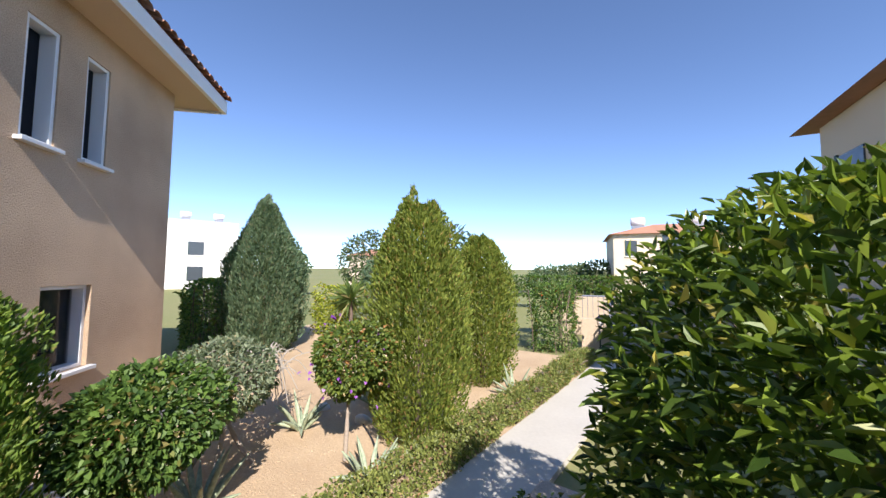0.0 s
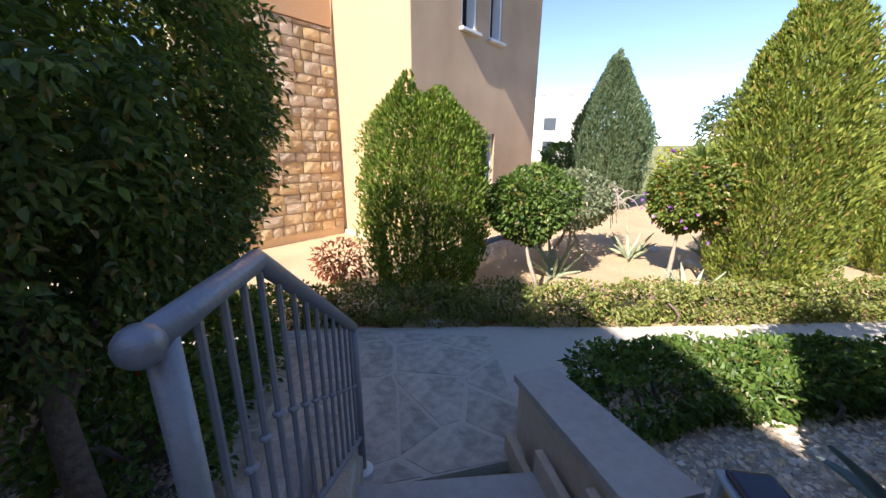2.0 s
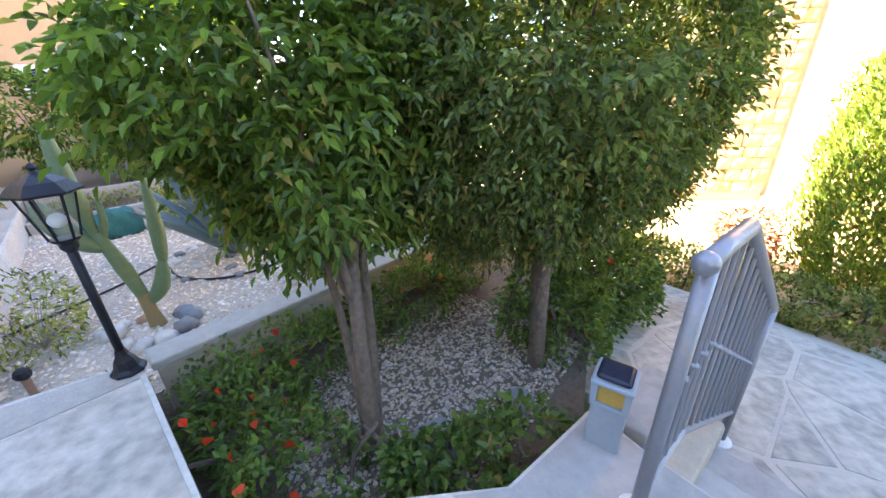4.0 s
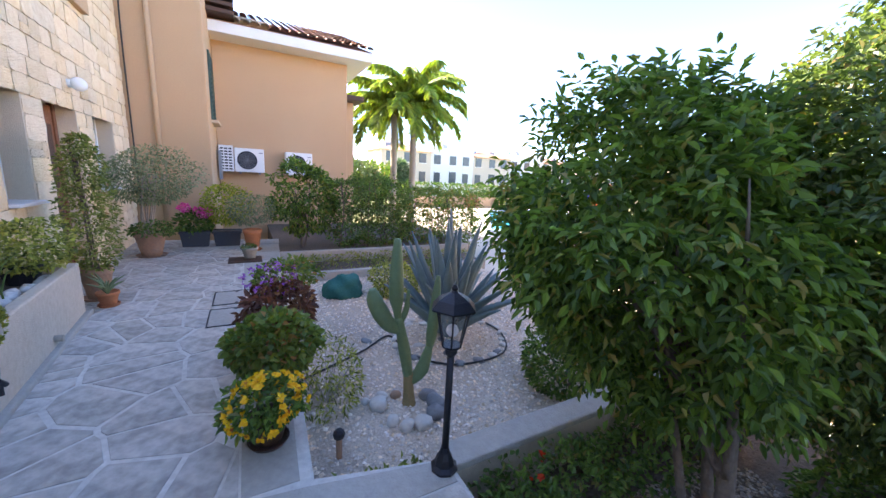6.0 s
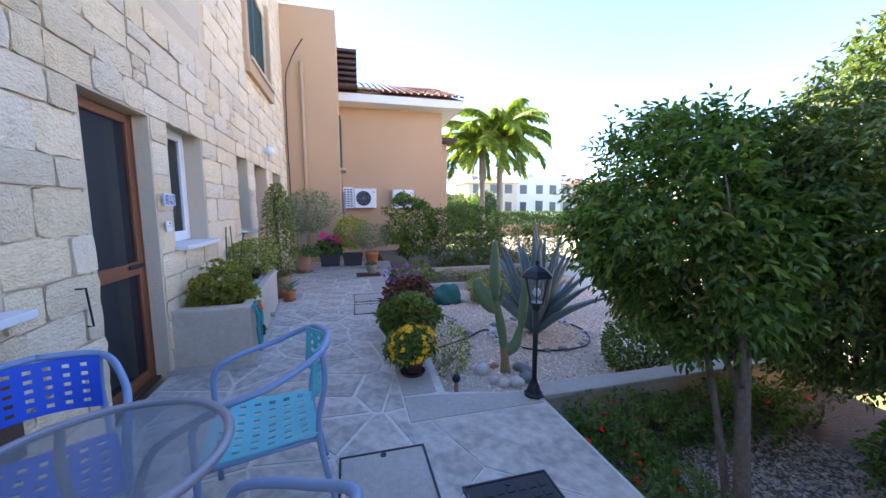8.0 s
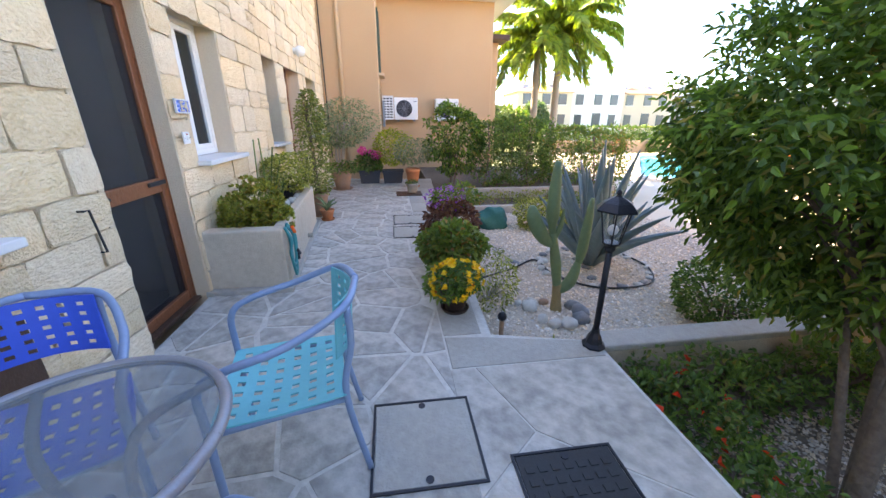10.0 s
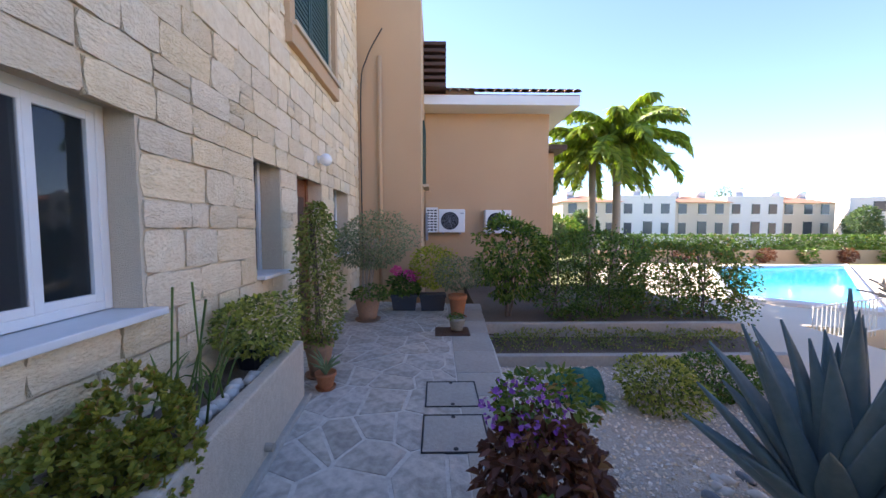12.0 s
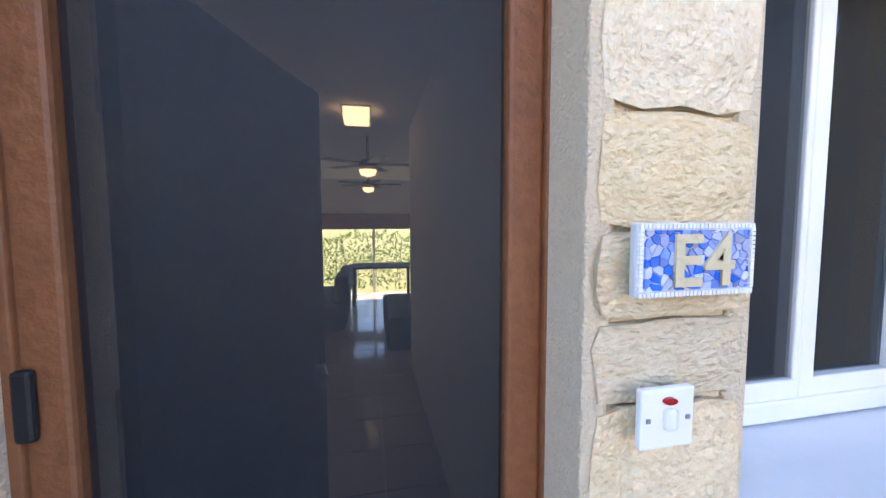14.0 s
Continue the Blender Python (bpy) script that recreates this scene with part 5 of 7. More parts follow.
for sx in (-0.35, 0.35):
    for sy in (-0.55, 0.55):
        boxpart("leg", (sx - 0.03, sx + 0.03, sy - 0.03, sy + 0.03, 0, 0.70), M["sofa"], dt)

# ---- planter with its plants ----
pt = thing("planter", "long rendered planter against the stone wall", "planter")
for q in ([(-2.84, 1.10), (-2.20, 1.10), (-2.212, 1.25), (-2.84, 1.25)], [(-2.212, 1.25), (-2.36, 3.22), (-2.45, 3.22), (-2.31, 1.25)], [(-2.84, 3.10), (-2.442, 3.10), (-2.45, 3.22), (-2.84, 3.22)]):
    prism("side", q[::-1], -0.01, 0.54, M["planter"], pt, bevel=0.014)
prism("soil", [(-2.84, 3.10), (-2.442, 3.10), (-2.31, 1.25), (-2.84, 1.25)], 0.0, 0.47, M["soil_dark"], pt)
prism("ledge", [(-2.86, 3.28), (-2.32, 3.28), (-2.16, 1.04), (-2.86, 1.04)], -0.01, 0.04, M["concrete"], pt, bevel=0.01)
bm = bmesh.new()
tube(bm, [(-2.34, 2.35, 0.11), (-2.24, 2.35, 0.105)], 0.028, 10)
part("drain_pipe", bm, M["stone_pot"], pt)
sc = thing("succulent", "mound of bronze-tipped green succulent rosettes", "succulent", at=(-2.56, 1.52, 0.53))
g2 = np.random.default_rng(3)
for i, (ox, oy, oz, rx, ry, rz) in enumerate(((0.02, -0.10, 0.02, 0.25, 0.20, 0.24), (0.0, 0.14, 0.05, 0.26, 0.22, 0.27), (0.12, 0.03, -0.05, 0.22, 0.26, 0.20))):
    cc, dd = crown_points(260, (rx, ry, rz), 8, 1.0, 5 + i)
    up = cc[:, 2] > -0.10
    cc, dd = cc[up] + np.array([ox, oy, oz]), dd[up]
    pos = np.repeat(cc, 16, 0)
    side = unit(g2.normal(size=(len(pos), 3)))
    way = np.repeat(dd, 16, 0) * g2.uniform(0.25, 1.1, (len(pos), 1)) + side
    leaves("rosette_clump", pos, way, 0.036, 0.022, L["rosette"], sc, fold=0.15, bend=-0.25)
al = thing("strap_plant", "clump of thin grassy strap leaves in the planter", "plant", at=(-2.57, 2.15, 0.47))
bm = bmesh.new()
g = random.Random(9)
bl = []
for i in range(22):
    a, r, h = g.uniform(0, 6.28), g.uniform(0.1, 0.38), g.uniform(0.12, 0.42)
    p0 = Vector((g.uniform(-0.15, 0.15), g.uniform(-0.3, 0.3), 0))
    tip = p0 + Vector((math.cos(a) * r * 0.6, math.sin(a) * r, h))
    tube(bm, curve_pts([p0, p0.lerp(tip, 0.5) + Vector((0, 0, 0.1)), tip], 3), [0.007, 0.007, 0.006, 0.006, 0.005, 0.003, 0.001], 4, False)
for i in range(5):
    p0 = Vector((g.uniform(-0.1, 0.1), g.uniform(-0.2, 0.2), 0))
    tube(bm, [p0, p0 + Vector((g.uniform(-0.05, 0.15), g.uniform(-0.08, 0.08), g.uniform(0.5, 0.75)))], [0.004, 0.007], 5)
part("leaves", bm, L["grassy"], al)
for i in range(14):
    rock("pebble", (-2.47 + g.uniform(-0.05, 0.03), 1.95 + i * 0.07, 0.47), (g.uniform(0.035, 0.055), g.uniform(0.04, 0.06), 0.04), M["rock_white"], 60 + i, "rounded white stone on the planter soil", "stone", "planter stones")
vb = thing("potted_shrub", "round variegated shrub in a black pot on the planter", "potted plant", at=(-2.60, 2.82, 0.47))
part("pot", lathe(bmesh.new(), [(0.10, 0), (0.14, 0.15), (0.145, 0.17), (0.13, 0.17), (0.12, 0.13)], 18), M["black"], vb)
crown("foliage", vb, (0, 0, 0.30), (0.27, 0.29, 0.21), 1700, 0.045, 0.028, L["varieg"], 71, 0.0, 0.7)

# hose hung on the planter corner
hs = thing("garden_hose", "coiled teal garden hose with an orange connector", "hose", at=(-2.195, 1.20, 0.07))
bm = bmesh.new()
for i in range(3):
    w, lo = 0.055 + 0.02 * i, 0.03 + 0.05 * i
    tube(bm, curve_pts([(0.0, -w * 0.3, 0.47), (0.035 + 0.012 * i, -w, 0.38), (0.04, -w, lo + 0.12), (0.04, 0, lo), (0.04, w, lo + 0.12), (0.035, w * 1.1, 0.38), (0.0, w * 0.3, 0.475 + i * 0.008)], 6), 0.0125, 7)
part("coil", bm, M["teal_hose"], hs, smooth=True)
bm = bmesh.new()
tube(bm, [(0.035, 0.05, 0.46), (0.05, 0.065, 0.40)], 0.017, 8)
part("connector", bm, M["orange"], hs, "orange hose connector")
bm = bmesh.new()
tube(bm, [(0.055, 0.06, 0.24), (0.06, 0.11, 0.19)], 0.015, 8)
tube(bm, [(0.055, 0.075, 0.22), (0.06, 0.06, 0.15)], 0.012, 8)
part("nozzle", bm, M["black"], hs, "black spray nozzle")


# ---- pots along the walls and the bed ----
def flower_pot(name, label, at, r, h, mat, saucer=True, square=False, group=""):
    p = thing(name, label, "potted plant", group, at)
    if square:
        bm = bmesh.new()
        vs = [bm.verts.new((sx * r * k, sy * r * 0.62 * k, z)) for z, k in ((0, 0.85), (h, 1.0), (h, 0.93), (h - 0.04, 0.92)) for sx, sy in ((-1, -1), (1, -1), (1, 1), (-1, 1))]
        bm.faces.new(vs[:4][::-1])
        bm.faces.new(vs[12:])
        for q in range(3):
            for k in range(4):
                bm.faces.new((vs[q * 4 + k], vs[q * 4 + (k + 1) % 4], vs[q * 4 + 4 + (k + 1) % 4], vs[q * 4 + 4 + k]))
        part("pot", bm, M[mat], p)
        boxpart("rim", (-r * 1.05, r * 1.05, -r * 0.67, r * 0.67, h - 0.05, h - 0.015), M[mat], p)
    else:
        part("pot", lathe(bmesh.new(), [(r * 0.62, 0.012), (r * 0.72, h * 0.3), (r * 0.92, h * 0.8), (r * 1.0, h * 0.82), (r * 1.02, h), (r * 0.92, h), (r * 0.88, h * 0.86)], 22), M[mat], p, smooth=True)
        if saucer:
            part("saucer", lathe(bmesh.new(), [(r * 0.85, 0), (r * 0.98, 0.025), (r * 0.9, 0.025), (r * 0.85, 0.012)], 22), M[mat], p)
    return p


p = flower_pot("flower_pot", "brown pot full of yellow-orange petunias", (-0.83, 0.57, 0), 0.115, 0.17, "brown_pot")
crown("foliage", p, (0, 0, 0.25), (0.20, 0.20, 0.12), 600, 0.05, 0.03, L["hedge"], 81, 0.2)
cc, dd = crown_points(110, (0.215, 0.215, 0.145), 8, 1.0, 82)
keep = cc[:, 2] > -0.09
cc, dd = cc[keep], dd[keep]
pos = np.repeat(cc, 7, 0)
ang = np.tile(np.linspace(0, 2 * np.pi, 8)[:-1], len(cc))
t1 = unit(np.cross(np.repeat(dd, 7, 0), np.array([0.3, 0.2, 1.0])))
t2 = np.cross(np.repeat(dd, 7, 0), t1)
leaves("blossom", pos + np.array([0, 0, 0.26]), t1 * np.cos(ang)[:, None] + t2 * np.sin(ang)[:, None] + np.repeat(dd, 7, 0) * 0.35, 0.028, 0.026, L["yellow"], p, "yellow petunia flowers", fold=0.05, bend=0.1)

p = flower_pot("flower_pot", "pot of bright green geranium leaves at the bed edge", (-0.76, 1.18, 0), 0.15, 0.20, "old_pot")
crown("foliage", p, (0, 0, 0.33), (0.29, 0.30, 0.19), 1300, 0.06, 0.055, L["succulent"], 83, 0.1, 0.7)
p = flower_pot("flower_pot", "pot with dark bronze rosettes and violet flowers", (-0.66, 1.72, 0), 0.15, 0.22, "terracotta")
crown("foliage", p, (0, 0, 0.40), (0.26, 0.28, 0.20), 900, 0.075, 0.045, L["bronze"], 84, 0.1, 0.7)
crown("upper_foliage", p, (0.05, 0.25, 0.60), (0.26, 0.24, 0.13), 600, 0.05, 0.03, L["succulent"], 85, 0.1, 0.7)
crown("blossom", p, (-0.06, 0.10, 0.62), (0.24, 0.24, 0.12), 170, 0.03, 0.03, L["violet"], 86, 0.0, 1.0, label="violet flowers")
p = thing("dry_shrub", "low wispy half-dry shrub spilling over gravel", "shrub", at=(-0.38, 1.25, -0.31))
crown("foliage", p, (0, 0, 0.22), (0.30, 0.34, 0.30), 900, 0.05, 0.014, L["varieg"], 87, 0.3, 0.4)
bm = bmesh.new()
g = random.Random(11)
for i in range(26):
    a = g.uniform(0, 6.28)
    tube(bm, [(0, 0, 0), (math.cos(a) * g.uniform(0.1, 0.3), math.sin(a) * g.uniform(0.1, 0.34), g.uniform(0.1, 0.45))], [0.005, 0.002], 4)
tagged(part("twig_tangle", bm, M["twig"], p), kind="stuff")

p = flower_pot("climber_pot", "tall leafy climber column in weathered clay pots", (-2.40, 3.75, 0), 0.15, 0.36, "old_pot")
g2 = np.random.default_rng(31)
n = 3000
u = g2.uniform(0, 1, n)
r = np.interp(u, [0, 0.15, 0.5, 0.85, 1], [0.16, 0.25, 0.23, 0.17, 0.05]) * g2.uniform(0.3, 1.1, n)
a = g2.uniform(0, 6.28, n)
pos = np.column_stack([r * np.cos(a), r * np.sin(a), 0.34 + u * 1.45])
leaves("foliage", pos, np.column_stack([np.cos(a), np.sin(a), np.zeros(n)]) + g2.normal(size=(n, 3)) * 0.6, 0.045, 0.024, L["lowhedge"], p)
for i in range(5):
    bm = bmesh.new()
    tube(bm, [(g.uniform(-0.04, 0.04), g.uniform(-0.04, 0.04), 0.2), (g.uniform(-0.08, 0.08), g.uniform(-0.08, 0.08), 1.6)], 0.008, 5)
    part("stem", bm, M["bark"], p)
p = flower_pot("aloe_pot", "small terracotta pot with a spiky aloe", (-2.24, 3.44, 0), 0.10, 0.16, "terracotta")
bm = bmesh.new()
for i in range(16):
    a, h = i * 2.4, g.uniform(0.1, 0.24)
    tube(bm, curve_pts([(0, 0, 0.14), (math.cos(a) * 0.06, math.sin(a) * 0.06, 0.14 + h * 0.6), (math.cos(a) * 0.16, math.sin(a) * 0.16, 0.14 + h)], 3), [0.014, 0.013, 0.012, 0.01, 0.008, 0.005, 0.001], 5)
part("leaves", bm, M["cactus"], p)
p = flower_pot("ficus_pot", "large clay pot with a pale variegated ficus", (-2.32, 5.98, 0), 0.22, 0.40, "old_pot")
crown("foliage", p, (0.05, 0, 1.28), (0.52, 0.5, 0.42), 3600, 0.05, 0.024, L["grey"], 88, 0.3, 0.4)
crown("undergrowth", p, (0.05, 0, 0.45), (0.32, 0.3, 0.12), 500, 0.05, 0.04, L["hedge"], 89, 0.3, 0.6)
for i in range(9):
    bm = bmesh.new()
    tube(bm, curve_pts([(g.uniform(-0.06, 0.06), g.uniform(-0.06, 0.06), 0.36), (g.uniform(-0.1, 0.1), g.uniform(-0.1, 0.1), 0.8), (g.uniform(-0.3, 0.3), g.uniform(-0.3, 0.3), 1.35)], 3), 0.012, 6)
    part("stem", bm, M["bark_pale"], p)
p = flower_pot("cyclamen_trough", "dark plastic trough with magenta flowers", (-1.78, 6.75, 0), 0.24, 0.30, "grey_pot", square=True, group="plastic troughs")
crown("foliage", p, (0, 0, 0.45), (0.26, 0.2, 0.2), 500, 0.08, 0.06, L["hedge"], 90, 0.1)
for k, (dx, dz) in enumerate(((-0.13, 0.72), (0.08, 0.68), (0.20, 0.66), (0.16, 0.60))):
    crown("blossom", p, (dx, -0.05, dz), (0.08, 0.07, 0.06), 160, 0.04, 0.035, L["pink"], 91 + k, 0.0, 1.0, label="magenta flower head")
p = flower_pot("shrub_trough", "dark plastic trough with a yellowish shrub", (-1.25, 6.72, 0), 0.24, 0.30, "grey_pot", square=True, group="plastic troughs")
crown("foliage", p, (0.0, 0, 0.80), (0.42, 0.32, 0.42), 1500, 0.06, 0.028, L["lime"], 95, 0.2, 0.4)
p = flower_pot("shrub_pot", "grey-leaved shrub in a terracotta pot", (-0.82, 6.1, 0), 0.16, 0.40, "terracotta")
crown("foliage", p, (0.0, 0, 0.75), (0.36, 0.30, 0.28), 1300, 0.05, 0.02, L["grey"], 96, 0.2, 0.4)
p = flower_pot("small_pot", "pale stone pot with low green leaves", (-0.88, 5.26, 0.022), 0.13, 0.20, "stone_pot", False)
crown("foliage", p, (0, 0, 0.2), (0.11, 0.11, 0.05), 150, 0.035, 0.03, L["hedge"], 97, 0)
tagged(boxpart("doormat", (-1.20, -0.70, 5.06, 5.46, 0.0, 0.022), M["wood_dark"]), "flat brown mat on the patio", "mat")
p = flower_pot("garden_pot", "terracotta pot against the garden house wall", (6.95, -5.25, -0.60), 0.16, 0.28, "terracotta")
crown("foliage", p, (0, 0, 0.3), (0.1, 0.1, 0.08), 60, 0.05, 0.02, L["hedge"], 98)


def manhole(x0, x1, y0, y1, label, mat, dark=False):
    m = thing("manhole_cover", label, "manhole cover", "manhole covers", ((x0 + x1) / 2, (y0 + y1) / 2, 0))
    hx, hy = (x1 - x0) / 2, (y1 - y0) / 2
    boxpart("lid", (-hx + 0.015, hx - 0.015, -hy + 0.015, hy - 0.015, -0.004, 0.006), mat, m, bevel=0.002)
    for d in ((-hx, -hx + 0.011, -hy, hy), (hx - 0.011, hx, -hy, hy), (-hx + 0.011, hx - 0.011, -hy, -hy + 0.011), (-hx + 0.011, hx - 0.011, hy - 0.011, hy)):
        boxpart("rim", (*d, -0.004, 0.008), M["black"], m, bevel=0)
    for s in (-1, 1):
        bm = bmesh.new()
        tube(bm, [(0, s * (hy - 0.04), 0.004), (0, s * (hy - 0.04), 0.010)], 0.018, 10)
        part("lifting_key", bm, M["black"], m)
    if dark:
        for i in range(7):
            for j in range(4):
                boxpart("tread", (-hx + 0.04 + i * 0.058, -hx + 0.075 + i * 0.058, -hy + 0.035 + j * 0.058, -hy + 0.065 + j * 0.058, 0.006, 0.010), M["rubber"], m, bevel=0)
    return m


manhole(-1.42, -0.93, -0.87, -0.38, "paved manhole cover with black rim", M["concrete"])
manhole(-1.29, -0.80, 2.43, 2.93, "paved manhole cover in the patio", M["concrete"])
manhole(-1.28, -0.80, 3.06, 3.56, "smaller paved manhole cover in the patio", M["concrete"])
manhole(-0.81, -0.34, -1.07, -0.76, "black ribbed plastic manhole cover", M["rubber"], True)

# ---- lamp post ----
lp = thing("garden_lamp", "black lantern lamp post at the patio corner", "lamp post", at=(0.0, -0.03, 0))
part("base", lathe(bmesh.new(), [(0.075, 0), (0.075, 0.015), (0.055, 0.03), (0.045, 0.07), (0.028, 0.10), (0.022, 0.13)], 8), M["black"], lp)
bm = bmesh.new()
tube(bm, [(0, 0, 0.12), (0, 0, 0.68)], 0.019, 12)
part("post", bm, M["black"], lp, smooth=True)
part("collar", lathe(bmesh.new(), [(0.019, 0.66), (0.032, 0.68), (0.032, 0.70), (0.05, 0.715), (0.052, 0.725)], 12), M["black"], lp)
part("roof", lathe(bmesh.new(), [(0.118, 0.915), (0.122, 0.925), (0.085, 0.965), (0.05, 0.985), (0.02, 1.0), (0.012, 1.01), (0.018, 1.02), (0.010, 1.035), (0.002, 1.04)], 6), M["black"], lp)
for k in range(6):
    a = k * math.pi / 3
    bm = bmesh.new()
    tube(bm, [(0.05 * math.cos(a), 0.05 * math.sin(a), 0.72), (0.092 * math.cos(a), 0.092 * math.sin(a), 0.92)], 0.005, 5)
    part("cage_bar", bm, M["black"], lp)
for k in range(6):
    a, b = k * math.pi / 3 + 0.06, (k + 1) * math.pi / 3 - 0.06
    raw("pane", [(0.049 * math.cos(a), 0.049 * math.sin(a), 0.725), (0.049 * math.cos(b), 0.049 * math.sin(b), 0.725), (0.089 * math.cos(b), 0.089 * math.sin(b), 0.912), (0.089 * math.cos(a), 0.089 * math.sin(a), 0.912)], [(0, 1, 2, 3)], M["clear"], lp)
bm = bmesh.new()
bmesh.ops.create_uvsphere(bm, u_segments=12, v_segments=8, radius=0.032, matrix=Matrix.Translation((0, 0, 0.80)))
part("bulb", bm, M["upvc"], lp, smooth=True)

# ---- cactus, agave and stones ----
ca = thing("cactus", "tall green prickly cactus with flat pads", "cactus", at=(0.23, 0.97, -0.31))


def pad(pts, r, flat, mat, face=0.3):
    bm = bmesh.new()
    pl_ = curve_pts(pts, 6)
    n_ = len(pl_)
    rr = [max(0.008, x * 0.8) for x in np.interp(np.linspace(0, 1, n_), np.linspace(0, 1, len(r)), r)]
    tube(bm, pl_, rr, 14)
    return part("pad", bm, mat, ca, smooth=True)


pad([(0, 0, -0.02), (-0.01, 0, 0.12), (-0.02, 0, 0.28)], [0.075, 0.055, 0.05], 1, M["cactus_old"])
pad([(-0.02, 0, 0.26), (-0.06, 0, 0.50), (-0.12, 0, 0.78)], [0.048, 0.055, 0.062, 0.05, 0.04], 1, M["cactus"])
pad([(-0.12, 0, 0.76), (-0.14, -0.01, 0.90), (-0.15, -0.02, 1.06), (-0.15, -0.02, 1.40)], [0.035, 0.04, 0.068, 0.072, 0.062, 0.03], 1, M["cactus"])
pad([(-0.10, 0, 0.66), (-0.20, 0.02, 0.74), (-0.29, 0.03, 0.90), (-0.32, 0.03, 1.02)], [0.03, 0.07, 0.085, 0.075, 0.03], 1, M["cactus"])
pad([(0.0, 0, 0.20), (0.10, -0.01, 0.30), (0.16, -0.01, 0.50)], [0.04, 0.06, 0.07, 0.055, 0.03], 1, M["cactus"])
pad([(0.16, -0.01, 0.48), (0.19, 0, 0.72), (0.22, 0.01, 1.08)], [0.035, 0.055, 0.06, 0.045, 0.02], 1, M["cactus"])
pad([(-0.10, 0, 0.72), (-0.06, -0.02, 0.86), (-0.05, -0.02, 1.0)], [0.025, 0.03, 0.025, 0.012], 1, M["cactus"])


def agave(name, label, at, n, length, width, rise, mat, seed):
    t = thing(name, label, "agave", at=at)
    g = random.Random(seed)
    for i in range(n):
        k = i / n
        a = i * 2.39996 + g.uniform(-0.15, 0.15)
        el = rise[0] + (rise[1] - rise[0]) * k + g.uniform(-0.1, 0.1)
        ln, w = length * (0.75 + 0.35 * k) * g.uniform(0.85, 1.1), width * g.uniform(0.85, 1.1)
        d, s = Vector((math.cos(a), math.sin(a), 0)), Vector((-math.sin(a), math.cos(a), 0))
        bm = bmesh.new()
        rows, m = [], 12
        p, e = d * 0.04 + Vector((0, 0, 0.03)), el
        curl = g.uniform(-0.5, 0.25) * (1.2 - k)
        for j in range(m + 1):
            f = j / m
            ww = w * np.interp(f, [0, 0.12, 0.45, 0.8, 1], [0.55, 0.6, 1.0, 0.5, 0.02])
            up = Vector((0, 0, 1)) * math.cos(e) - d * math.sin(e)
            th = 0.012 + 0.03 * (1 - f)
            rows.append([bm.verts.new(p + s * ww * q + up * (abs(q) ** 1.5 * ww * 1.1 - (th if lay else 0))) for lay in (0, 1) for q in (-0.5, -0.25, 0, 0.25, 0.5)])
            p = p + (d * math.cos(e) + Vector((0, 0, 1)) * math.sin(e)) * ln / m
            e += curl / m
        for ra, rb in zip(rows, rows[1:]):
            for q in range(4):
                bm.faces.new((ra[q], ra[q + 1], rb[q + 1], rb[q]))
                bm.faces.new((ra[5 + q + 1], ra[5 + q], rb[5 + q], rb[5 + q + 1]))
            bm.faces.new((ra[0], rb[0], rb[5], ra[5]))
            bm.faces.new((ra[4], ra[9], rb[9], rb[4]))
        part("leaf", bm, mat, t, smooth=True)
    return t


agave("agave", "huge blue-grey agave in the gravel bed", (1.15, 2.0, -0.31), 36, 1.25, 0.17, (0.72, 1.52), M["agave"], 5)
for x, y, s in ((3.64, -6.12, 0.46), (5.3, -6.7, 0.5), (4.75, -5.0, 0.55), (2.95, -9.4, 0.5), (5.0, -8.0, 0.45), (4.1, -9.0, 0.35)):
    agave("small_agave", "small striped agave rosette on bare soil", (x, y, -0.61), 14, s, 0.055, (0.3, 1.25), M["agave_stripe"], int(x * 10))
agave("small_agave", "arching grey agave beside the box hedge", (0.95, -4.4, -0.34), 6, 0.6, 0.06, (0.5, 1.2), M["agave"], 77)
g = random.Random(21)
for x, y, s, m in ((-0.02, 1.02, 0.085, "rock_white"), (0.02, 0.80, 0.06, "rock_white"), (0.10, 0.70, 0.065, "rock_white"), (0.22, 0.68, 0.08, "rock_white"), (0.36, 0.74, 0.085, "rock_grey"),
                   (0.42, 0.86, 0.09, "rock_grey"), (0.40, 0.98, 0.08, "rock_grey"), (0.05, 1.14, 0.05, "rock_white"), (-0.1, 1.12, 0.04, "rock_white"), (0.16, 1.1, 0.05, "old_pot")):
    rock("stone", (x, y, -0.31), (s, s * 0.85, s * 0.8), M[m], int(s * 900 + x * 77), "smooth rounded stone at the foot of the cactus", "stone", "cactus stones")
for i in range(24):
    a = 0.3 + i * 0.26
    rock("stone", (1.15 + 0.66 * math.cos(a) + g.uniform(-0.04, 0.04), 1.95 + 0.62 * math.sin(a), -0.31), (g.uniform(0.035, 0.07), g.uniform(0.035, 0.06), g.uniform(0.02, 0.04)), M["rock_white" if g.random() < 0.5 else "rock_grey"], 200 + i, "small stone in a ring round the agave", "stone", "agave ring stones")
for i in range(9):
    rock("stone", (g.uniform(0.2, 1.2), g.uniform(1.6, 2.6), -0.31), (0.05, 0.07, 0.02), M["rock_grey" if i % 2 else "rock_white"], 300 + i, "flat stone lying on the gravel", "stone", "gravel stones")
ir = thing("irrigation_hose", "thin black irrigation pipe ringing the agave", "pipe")
bm = bmesh.new()
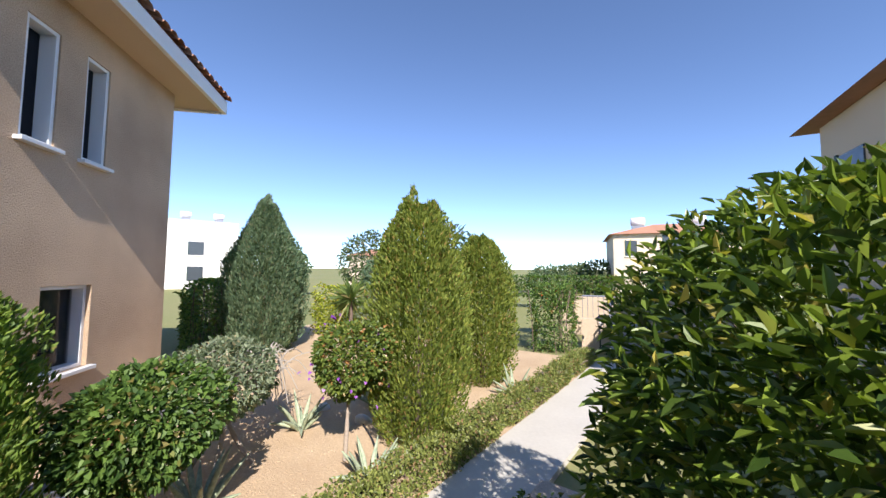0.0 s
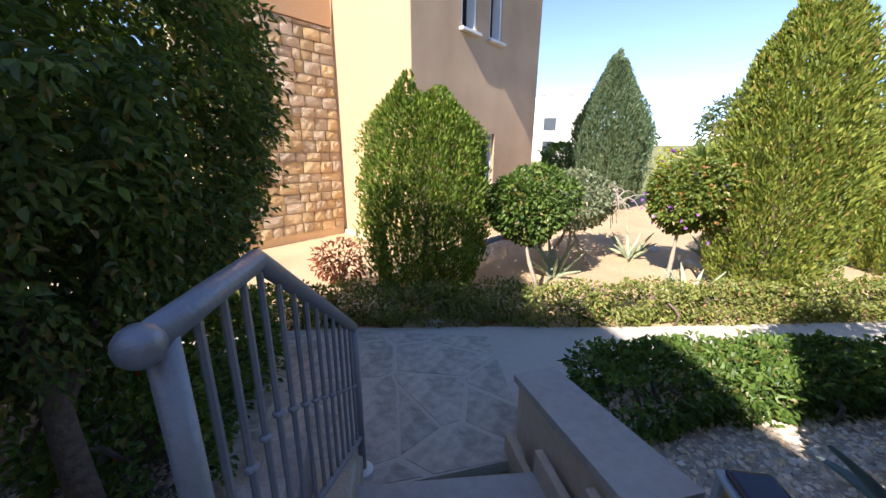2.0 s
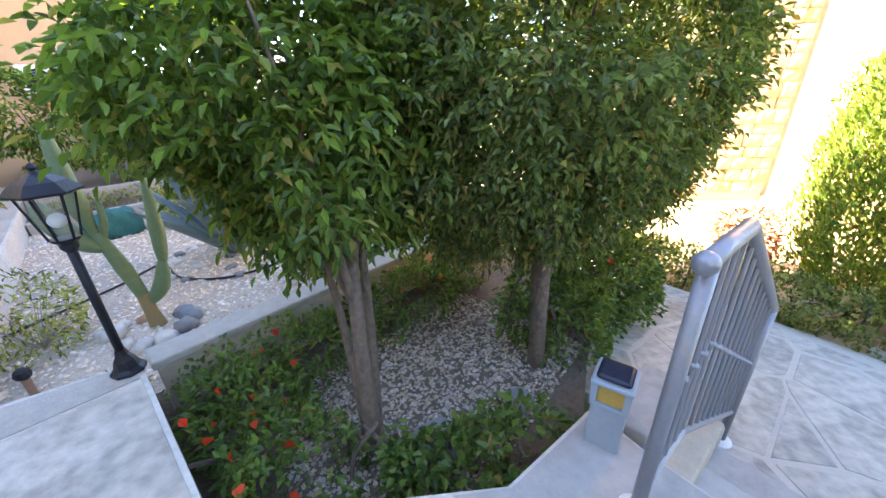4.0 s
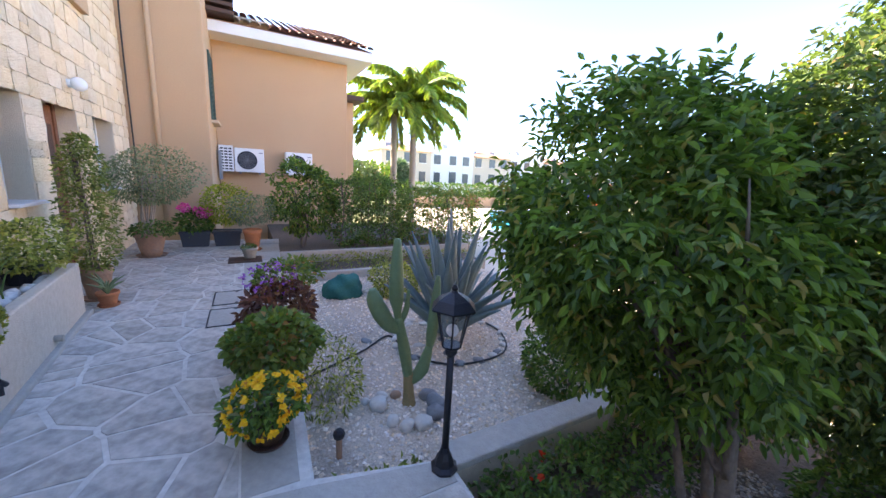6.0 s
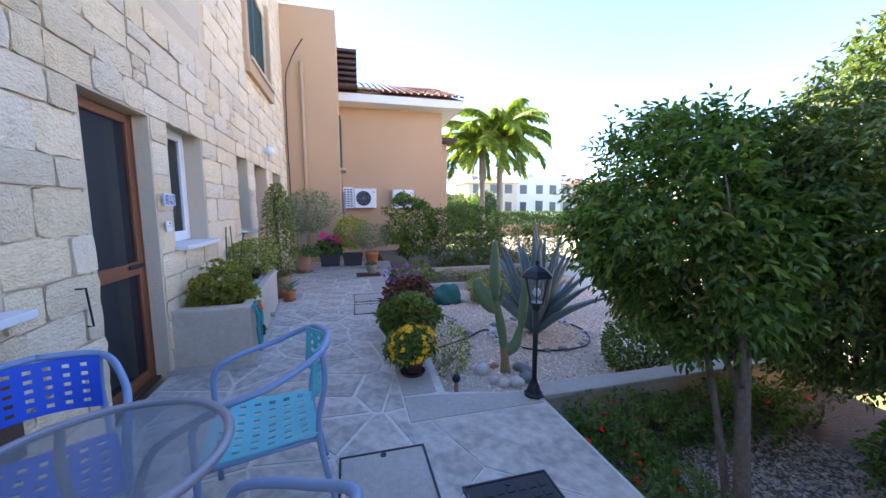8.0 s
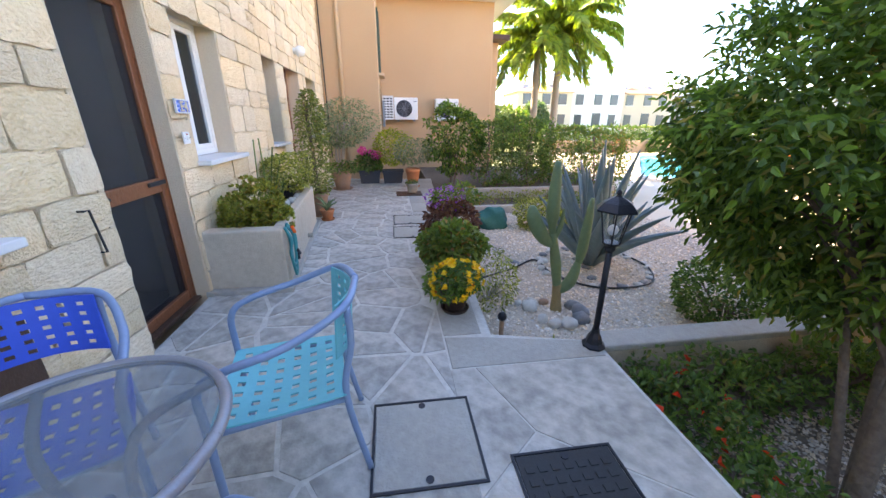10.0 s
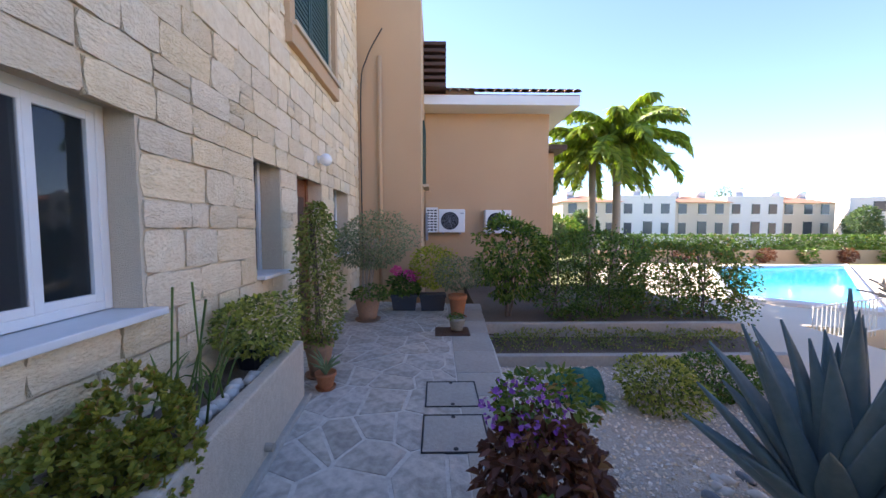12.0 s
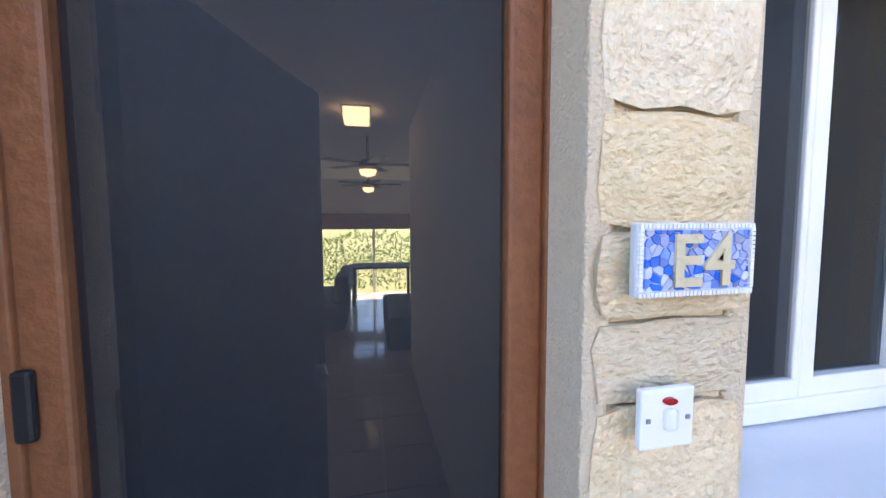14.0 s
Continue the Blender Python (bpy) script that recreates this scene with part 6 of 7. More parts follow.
tube(bm, curve_pts([(-0.6, 1.6, -0.29), (0.1, 1.95, -0.29), (0.5, 2.2, -0.29), (0.55, 1.7, -0.29), (0.9, 1.33, -0.29), (1.5, 1.35, -0.29), (1.8, 1.8, -0.29), (1.75, 2.3, -0.29)], 6), 0.011, 6)
part("pipe", bm, M["rubber"], ir)
bg = thing("net_bag", "crumpled green netting bag on the gravel", "bag", at=(0.37, 3.85, -0.31))
bm = bmesh.new()
bmesh.ops.create_icosphere(bm, subdivisions=4, radius=1)
for v in bm.verts:
    k = 1 + 0.22 * noise.noise(v.co * 1.7) + 0.10 * abs(noise.noise(v.co * 5))
    v.co = Vector((v.co.x * 0.30 * k, v.co.y * 0.22 * k, (max(-0.25, v.co.z) + 0.25) * 0.26 * k))
part("bag", bm, M["green_net"], bg, smooth=True)
for nm, lab, c, r, n_, lf, s in (("round_shrub", "round clipped shrub at the gravel edge", (1.69, 0.62, -0.31), (0.44, 0.40, 0.30), 2600, "hedge", 101), ("round_shrub", "small ball shrub with yellowish leaves", (1.12, 3.65, -0.31), (0.36, 0.34, 0.27), 1700, "varieg", 102),
                                 ("round_shrub", "dark low shrub behind the agave", (1.95, 3.9, -0.31), (0.42, 0.34, 0.24), 1700, "hedge", 103), ("spiky_shrub", "green strap-leaved shrub by the bed wall", (2.7, 0.5, -0.31), (0.36, 0.36, 0.26), 900, "grassy", 104)):
    t = thing(nm, lab, "shrub", at=c)
    crown("foliage", t, (0, 0, r[2] * 0.8), r, n_, 0.05 if nm == "round_shrub" else 0.16, 0.028, L[lf], s, -0.1, 0.7)
    bm = bmesh.new()
    for i in range(7):
        tube(bm, [(g.uniform(-0.05, 0.05), g.uniform(-0.05, 0.05), -0.02), (g.uniform(-0.8, 0.8) * r[0], g.uniform(-0.8, 0.8) * r[1], r[2])], [0.012, 0.005], 5)
    part("stem_tangle", bm, M["bark"], t)
t = thing("weedy_edge", "small weeds along the bed's front edge", "weeds")
hedge_leaves("foliage", t, -0.62, 0.0, 0.15, 0.30, -0.31, -0.18, 420, 0.05, 0.02, L["lowhedge"], 111, 0.05)
sl = thing("ground_spotlight", "small dark garden spotlight on a stake", "spotlight", at=(-0.42, 0.62, -0.31))
bm = bmesh.new()
tube(bm, [(0, 0, 0), (0, 0, 0.16)], 0.02, 8)
part("stake", bm, M["old_pot"], sl)
bm = bmesh.new()
bmesh.ops.create_uvsphere(bm, u_segments=10, v_segments=6, radius=0.04, matrix=Matrix.Translation((0, 0, 0.18)))
part("head", bm, M["black"], sl)

# ---- railing and bollard lights ----
rl = thing("stair_railing", "grey metal stair railing with twisted balusters", "railing")
A, B, C = Vector((0.935, -2.125, 0.90)), Vector((1.274, -2.17, 0.90)), Vector((2.09, -2.33, 0.30))
bm = bmesh.new()
tube(bm, [A, A.lerp(B, 0.5), B - Vector((0.03, 0, 0)), B, B + (C - B) * 0.03, B.lerp(C, 0.5), C], 0.023, 12)
part("handrail", bm, M["steel"], rl, smooth=True)
bm = bmesh.new()
bmesh.ops.create_uvsphere(bm, u_segments=14, v_segments=8, radius=0.028, matrix=Matrix.Translation(A))
part("end_cap", bm, M["steel"], rl, smooth=True)
for p0, z in ((A.lerp(B, 0.1), 0.0), (C, -0.57)):
    bm = bmesh.new()
    tube(bm, [(p0.x, p0.y, z), p0], 0.021, 12)
    po = part("post", bm, M["steel"], rl, smooth=True)
    part("foot_ring", lathe(bmesh.new(), [(0.055, 0), (0.055, 0.02), (0.035, 0.035)], 14, (p0.x, p0.y, z)), M["upvc"], po, "pale foot ring")
lowA, lowB, lowC = Vector((0.97, -2.13, 0.13)), Vector((1.274, -2.17, 0.13)), Vector((2.09, -2.33, -0.34))
bm = bmesh.new()
tube(bm, [lowA, lowB, lowC], 0.014, 6)
part("bottom_rail", bm, M["steel"], rl)
for i in range(13):
    f = (i + 1) / 14
    lo = lowA.lerp(lowB, f / 0.28) if f < 0.28 else lowB.lerp(lowC, (f - 0.28) / 0.72)
    hi = Vector((lo.x, lo.y, 0.90 if f < 0.28 else 0.90 - 0.60 * (f - 0.28) / 0.72))
    bm = bmesh.new()
    tube(bm, [lo, hi], 0.0075, 6)
    ba = part("baluster", bm, M["steel"], rl)
    m = lo.lerp(hi, 0.5)
    bm = bmesh.new()
    bmesh.ops.create_uvsphere(bm, u_segments=8, v_segments=6, radius=0.016, matrix=Matrix.Translation(m) @ Matrix.Diagonal((1, 1, 0.6, 1)))
    part("knuckle", bm, M["steel"], ba)


def bollard(x, y, z, turn, h, label):
    b = thing("bollard_light", label, "bollard light", "bollard lights", (x, y, z), turn)
    boxpart("post", (-0.06, 0.06, -0.06, 0.06, 0, h * 0.58), M["bollard"], b, bevel=0.006)
    boxpart("collar", (-0.066, 0.066, -0.066, 0.066, h * 0.58, h * 0.63), M["bollard"], b, bevel=0.006)
    for sx in (-0.055, 0.055):
        for sy in (-0.055, 0.055):
            boxpart("corner_bar", (sx - 0.012, sx + 0.012, sy - 0.012, sy + 0.012, h * 0.63, h * 0.88), M["bollard"], b, bevel=0.003)
    boxpart("lens", (-0.052, 0.052, -0.052, 0.052, h * 0.63, h * 0.88), M["amber"], b, "yellow plastic lens", bevel=0.003)
    boxpart("lid", (-0.072, 0.072, -0.072, 0.072, h * 0.88, h * 0.94), M["bollard"], b, bevel=0.008)
    boxpart("solar_panel", (-0.058, 0.058, -0.058, 0.058, h * 0.94, h), M["solar"], b, "dark solar panel", bevel=0.012)
    return b


bollard(1.19, -1.95, 0.0, 8, 0.33, "grey solar bollard light with yellow lens on the landing")
bollard(0.97, -3.31, 0.0, -22, 0.33, "grey solar bollard light beside the white gravel")


# ---- chairs and glass table ----
def patio_chair(at, turn, seat_mat, label):
    c = thing("patio_chair", label, "chair", "chairs round the glass table", at, turn)   # faces local -y
    for s in (-1, 1):
        bm = bmesh.new()
        tube(bm, curve_pts([(s * 0.25, -0.24, 0.0), (s * 0.25, -0.24, 0.40), (s * 0.255, -0.235, 0.58), (s * 0.265, -0.15, 0.645), (s * 0.265, 0.05, 0.70), (s * 0.20, 0.24, 0.78), (s * 0.0, 0.30, 0.80)], 6), 0.0145, 9)
        part("arm_tube", bm, M["chair_metal"], c, smooth=True)
        bm = bmesh.new()
        tube(bm, curve_pts([(s * 0.21, 0.29, 0.0), (s * 0.20, 0.22, 0.40), (s * 0.185, 0.255, 0.62), (s * 0.19, 0.25, 0.775)], 5), 0.0135, 9)
        part("leg", bm, M["chair_metal"], c, smooth=True)
        bm = bmesh.new()
        tube(bm, [(s * 0.25, -0.24, 0.39), (s * 0.22, 0.0, 0.385), (s * 0.20, 0.21, 0.38)], 0.011, 8)
        part("seat_rail", bm, M["chair_metal"], c, smooth=True)
    bm = bmesh.new()
    tube(bm, [(-0.25, -0.23, 0.39), (0.25, -0.23, 0.39)], 0.011, 8)
    part("front_rail", bm, M["chair_metal"], c)

    def holed(nx, ny, shape):
        """A thin sheet with rows of round-cornered holes."""
        bm = bmesh.new()
        us, vs_ = [0.0], [0.0]
        for i in range(nx):
            us += [(i + 0.28 + 0.35) / (nx + 0.7), (i + 0.72 + 0.35) / (nx + 0.7)]
        for j in range(ny):
            vs_ += [(j + 0.28 + 0.35) / (ny + 0.7), (j + 0.72 + 0.35) / (ny + 0.7)]
        us.append(1.0)
        vs_.append(1.0)
        grid = [[bm.verts.new(shape(u, v)) for u in us] for v in vs_]
        for j in range(len(vs_) - 1):
            for i in range(len(us) - 1):
                if not (i % 2 == 1 and j % 2 == 1):
                    bm.faces.new((grid[j][i], grid[j][i + 1], grid[j + 1][i + 1], grid[j + 1][i]))
        bmesh.ops.recalc_face_normals(bm, faces=bm.faces)
        bmesh.ops.solidify(bm, geom=bm.faces[:], thickness=0.007)
        return bm

    part("seat", holed(7, 6, lambda u, v: ((u - 0.5) * (0.48 - 0.10 * max(0, v - 0.5)), -0.24 + v * 0.46, 0.405 - 0.035 * math.sin(math.pi * v) * (1 - abs(2 * u - 1) ** 2) + 0.012 * v)), seat_mat, c)
    part("backrest", holed(6, 5, lambda u, v: ((u - 0.5) * 0.38, 0.285 - 0.07 * (2 * u - 1) ** 2 - 0.015 * (1 - v), 0.56 + v * 0.225)), seat_mat, c)
    return c


patio_chair((-1.74, -0.58, 0), -80, M["teal_seat"], "turquoise perforated plastic chair with blue tube frame")
patio_chair((-2.47, -0.80, 0), 28, M["blue_seat"], "bright blue perforated plastic chair by the wall")
patio_chair((-1.64, -1.62, 0), -125, M["pink_seat"], "faded pink plastic chair with rusty tube frame")
tb = thing("glass_table", "round rippled glass patio table with metal rim", "table", at=(-2.06, -1.17, 0))
part("glass_top", lathe(bmesh.new(), [(0.325, 0.690), (0.33, 0.694), (0.325, 0.698)], 48), M["table_glass"], tb)
bm = bmesh.new()
tube(bm, [(0.335 * math.cos(a), 0.335 * math.sin(a), 0.69) for a in np.linspace(0, 2 * math.pi, 49)], 0.016, 8, False)
part("rim", bm, M["steel"], tb, smooth=True)
for k in range(4):
    a = math.pi / 4 + k * math.pi / 2
    bm = bmesh.new()
    tube(bm, curve_pts([(0.30 * math.cos(a), 0.30 * math.sin(a), 0.0), (0.10 * math.cos(a), 0.10 * math.sin(a), 0.32), (0.14 * math.cos(a + 0.3), 0.14 * math.sin(a + 0.3), 0.60), (0.325 * math.cos(a), 0.325 * math.sin(a), 0.672)], 6), 0.014, 8)
    part("leg", bm, M["steel"], tb, smooth=True)


# ---- palms, bare tree and the poolside ----
def palm(at, h, n, seed, reach):
    p = thing("palm_tree", "feathery palm with yellow-green arching fronds", "palm tree", "pool palms", at)
    g = random.Random(seed)
    bm = bmesh.new()
    tube(bm, [(0, 0, -0.2), (0.05, 0, h * 0.5), (0, 0, h)], [0.20, 0.15, 0.13], 10)
    part("trunk", bm, M["bark_pale"], p, smooth=True)
    for i in range(n):
        a, el = i * 2.4, 1.45 - 1.6 * (i / n)
        d = Vector((math.cos(a), math.sin(a), 0))
        pts, pos, e = [], Vector((0, 0, h)), el
        for j in range(11):
            pts.append(pos.copy())
            pos += (d * math.cos(e) + Vector((0, 0, 1)) * math.sin(e)) * reach / 10
            e -= 0.17 - 0.03 * (i / n)
        bm = bmesh.new()
        tube(bm, pts, [0.028 - 0.0024 * j for j in range(11)], 4)
        fr = part("frond", bm, L["palm"], p)
        ps, ws = [], []
        s = d.cross(Vector((0, 0, 1)))
        for j in range(2, 11):
            for q in range(18):
                b = pts[j - 1].lerp(pts[j], q / 18)
                for sg in (-1, 1):
                    ps.append(tuple(b))
                    ws.append(tuple(s * sg + d * 0.8 + Vector((0, 0, -0.55 + g.uniform(-0.45, 0.35)))))
        leaves("leaf_fan", np.array(ps), np.array(ws), reach * 0.16, 0.011, L["palm"], fr, bend=0.45)
    return p


palm((5.8, 14.0, -1.1), 5.85, 30, 1, 2.6)
palm((5.1, 14.6, -1.1), 5.5, 26, 2, 2.5)


def bare_tree(name, label, at, seed, levels=5, start=0.75):
    t = thing(name, label, "tree", at=at)
    g = random.Random(seed)

    def grow(bm, p, d, ln, r, lev):
        q = p + d * ln
        tube(bm, curve_pts([p, p.lerp(q, 0.5) + Vector((g.uniform(-1, 1), g.uniform(-1, 1), g.uniform(-0.2, 0.5))) * ln * 0.12, q], 3), [r, r * 0.97, r * 0.93, r * 0.9, r * 0.86, r * 0.83, r * 0.8], 6)
        if lev:
            for _ in range(3 if lev > 2 else 2):
                nd = (d + Vector((g.uniform(-1, 1), g.uniform(-1, 1), g.uniform(-0.15, 0.6))) * 0.85).normalized()
                grow(bm, q, nd, ln * g.uniform(0.62, 0.85), r * 0.72, lev - 1)

    for k in range(4):
        a = k * 1.6 + 0.3
        bm = bmesh.new()
        grow(bm, Vector((0, 0, 0)), Vector((math.cos(a) * 0.9, math.sin(a) * 0.9, 1.15)).normalized(), start, 0.065, levels - 1)
        part("limb", bm, M["twig"], t, smooth=True)
    return t


bare_tree("frangipani", "bare grey frangipani tree with stubby branches", (6.2, 4.0, -0.55), 6, 5, 0.72)
t = limb_tree("walk_shrub", "leafy dark shrub near the walkway", (2.9, -0.9, -0.45), [(0, 0, 0.04, 1.0)], (0.2, 0, 1.5), (0.55, 0.5, 0.75), 2500, 0.09, 0.03, L["tree"], 66, category="bush")

# fence, umbrella and wall by the pool
fn = thing("pool_fence", "white metal fence beside the pool", "fence")
for i in range(16):
    x, y = 7.0 + i * 0.17, 7.6 + i * 0.06
    bm = bmesh.new()
    tube(bm, [(x, y, -1.1), (x, y, -0.15)], 0.014, 5)
    part("bar", bm, M["white"], fn)
for z in (-0.95, -0.18):
    bm = bmesh.new()
    tube(bm, [(6.95, 7.58, z), (9.75, 8.57, z)], 0.02, 6)
    part("rail", bm, M["white"], fn)
for x, y, mt in ((16.4, 12.3, "orange"), (20.5, 14.6, "orange"), (19.2, 15.4, "blue_seat")):
    um = thing("closed_umbrella", "closed sun umbrella by the pool", "umbrella", "pool umbrellas", (x, y, -1.02))
    part("canopy", lathe(bmesh.new(), [(0.30, 0.8), (0.26, 1.2), (0.14, 2.2), (0.03, 2.7)], 10), M[mt], um)
    bm = bmesh.new()
    tube(bm, [(0, 0, 0), (0, 0, 2.75)], 0.03, 8)
    part("pole", bm, M["steel"], um)
lw = tagged(new("low_wall"), "low cream wall beyond the walkway", "low wall", kind="structure")
boxpart("wall", (7.4, 7.7, 2.0, 5.3, -1.2, 0.1), M["render_cream"], lw)
boxpart("wall", (7.3, 8.2, 5.4, 6.2, -1.2, 0.25), M["render_cream"], lw)
pw = tagged(new("pool_wall"), "tan retaining wall behind the pool", "wall", kind="structure")
boxpart("wall", (11.0, 44.0, 26.5, 26.8, -1.2, -0.15), M["render_tan"], pw)
hedge("pool_hedge", "long clipped green hedge behind the pool", 11.0, 44.0, 26.9, 27.9, -0.6, 0.85, 9000, 0.26, 0.13, L["hedge"], 131, 0.05)
for i in range(9):
    t = thing("flower_bush", "reddish flowering bush by the pool wall", "bush", "pool flower bushes", (14 + i * 3.1, 26.1, -1.02))
    crown("foliage", t, (0, 0, 0.5), (0.6, 0.4, 0.5), 220, 0.2, 0.12, L["red_leaf" if i % 2 else "tree"], 140 + i)


# ---- houses in the distance ----
def far_house(name, label, at, turn, w, d, h, wall, roof, windows, tanks=0, balcony=False):
    t = thing(name, label, "house", "houses in the distance", at, turn)    # front faces local -y
    boxpart("wall", (-w / 2, w / 2, 0, d, -2.5, h), M[wall], t, bevel=0.03)
    if roof == "hip":
        bm = bmesh.new()
        o = 0.4
        lo = [bm.verts.new(p) for p in ((-w / 2 - o, -o, h), (w / 2 + o, -o, h), (w / 2 + o, d + o, h), (-w / 2 - o, d + o, h))]
        r0, r1 = bm.verts.new((-w / 2 + d / 2, d / 2, h + d * 0.16)), bm.verts.new((w / 2 - d / 2, d / 2, h + d * 0.16))
        for f in ((lo[0], lo[1], r1, r0), (lo[1], lo[2], r1), (lo[2], lo[3], r0, r1), (lo[3], lo[0], r0), tuple(lo[::-1])):
            bm.faces.new(f)
        part("roof", bm, M["far_roof"], t)
    else:
        boxpart("parapet", (-w / 2 - 0.05, w / 2 + 0.05, -0.05, d + 0.05, h, h + 0.35), M[wall], t, bevel=0.03)
    for (x, z, ww, hh) in windows:
        wi = boxpart("window", (x - ww / 2, x + ww / 2, -0.03, 0.05, z, z + hh), M["far_glass"], t, "dark shuttered window", bevel=0)
        boxpart("frame", (x - ww / 2 - 0.08, x - ww / 2, -0.05, 0.04, z - 0.05, z + hh + 0.05), M["green"], wi, bevel=0)
        boxpart("sill", (x - ww / 2 - 0.1, x + ww / 2 + 0.1, -0.12, 0.04, z - 0.1, z), M["far_white"], wi, bevel=0)
    for k in range(tanks):
        tk = bmesh.new()
        x = -w / 2 + (k + 0.5) * w / tanks
        tube(tk, [(x - 0.6, d * 0.4, h + 1.5), (x + 0.6, d * 0.4, h + 1.5)], 0.42, 12)
        part("water_tank", tk, M["tank"], t, "white rooftop water tank", True)
        boxpart("tank_stand", (x - 0.5, x + 0.5, d * 0.35, d * 0.45, h, h + 1.1), M["steel"], t)
    if balcony:
        b = boxpart("balcony", (-w * 0.15, w * 0.15, -1.0, 0, 2.7, 2.85), M[wall], t)
        for i in range(9):
            boxpart("rail_bar", (-w * 0.15 + i * w * 0.0375 - 0.02, -w * 0.15 + i * w * 0.0375 + 0.02, -1.0, -0.96, 2.85, 3.7), M["steel"], b, bevel=0)
    return t


WN = [(-2.6, 0.6, 1.0, 1.6), (0.2, 0.6, 1.2, 1.8), (2.6, 0.6, 1.0, 1.6), (-2.6, 3.5, 1.1, 1.4), (0.2, 3.5, 1.1, 1.4), (2.6, 3.5, 1.1, 1.4)]
for i in range(5):
    hip = i % 2 == 0
    far_house("row_house", "pale two-storey terrace house across the pool", (20.5 + i * 8.0, 50.0 + 0.3 * i, 0.0), -2, 8.0, 8.0, 5.1 if hip else 5.7, "far_white" if not hip else "far_cream", "hip" if hip else "flat", WN, 2 if hip else 1)
for i, (x, y) in enumerate(((62, 47), (70, 40), (78, 62), (60, 70), (90, 52))):
    far_house("row_house", "pale house with tiled roof further down the road", (x, y, 0.3), -35 - 8 * i, 11, 8, 5.2, "far_cream" if i % 2 else "far_white", "hip" if i % 3 else "flat", WN, 1)
far_house("villa", "cream villa with arched porch beyond the pool terrace", (56, 30, 0.0), -60, 11, 8, 6.2, "far_cream", "hip", WN, 0, True)
far_house("white_building", "white flat-roofed apartment block with water tanks", (50.0, -26.5, -1.0), 244, 15, 10, 8.6, "far_white", "flat", [(-4.5, 4.6, 1.6, 1.7), (-1, 4.6, 1.6, 1.7), (3, 4.6, 1.6, 1.7), (-4.5, 1.4, 1.6, 1.8), (-1, 1.4, 1.6, 1.8), (3, 1.4, 1.6, 1.8)], 4)
far_house("far_villa", "small tan house with a tiled roof behind trees", (30.0, -42.0, -0.6), 217, 8, 7, 4.4, "far_cream", "hip", [(-1.5, 1.6, 1.2, 1.4), (1.8, 1.6, 1.2, 1.4)])
far_house("cream_house", "cream two-storey house with red roof and balcony", (-3.2, -40.0, 0.2), 186, 10, 8, 5.0, "far_cream", "hip", [(-0.2, 2.9, 1.5, 1.9), (3.3, 3.0, 0.8, 1.4), (-3.5, 3.0, 0.9, 1.4)], 2, True)
far_house("side_house", "cream house with green shutter and tiled eaves", (-3.0, -10.6, -0.5), 90, 6.8, 8, 5.5, "render_cream", "hip", [(-2.2, 3.3, 0.9, 1.3), (1.5, 3.3, 0.9, 1.3)])


def far_tree(at, r, n, leaf, seed, label="grey-green tree in the distance"):
    t = thing("far_tree", label, "tree", "distant trees", at)
    bm = bmesh.new()
    tube(bm, [(0, 0, -0.5), (0.1, 0, r[2] * 0.9)], [0.25, 0.12], 7)
    part("trunk", bm, M["bark"], t)
    crown("crown", t, (0, 0, r[2] * 1.05), r, n, 0.42, 0.2, L[leaf], seed, 0.2, 0.5, 16)
    return t


for i, (x, y, r, lf) in enumerate(((15.0, -30.0, (3.2, 3.0, 2.9), "far"), (20.0, -30.0, (2.4, 2.4, 1.8), "juniper"), (25.5, -34.0, (3.2, 3.2, 3.4), "far"), (30.0, -27.0, (2.0, 2.0, 2.4), "juniper"),
                                   (3.5, -45.0, (4, 4, 1.8), "far"), (7.5, -46.0, (4, 4, 1.6), "juniper"), (-4.0, -26.0, (2.6, 2.4, 2.2), "far"), (6.5, 30.0, (2.5, 2.5, 1.6), "far"), (9.5, 33.0, (2.5, 2.5, 1.5), "tree"),
                                   (13.5, 36.0, (1.2, 1.2, 2.0), "juniper"), (56.0, 47.0, (1.5, 1.5, 2.4), "juniper"), (49.0, 62.0, (2, 2, 4), "juniper"), (68.0, 32.0, (5, 4, 2.5), "far"), (40.0, 20.0, (3, 3, 2), "far"))):
    far_tree((x, y, -0.8), r, 2200, lf, 160 + i)
hedge("far_hedge", "dark clipped boundary hedge behind the garden", 10.6, 17.2, -10.9, -10.0, -0.7, 1.25, 6000, 0.13, 0.07, L["hedge"], 181, 0.06, -33)
hedge("lime_hedge", "bright yellow-green clipped hedge with red flowers", 9.2, 11.2, -13.3, -12.3, -0.6, 1.05, 3500, 0.10, 0.06, L["lime"], 182, 0.06, -10, (10, "red"))
hedge("far_hedge", "long dark hedge on the upper terrace", -6.0, 9.0, -27.0, -26.0, 0.2, 1.35, 6000, 0.2, 0.1, L["hedge"], 183, 0.04)
hedge("red_hedge", "green hedge with red blooms by the garden steps", 2.5, 3.6, -14.6, -13.4, -0.6, 1.2, 3000, 0.09, 0.05, L["hedge"], 184, 0.08, 0, (14, "red"))
hedge("grey_shrub", "silvery leafy shrub beside the lime hedge", 7.3, 8.6, -12.8, -11.8, -0.6, 1.0, 2600, 0.11, 0.04, L["grey"], 185, 0.1)
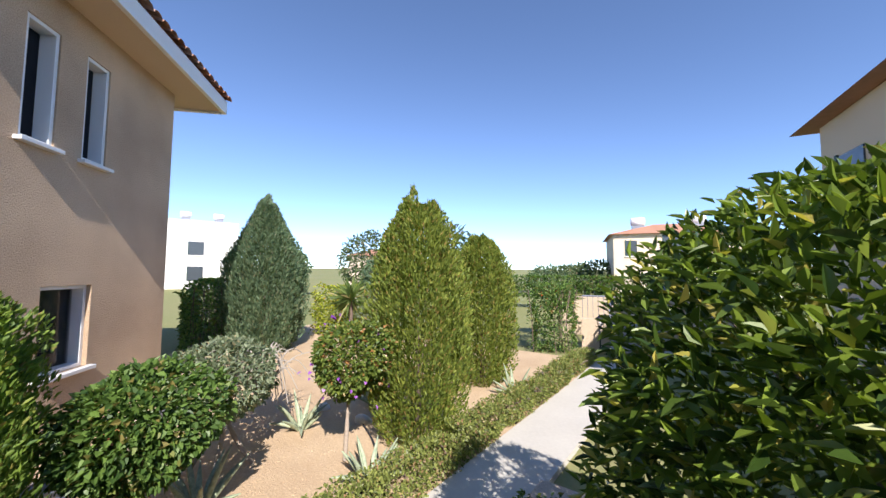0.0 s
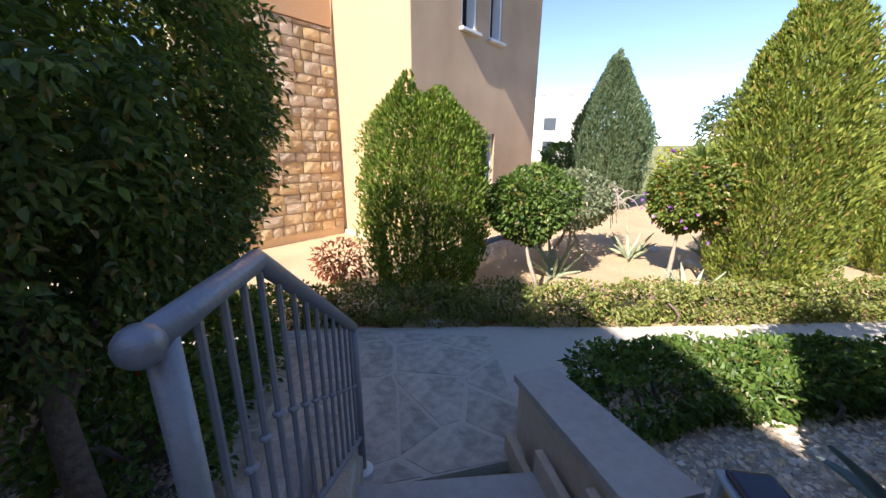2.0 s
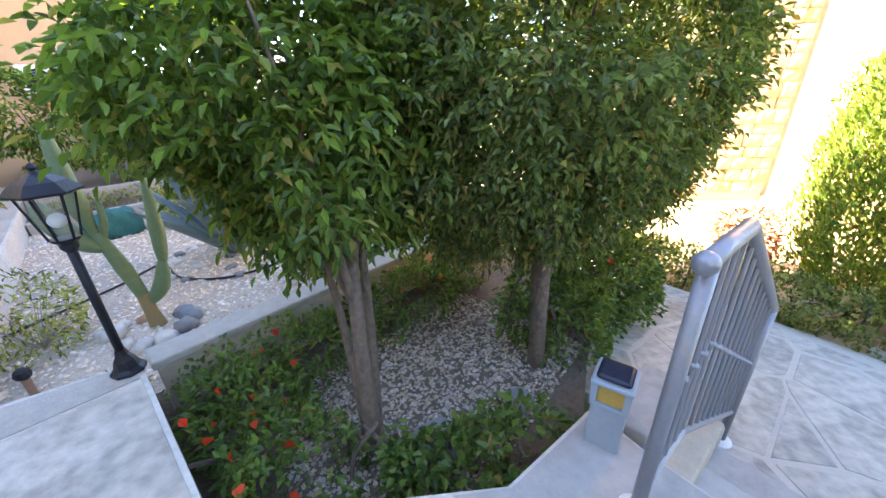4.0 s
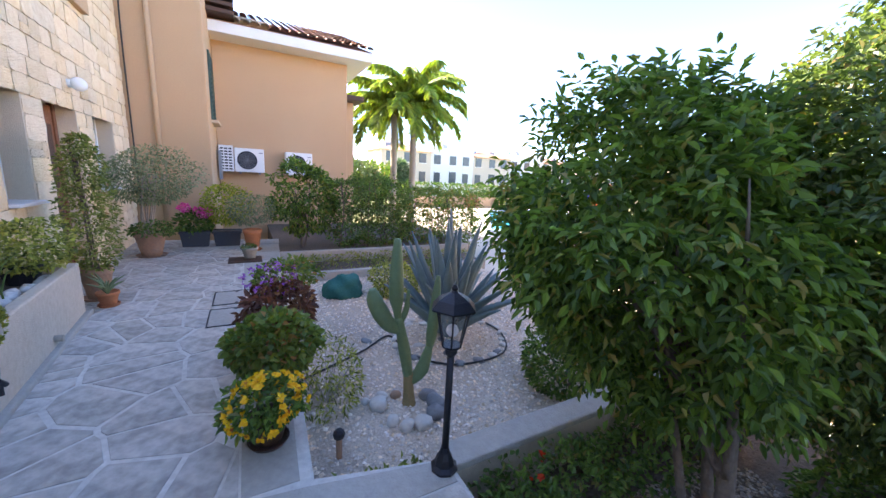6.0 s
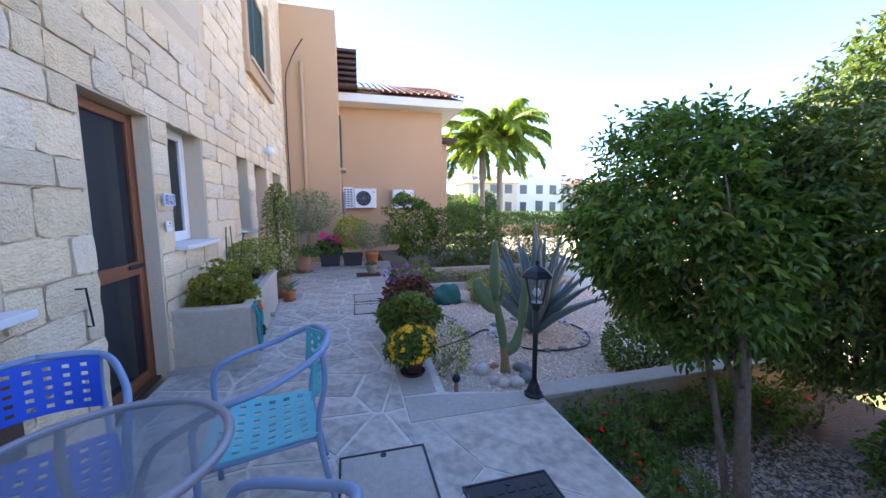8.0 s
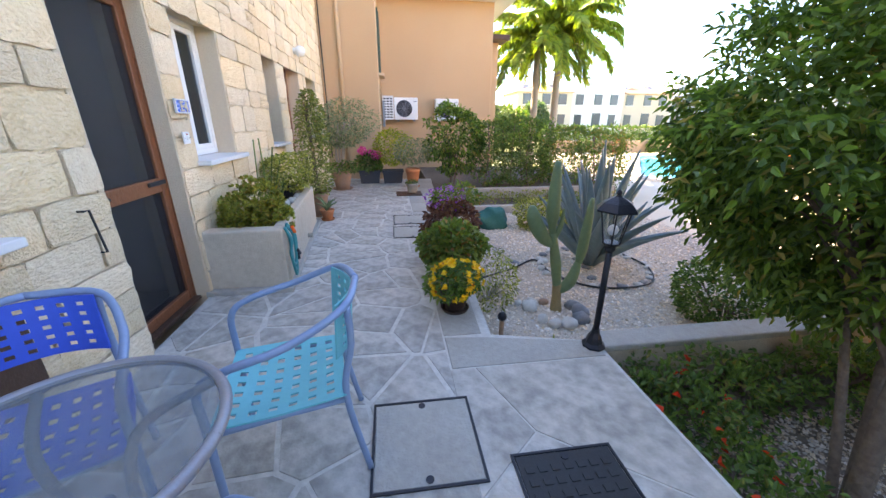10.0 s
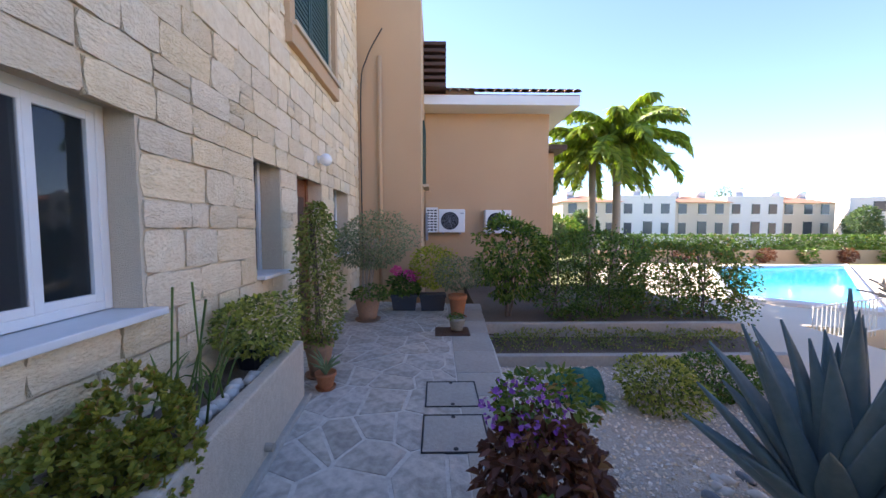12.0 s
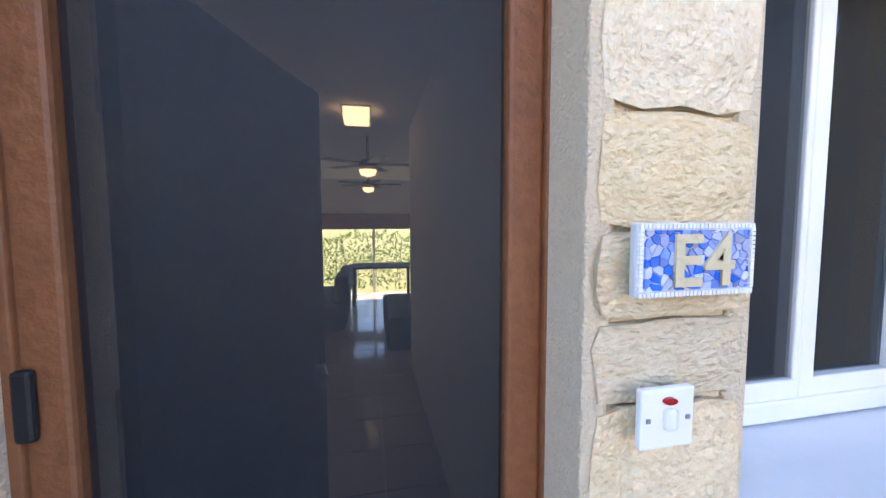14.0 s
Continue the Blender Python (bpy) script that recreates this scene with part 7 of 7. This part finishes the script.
for x, y in ((8.9, -11.9), (3.1, -15.8)):
    t = thing("yucca", "spiky green yucca on a bare trunk", "yucca", "yuccas", (x, y, -0.6))
    bm = bmesh.new()
    tube(bm, [(0, 0, 0), (0, 0, 1.3)], 0.06, 8)
    part("trunk", bm, M["bark"], t)
    d = unit(np.random.default_rng(5).normal(size=(160, 3)) + np.array([0, 0, 0.5]))
    leaves("leaves", d * 0.05 + np.array([0, 0, 1.35]), d, 0.65, 0.05, L["grassy"], t, bend=0.15)
t = thing("dry_brush", "tangle of pale grey dry branches", "shrub", at=(5.7, -6.3, -0.6))
bm = bmesh.new()
g = random.Random(77)
for i in range(60):
    a, r = g.uniform(0, 6.28), g.uniform(0.3, 0.8)
    tube(bm, curve_pts([(0, 0, 0.5), (math.cos(a) * r * 0.6, math.sin(a) * r * 0.6, 1.0 + g.uniform(-0.1, 0.2)), (math.cos(a) * r, math.sin(a) * r, 0.75 + g.uniform(-0.2, 0.3))], 4), [0.012] * 5 + [0.006] * 4, 5)
tagged(part("twig_tangle", bm, M["twig"], t), kind="stuff")
t = thing("red_shrub", "small reddish-brown shrub by the stone wall", "shrub", at=(5.0, -2.1, -0.62))
crown("foliage", t, (0, 0, 0.36), (0.32, 0.32, 0.26), 520, 0.07, 0.03, L["red_leaf"], 191, 0.3, 0.3)
for k in range(7):
    bm = bmesh.new()
    a = k * 0.9
    tube(bm, [(0, 0, -0.02), (math.cos(a) * 0.12, math.sin(a) * 0.12, 0.3), (math.cos(a) * 0.24, math.sin(a) * 0.24, 0.52)], [0.012, 0.009, 0.004], 5)
    part("stem", bm, M["bark"], t)
t = thing("green_tuft", "small green tuft on the soil", "shrub", at=(4.0, -3.35, -0.62))
crown("foliage", t, (0, 0, 0.12), (0.2, 0.2, 0.16), 350, 0.06, 0.03, L["succulent"], 192)
gp = thing("garden_pipe", "black irrigation pipe curling over the soil", "pipe")
bm = bmesh.new()
tube(bm, curve_pts([(3.1, -4.9, -0.59), (3.7, -4.6, -0.585), (4.3, -5.1, -0.585), (3.7, -5.6, -0.585), (3.6, -6.2, -0.585), (4.1, -6.8, -0.585), (4.6, -7.2, -0.585)], 6), 0.014, 6)
part("pipe", bm, M["rubber"], gp)
for x, y, s in ((4.66, -7.3, 0.16), (0.95, -1.28, 0.15), (1.45, -1.45, 0.10), (5.6, -7.4, 0.14), (3.7, -3.1, 0.1)):
    rock("garden_rock", (x, y, -0.40 if x < 2 else -0.62), (s, s * 0.75, s * 0.6), M["rock_white" if x > 2 else "rock_grey"], int(s * 500), "rough stone lying on the soil", "rock", "garden rocks")
kb = tagged(new("garden_kerb"), "dark kerb of the gravel drain round the house", "kerb", kind="structure")
for i in range(12):
    f = i / 12
    k_ = boxpart("kerb_stone", (0, 0.42, -0.06, 0.06, -0.64, -0.53), M["rock_grey"], kb)
    k_.matrix_basis = Matrix.Translation((5.45 + 2.5 * f, -2.9 - 3.7 * f, 0)) @ Matrix.Rotation(math.atan2(-3.66, 2.46), 4, "Z")

# garden steps at the end of the path, with railings and lamp
gs = thing("garden_steps", "curved pale steps with grey railings at the path's end", "steps")
tagged(gs, kind="structure")
for i in range(4):
    boxpart("step", (0.0, 1.5, -14.4 - i * 0.35, -13.9 - i * 0.35, -0.9, -0.42 + i * 0.17), M["concrete"], gs, bevel=0.02)
boxpart("wall", (1.5, 2.3, -15.0, -14.7, -0.9, 0.25), M["render_cream"], gs)
boxpart("wall", (-2.0, 3.2, -17.4, -17.2, -0.9, 0.75), M["render_cream"], gs)
for (p, q) in (((1.5, -14.2, 0.3), (1.5, -16.0, 0.9)), ((0.4, -16.2, 0.85), (2.4, -16.2, 0.85)), ((0.0, -14.1, 0.35), (0.0, -15.8, 0.9))):
    bm = bmesh.new()
    tube(bm, [p, q], 0.03, 7)
    part("handrail", bm, M["steel"], gs)
    for i in range(13):
        a = Vector(p).lerp(Vector(q), i / 12)
        bm = bmesh.new()
        tube(bm, [a - Vector((0, 0, 0.75)), a], 0.01, 5)
        part("baluster", bm, M["steel"], gs)
lp2 = copy_thing(lp, pose(1.75, -14.0, -0.57, 0, 0, 20) @ Matrix.Diagonal((1, 1, 1, 1)))
tagged(lp2, "grey-black lantern lamp post by the garden steps")
agave("agave", "large grey agave on the upper terrace", (-0.2, -17.8, 0.3), 16, 1.2, 0.14, (0.5, 1.4), M["agave"], 15)

# ---- loose gravel ----
pebbles("gravel", [(-0.66, 0.2), (3.4, 0.15), (3.4, 4.8), (-0.44, 4.7)], -0.306, 15000, 0.017, M["pebble"], 201, "loose pale pebbles over the bed")
pebbles("gravel", [(0.25, -1.2), (0.7, -1.6), (2.2, -1.5), (2.2, -0.4), (0.5, -0.35)], -0.397, 7000, 0.013, M["pebble_shaded"], 202, "pebbles scattered under the trees")
pebbles("gravel", [(-0.9, -3.44), (1.04, -3.44), (1.2, -3.48), (2.2, -3.53), (1.7, -5.2), (-0.9, -5.5)], -0.327, 12000, 0.019, M["pebble"], 203, "white pebbles below the landing")
pebbles("gravel", [(4.9, -2.2), (5.6, -2.6), (8.3, -6.6), (8.0, -7.0), (5.0, -3.1)], -0.597, 3500, 0.025, M["pebble"], 204, "gravel strip along the garden house")
pebbles("soil_crumbs", [(3.4, -2.6), (5.4, -3.5), (7.6, -7.5), (5.0, -10.0), (2.6, -8.0)], -0.60, 5000, 0.012, M["soil"], 205, "crumbs of dry soil and small stones", "soil")

# ---- hewn stones of the house front ----
WALL = bpy.data.objects["wall_west"]
TALL = bpy.data.objects["wall_west_tall"]
variants = []
g = random.Random(55)
for k in range(14):
    bm = bmesh.new()
    nx, nz = 4, 3
    top = [[None] * (nx + 1) for _ in range(nz + 1)]
    low = {}
    for j in range(nz + 1):
        for i in range(nx + 1):
            rim = i in (0, nx) or j in (0, nz)
            cor = i in (0, nx) and j in (0, nz)
            o = g.uniform(0.70, 0.90) if rim else g.uniform(0.82, 1.12)
            u = i / nx + (g.uniform(-0.02, 0.02) if not cor else (0.03 if i == 0 else -0.03))
            v = j / nz + (g.uniform(-0.025, 0.025) if not cor else (0.04 if j == 0 else -0.04))
            top[j][i] = bm.verts.new((o, u, v))
            if rim:
                low[(j, i)] = bm.verts.new((0, i / nx, j / nz))
    for j in range(nz):
        for i in range(nx):
            bm.faces.new((top[j][i], top[j][i + 1], top[j + 1][i + 1], top[j + 1][i]))
    ring = [(0, i) for i in range(nx)] + [(j, nx) for j in range(nz)] + [(nz, i) for i in range(nx, 0, -1)] + [(j, 0) for j in range(nz, 0, -1)]
    for a, b in zip(ring, ring[1:] + ring[:1]):
        bm.faces.new((top[a[0]][a[1]], low[a], low[b], top[b[0]][b[1]]))
    bmesh.ops.recalc_face_normals(bm, faces=bm.faces)
    me = bpy.data.meshes.new("stone_block")
    bm.to_mesh(me)
    bm.free()
    me.materials.append(M["limestone"])
    variants.append(me)

old_variants = []
for me in variants:
    me2 = me.copy()
    me2.materials[0] = M["sandstone"]
    old_variants.append(me2)
blocks = []
edges_y = sorted({o[k] for o in HOLES + [SHUT] for k in (0, 1)})
z = -0.02
while z < 6.45:
    h = g.choice((0.17, 0.20, 0.23, 0.26))
    for lim in (2.15, 2.22, 3.80, 5.23, 1.04, 0.93):
        if z + 0.10 < lim < z + h + 0.07:
            h = lim - z
            break
    spans = [(-3.0, 7.72)]
    for o in HOLES + [SHUT]:
        if o[2] < z + h / 2 < o[3]:
            spans = [s for a, b in spans for s in ((a, min(b, o[0] - 0.0)), (max(a, o[1] + 0.0), b)) if s[1] - s[0] > 0.03]
    for a, b in spans:
        y = a
        while y < b - 0.02:
            w = g.uniform(0.17, 0.46) * (1.25 if h > 0.2 else 1)
            if b - y - w < 0.14:
                w = b - y
            if w > 0.62:
                w = w / 2
            top_z = 3.13 if y < 2.3 else 6.45
            if z + h <= top_z + 0.02:
                hh = h
                if g.random() < 0.14 and w < 0.34:
                    blocks += [(y, z, w, h * 0.5), (y, z + h * 0.5, w, h * 0.5)]
                else:
                    blocks.append((y, z, w, hh))
            y += w
    z += h
blocks.sort(key=lambda b: (b[1] > 2.9) * 10 + abs(b[0] - 1.6) + 0.3 * b[1])
J = 0.004
for y, z, w, h in blocks[:300]:
    o = new("stone_block", g.choice(variants))
    o.parent = WALL if y < 2.3 else TALL
    o.location = (-2.85, y + J, z + J)
    o.scale = (g.uniform(0.030, 0.046), w - 2 * J, h - 2 * J)
    o.rotation_euler = (radians(g.uniform(-0.9, 0.9)), 0, 0)
vv, ff = [], []
for y, z, w, h in blocks[300:]:
    me = g.choice(variants)
    o, dpt = len(vv), g.uniform(0.030, 0.046)
    vv += [(-2.85 + v.co.x * dpt, y + J + v.co.y * (w - 2 * J), z + J + v.co.z * (h - 2 * J)) for v in me.vertices]
    ff += [tuple(o + i for i in p.vertices) for p in me.polygons]
tagged(raw("stonework", vv, ff, M["limestone_isl"], TALL, "pale hewn limestone blocks"), kind="stuff")

# old stones of the garden house's side wing
g = random.Random(5)
z = -0.45
while z < 3.12:
    h = min(g.uniform(0.15, 0.22), 3.19 - z)
    u = -2.6
    while u < -0.08:
        w = g.uniform(0.16, 0.38)
        if -0.055 - u - w < 0.12:
            w = -0.055 - u
        o = new("stone_block", g.choice(old_variants))
        o.parent = ha
        o.matrix_basis = pose(u + 0.006, 1.995, z + 0.006, 0, 0, -90) @ Matrix.Diagonal((g.uniform(0.025, 0.05), w - 0.012, h - 0.012, 1))
        u += w
    z += h

# ---- paving stones ----
regions = [[(-2.82, -3.6), (-0.98, -3.6), (-0.98, 7.3), (-2.82, 7.3)],
           ]
for cell in crazy_paving(regions, 0.40, 0.026, 17) + crazy_paving([[(-0.98, -3.2), (0.03, -3.2), (0.03, -0.15), (-0.98, -0.15)]], 0.85, 0.008, 19):
    slab_piece("paving_stone", cell, 0.0, 0.02, M["flag"], floor, 0.004)
for cell in ([(0.035, -3.40), (0.62, -3.40), (0.62, -1.66), (0.035, -1.16)], [(0.63, -3.40), (1.045, -3.40), (1.07, -3.15), (1.145, -2.60), (0.63, -2.60)], [(0.63, -2.592), (1.146, -2.592), (1.226, -2.09), (1.28, -1.87), (0.78, -1.79), (0.63, -1.66)]):
    slab_piece("landing_slab", cell, 0.0, 0.02, M["stair"], floor, 0.004)
y = 0.2
while y < 6.9:
    ln = g.uniform(0.5, 0.8)
    x0, x1 = -0.97, -0.70 + 0.058 * (y - 0.17)
    slab_piece("edging_slab", [(x0, y + 0.006), (x1 - 0.006, y + 0.006), (x1 - 0.006 + 0.03, y + ln - 0.006), (x0, y + ln - 0.006)], 0.001, 0.02, M["concrete"], floor)
    y += ln
slab_piece("edging_slab", [(-0.97, -0.14), (-0.70, -0.14), (0.03, -0.14), (0.03, 0.015), (-0.69, 0.16), (-0.97, 0.19)], 0.001, 0.02, M["concrete"], floor)
for cell in crazy_paving([[(1.98, -3.3), (3.3, -3.5), (3.72, -2.2), (3.9, -0.5), (1.98, -1.62)]], 0.46, 0.03, 23):
    slab_piece("paving_stone", cell, -0.560, 0.02, M["flag"], pavement)
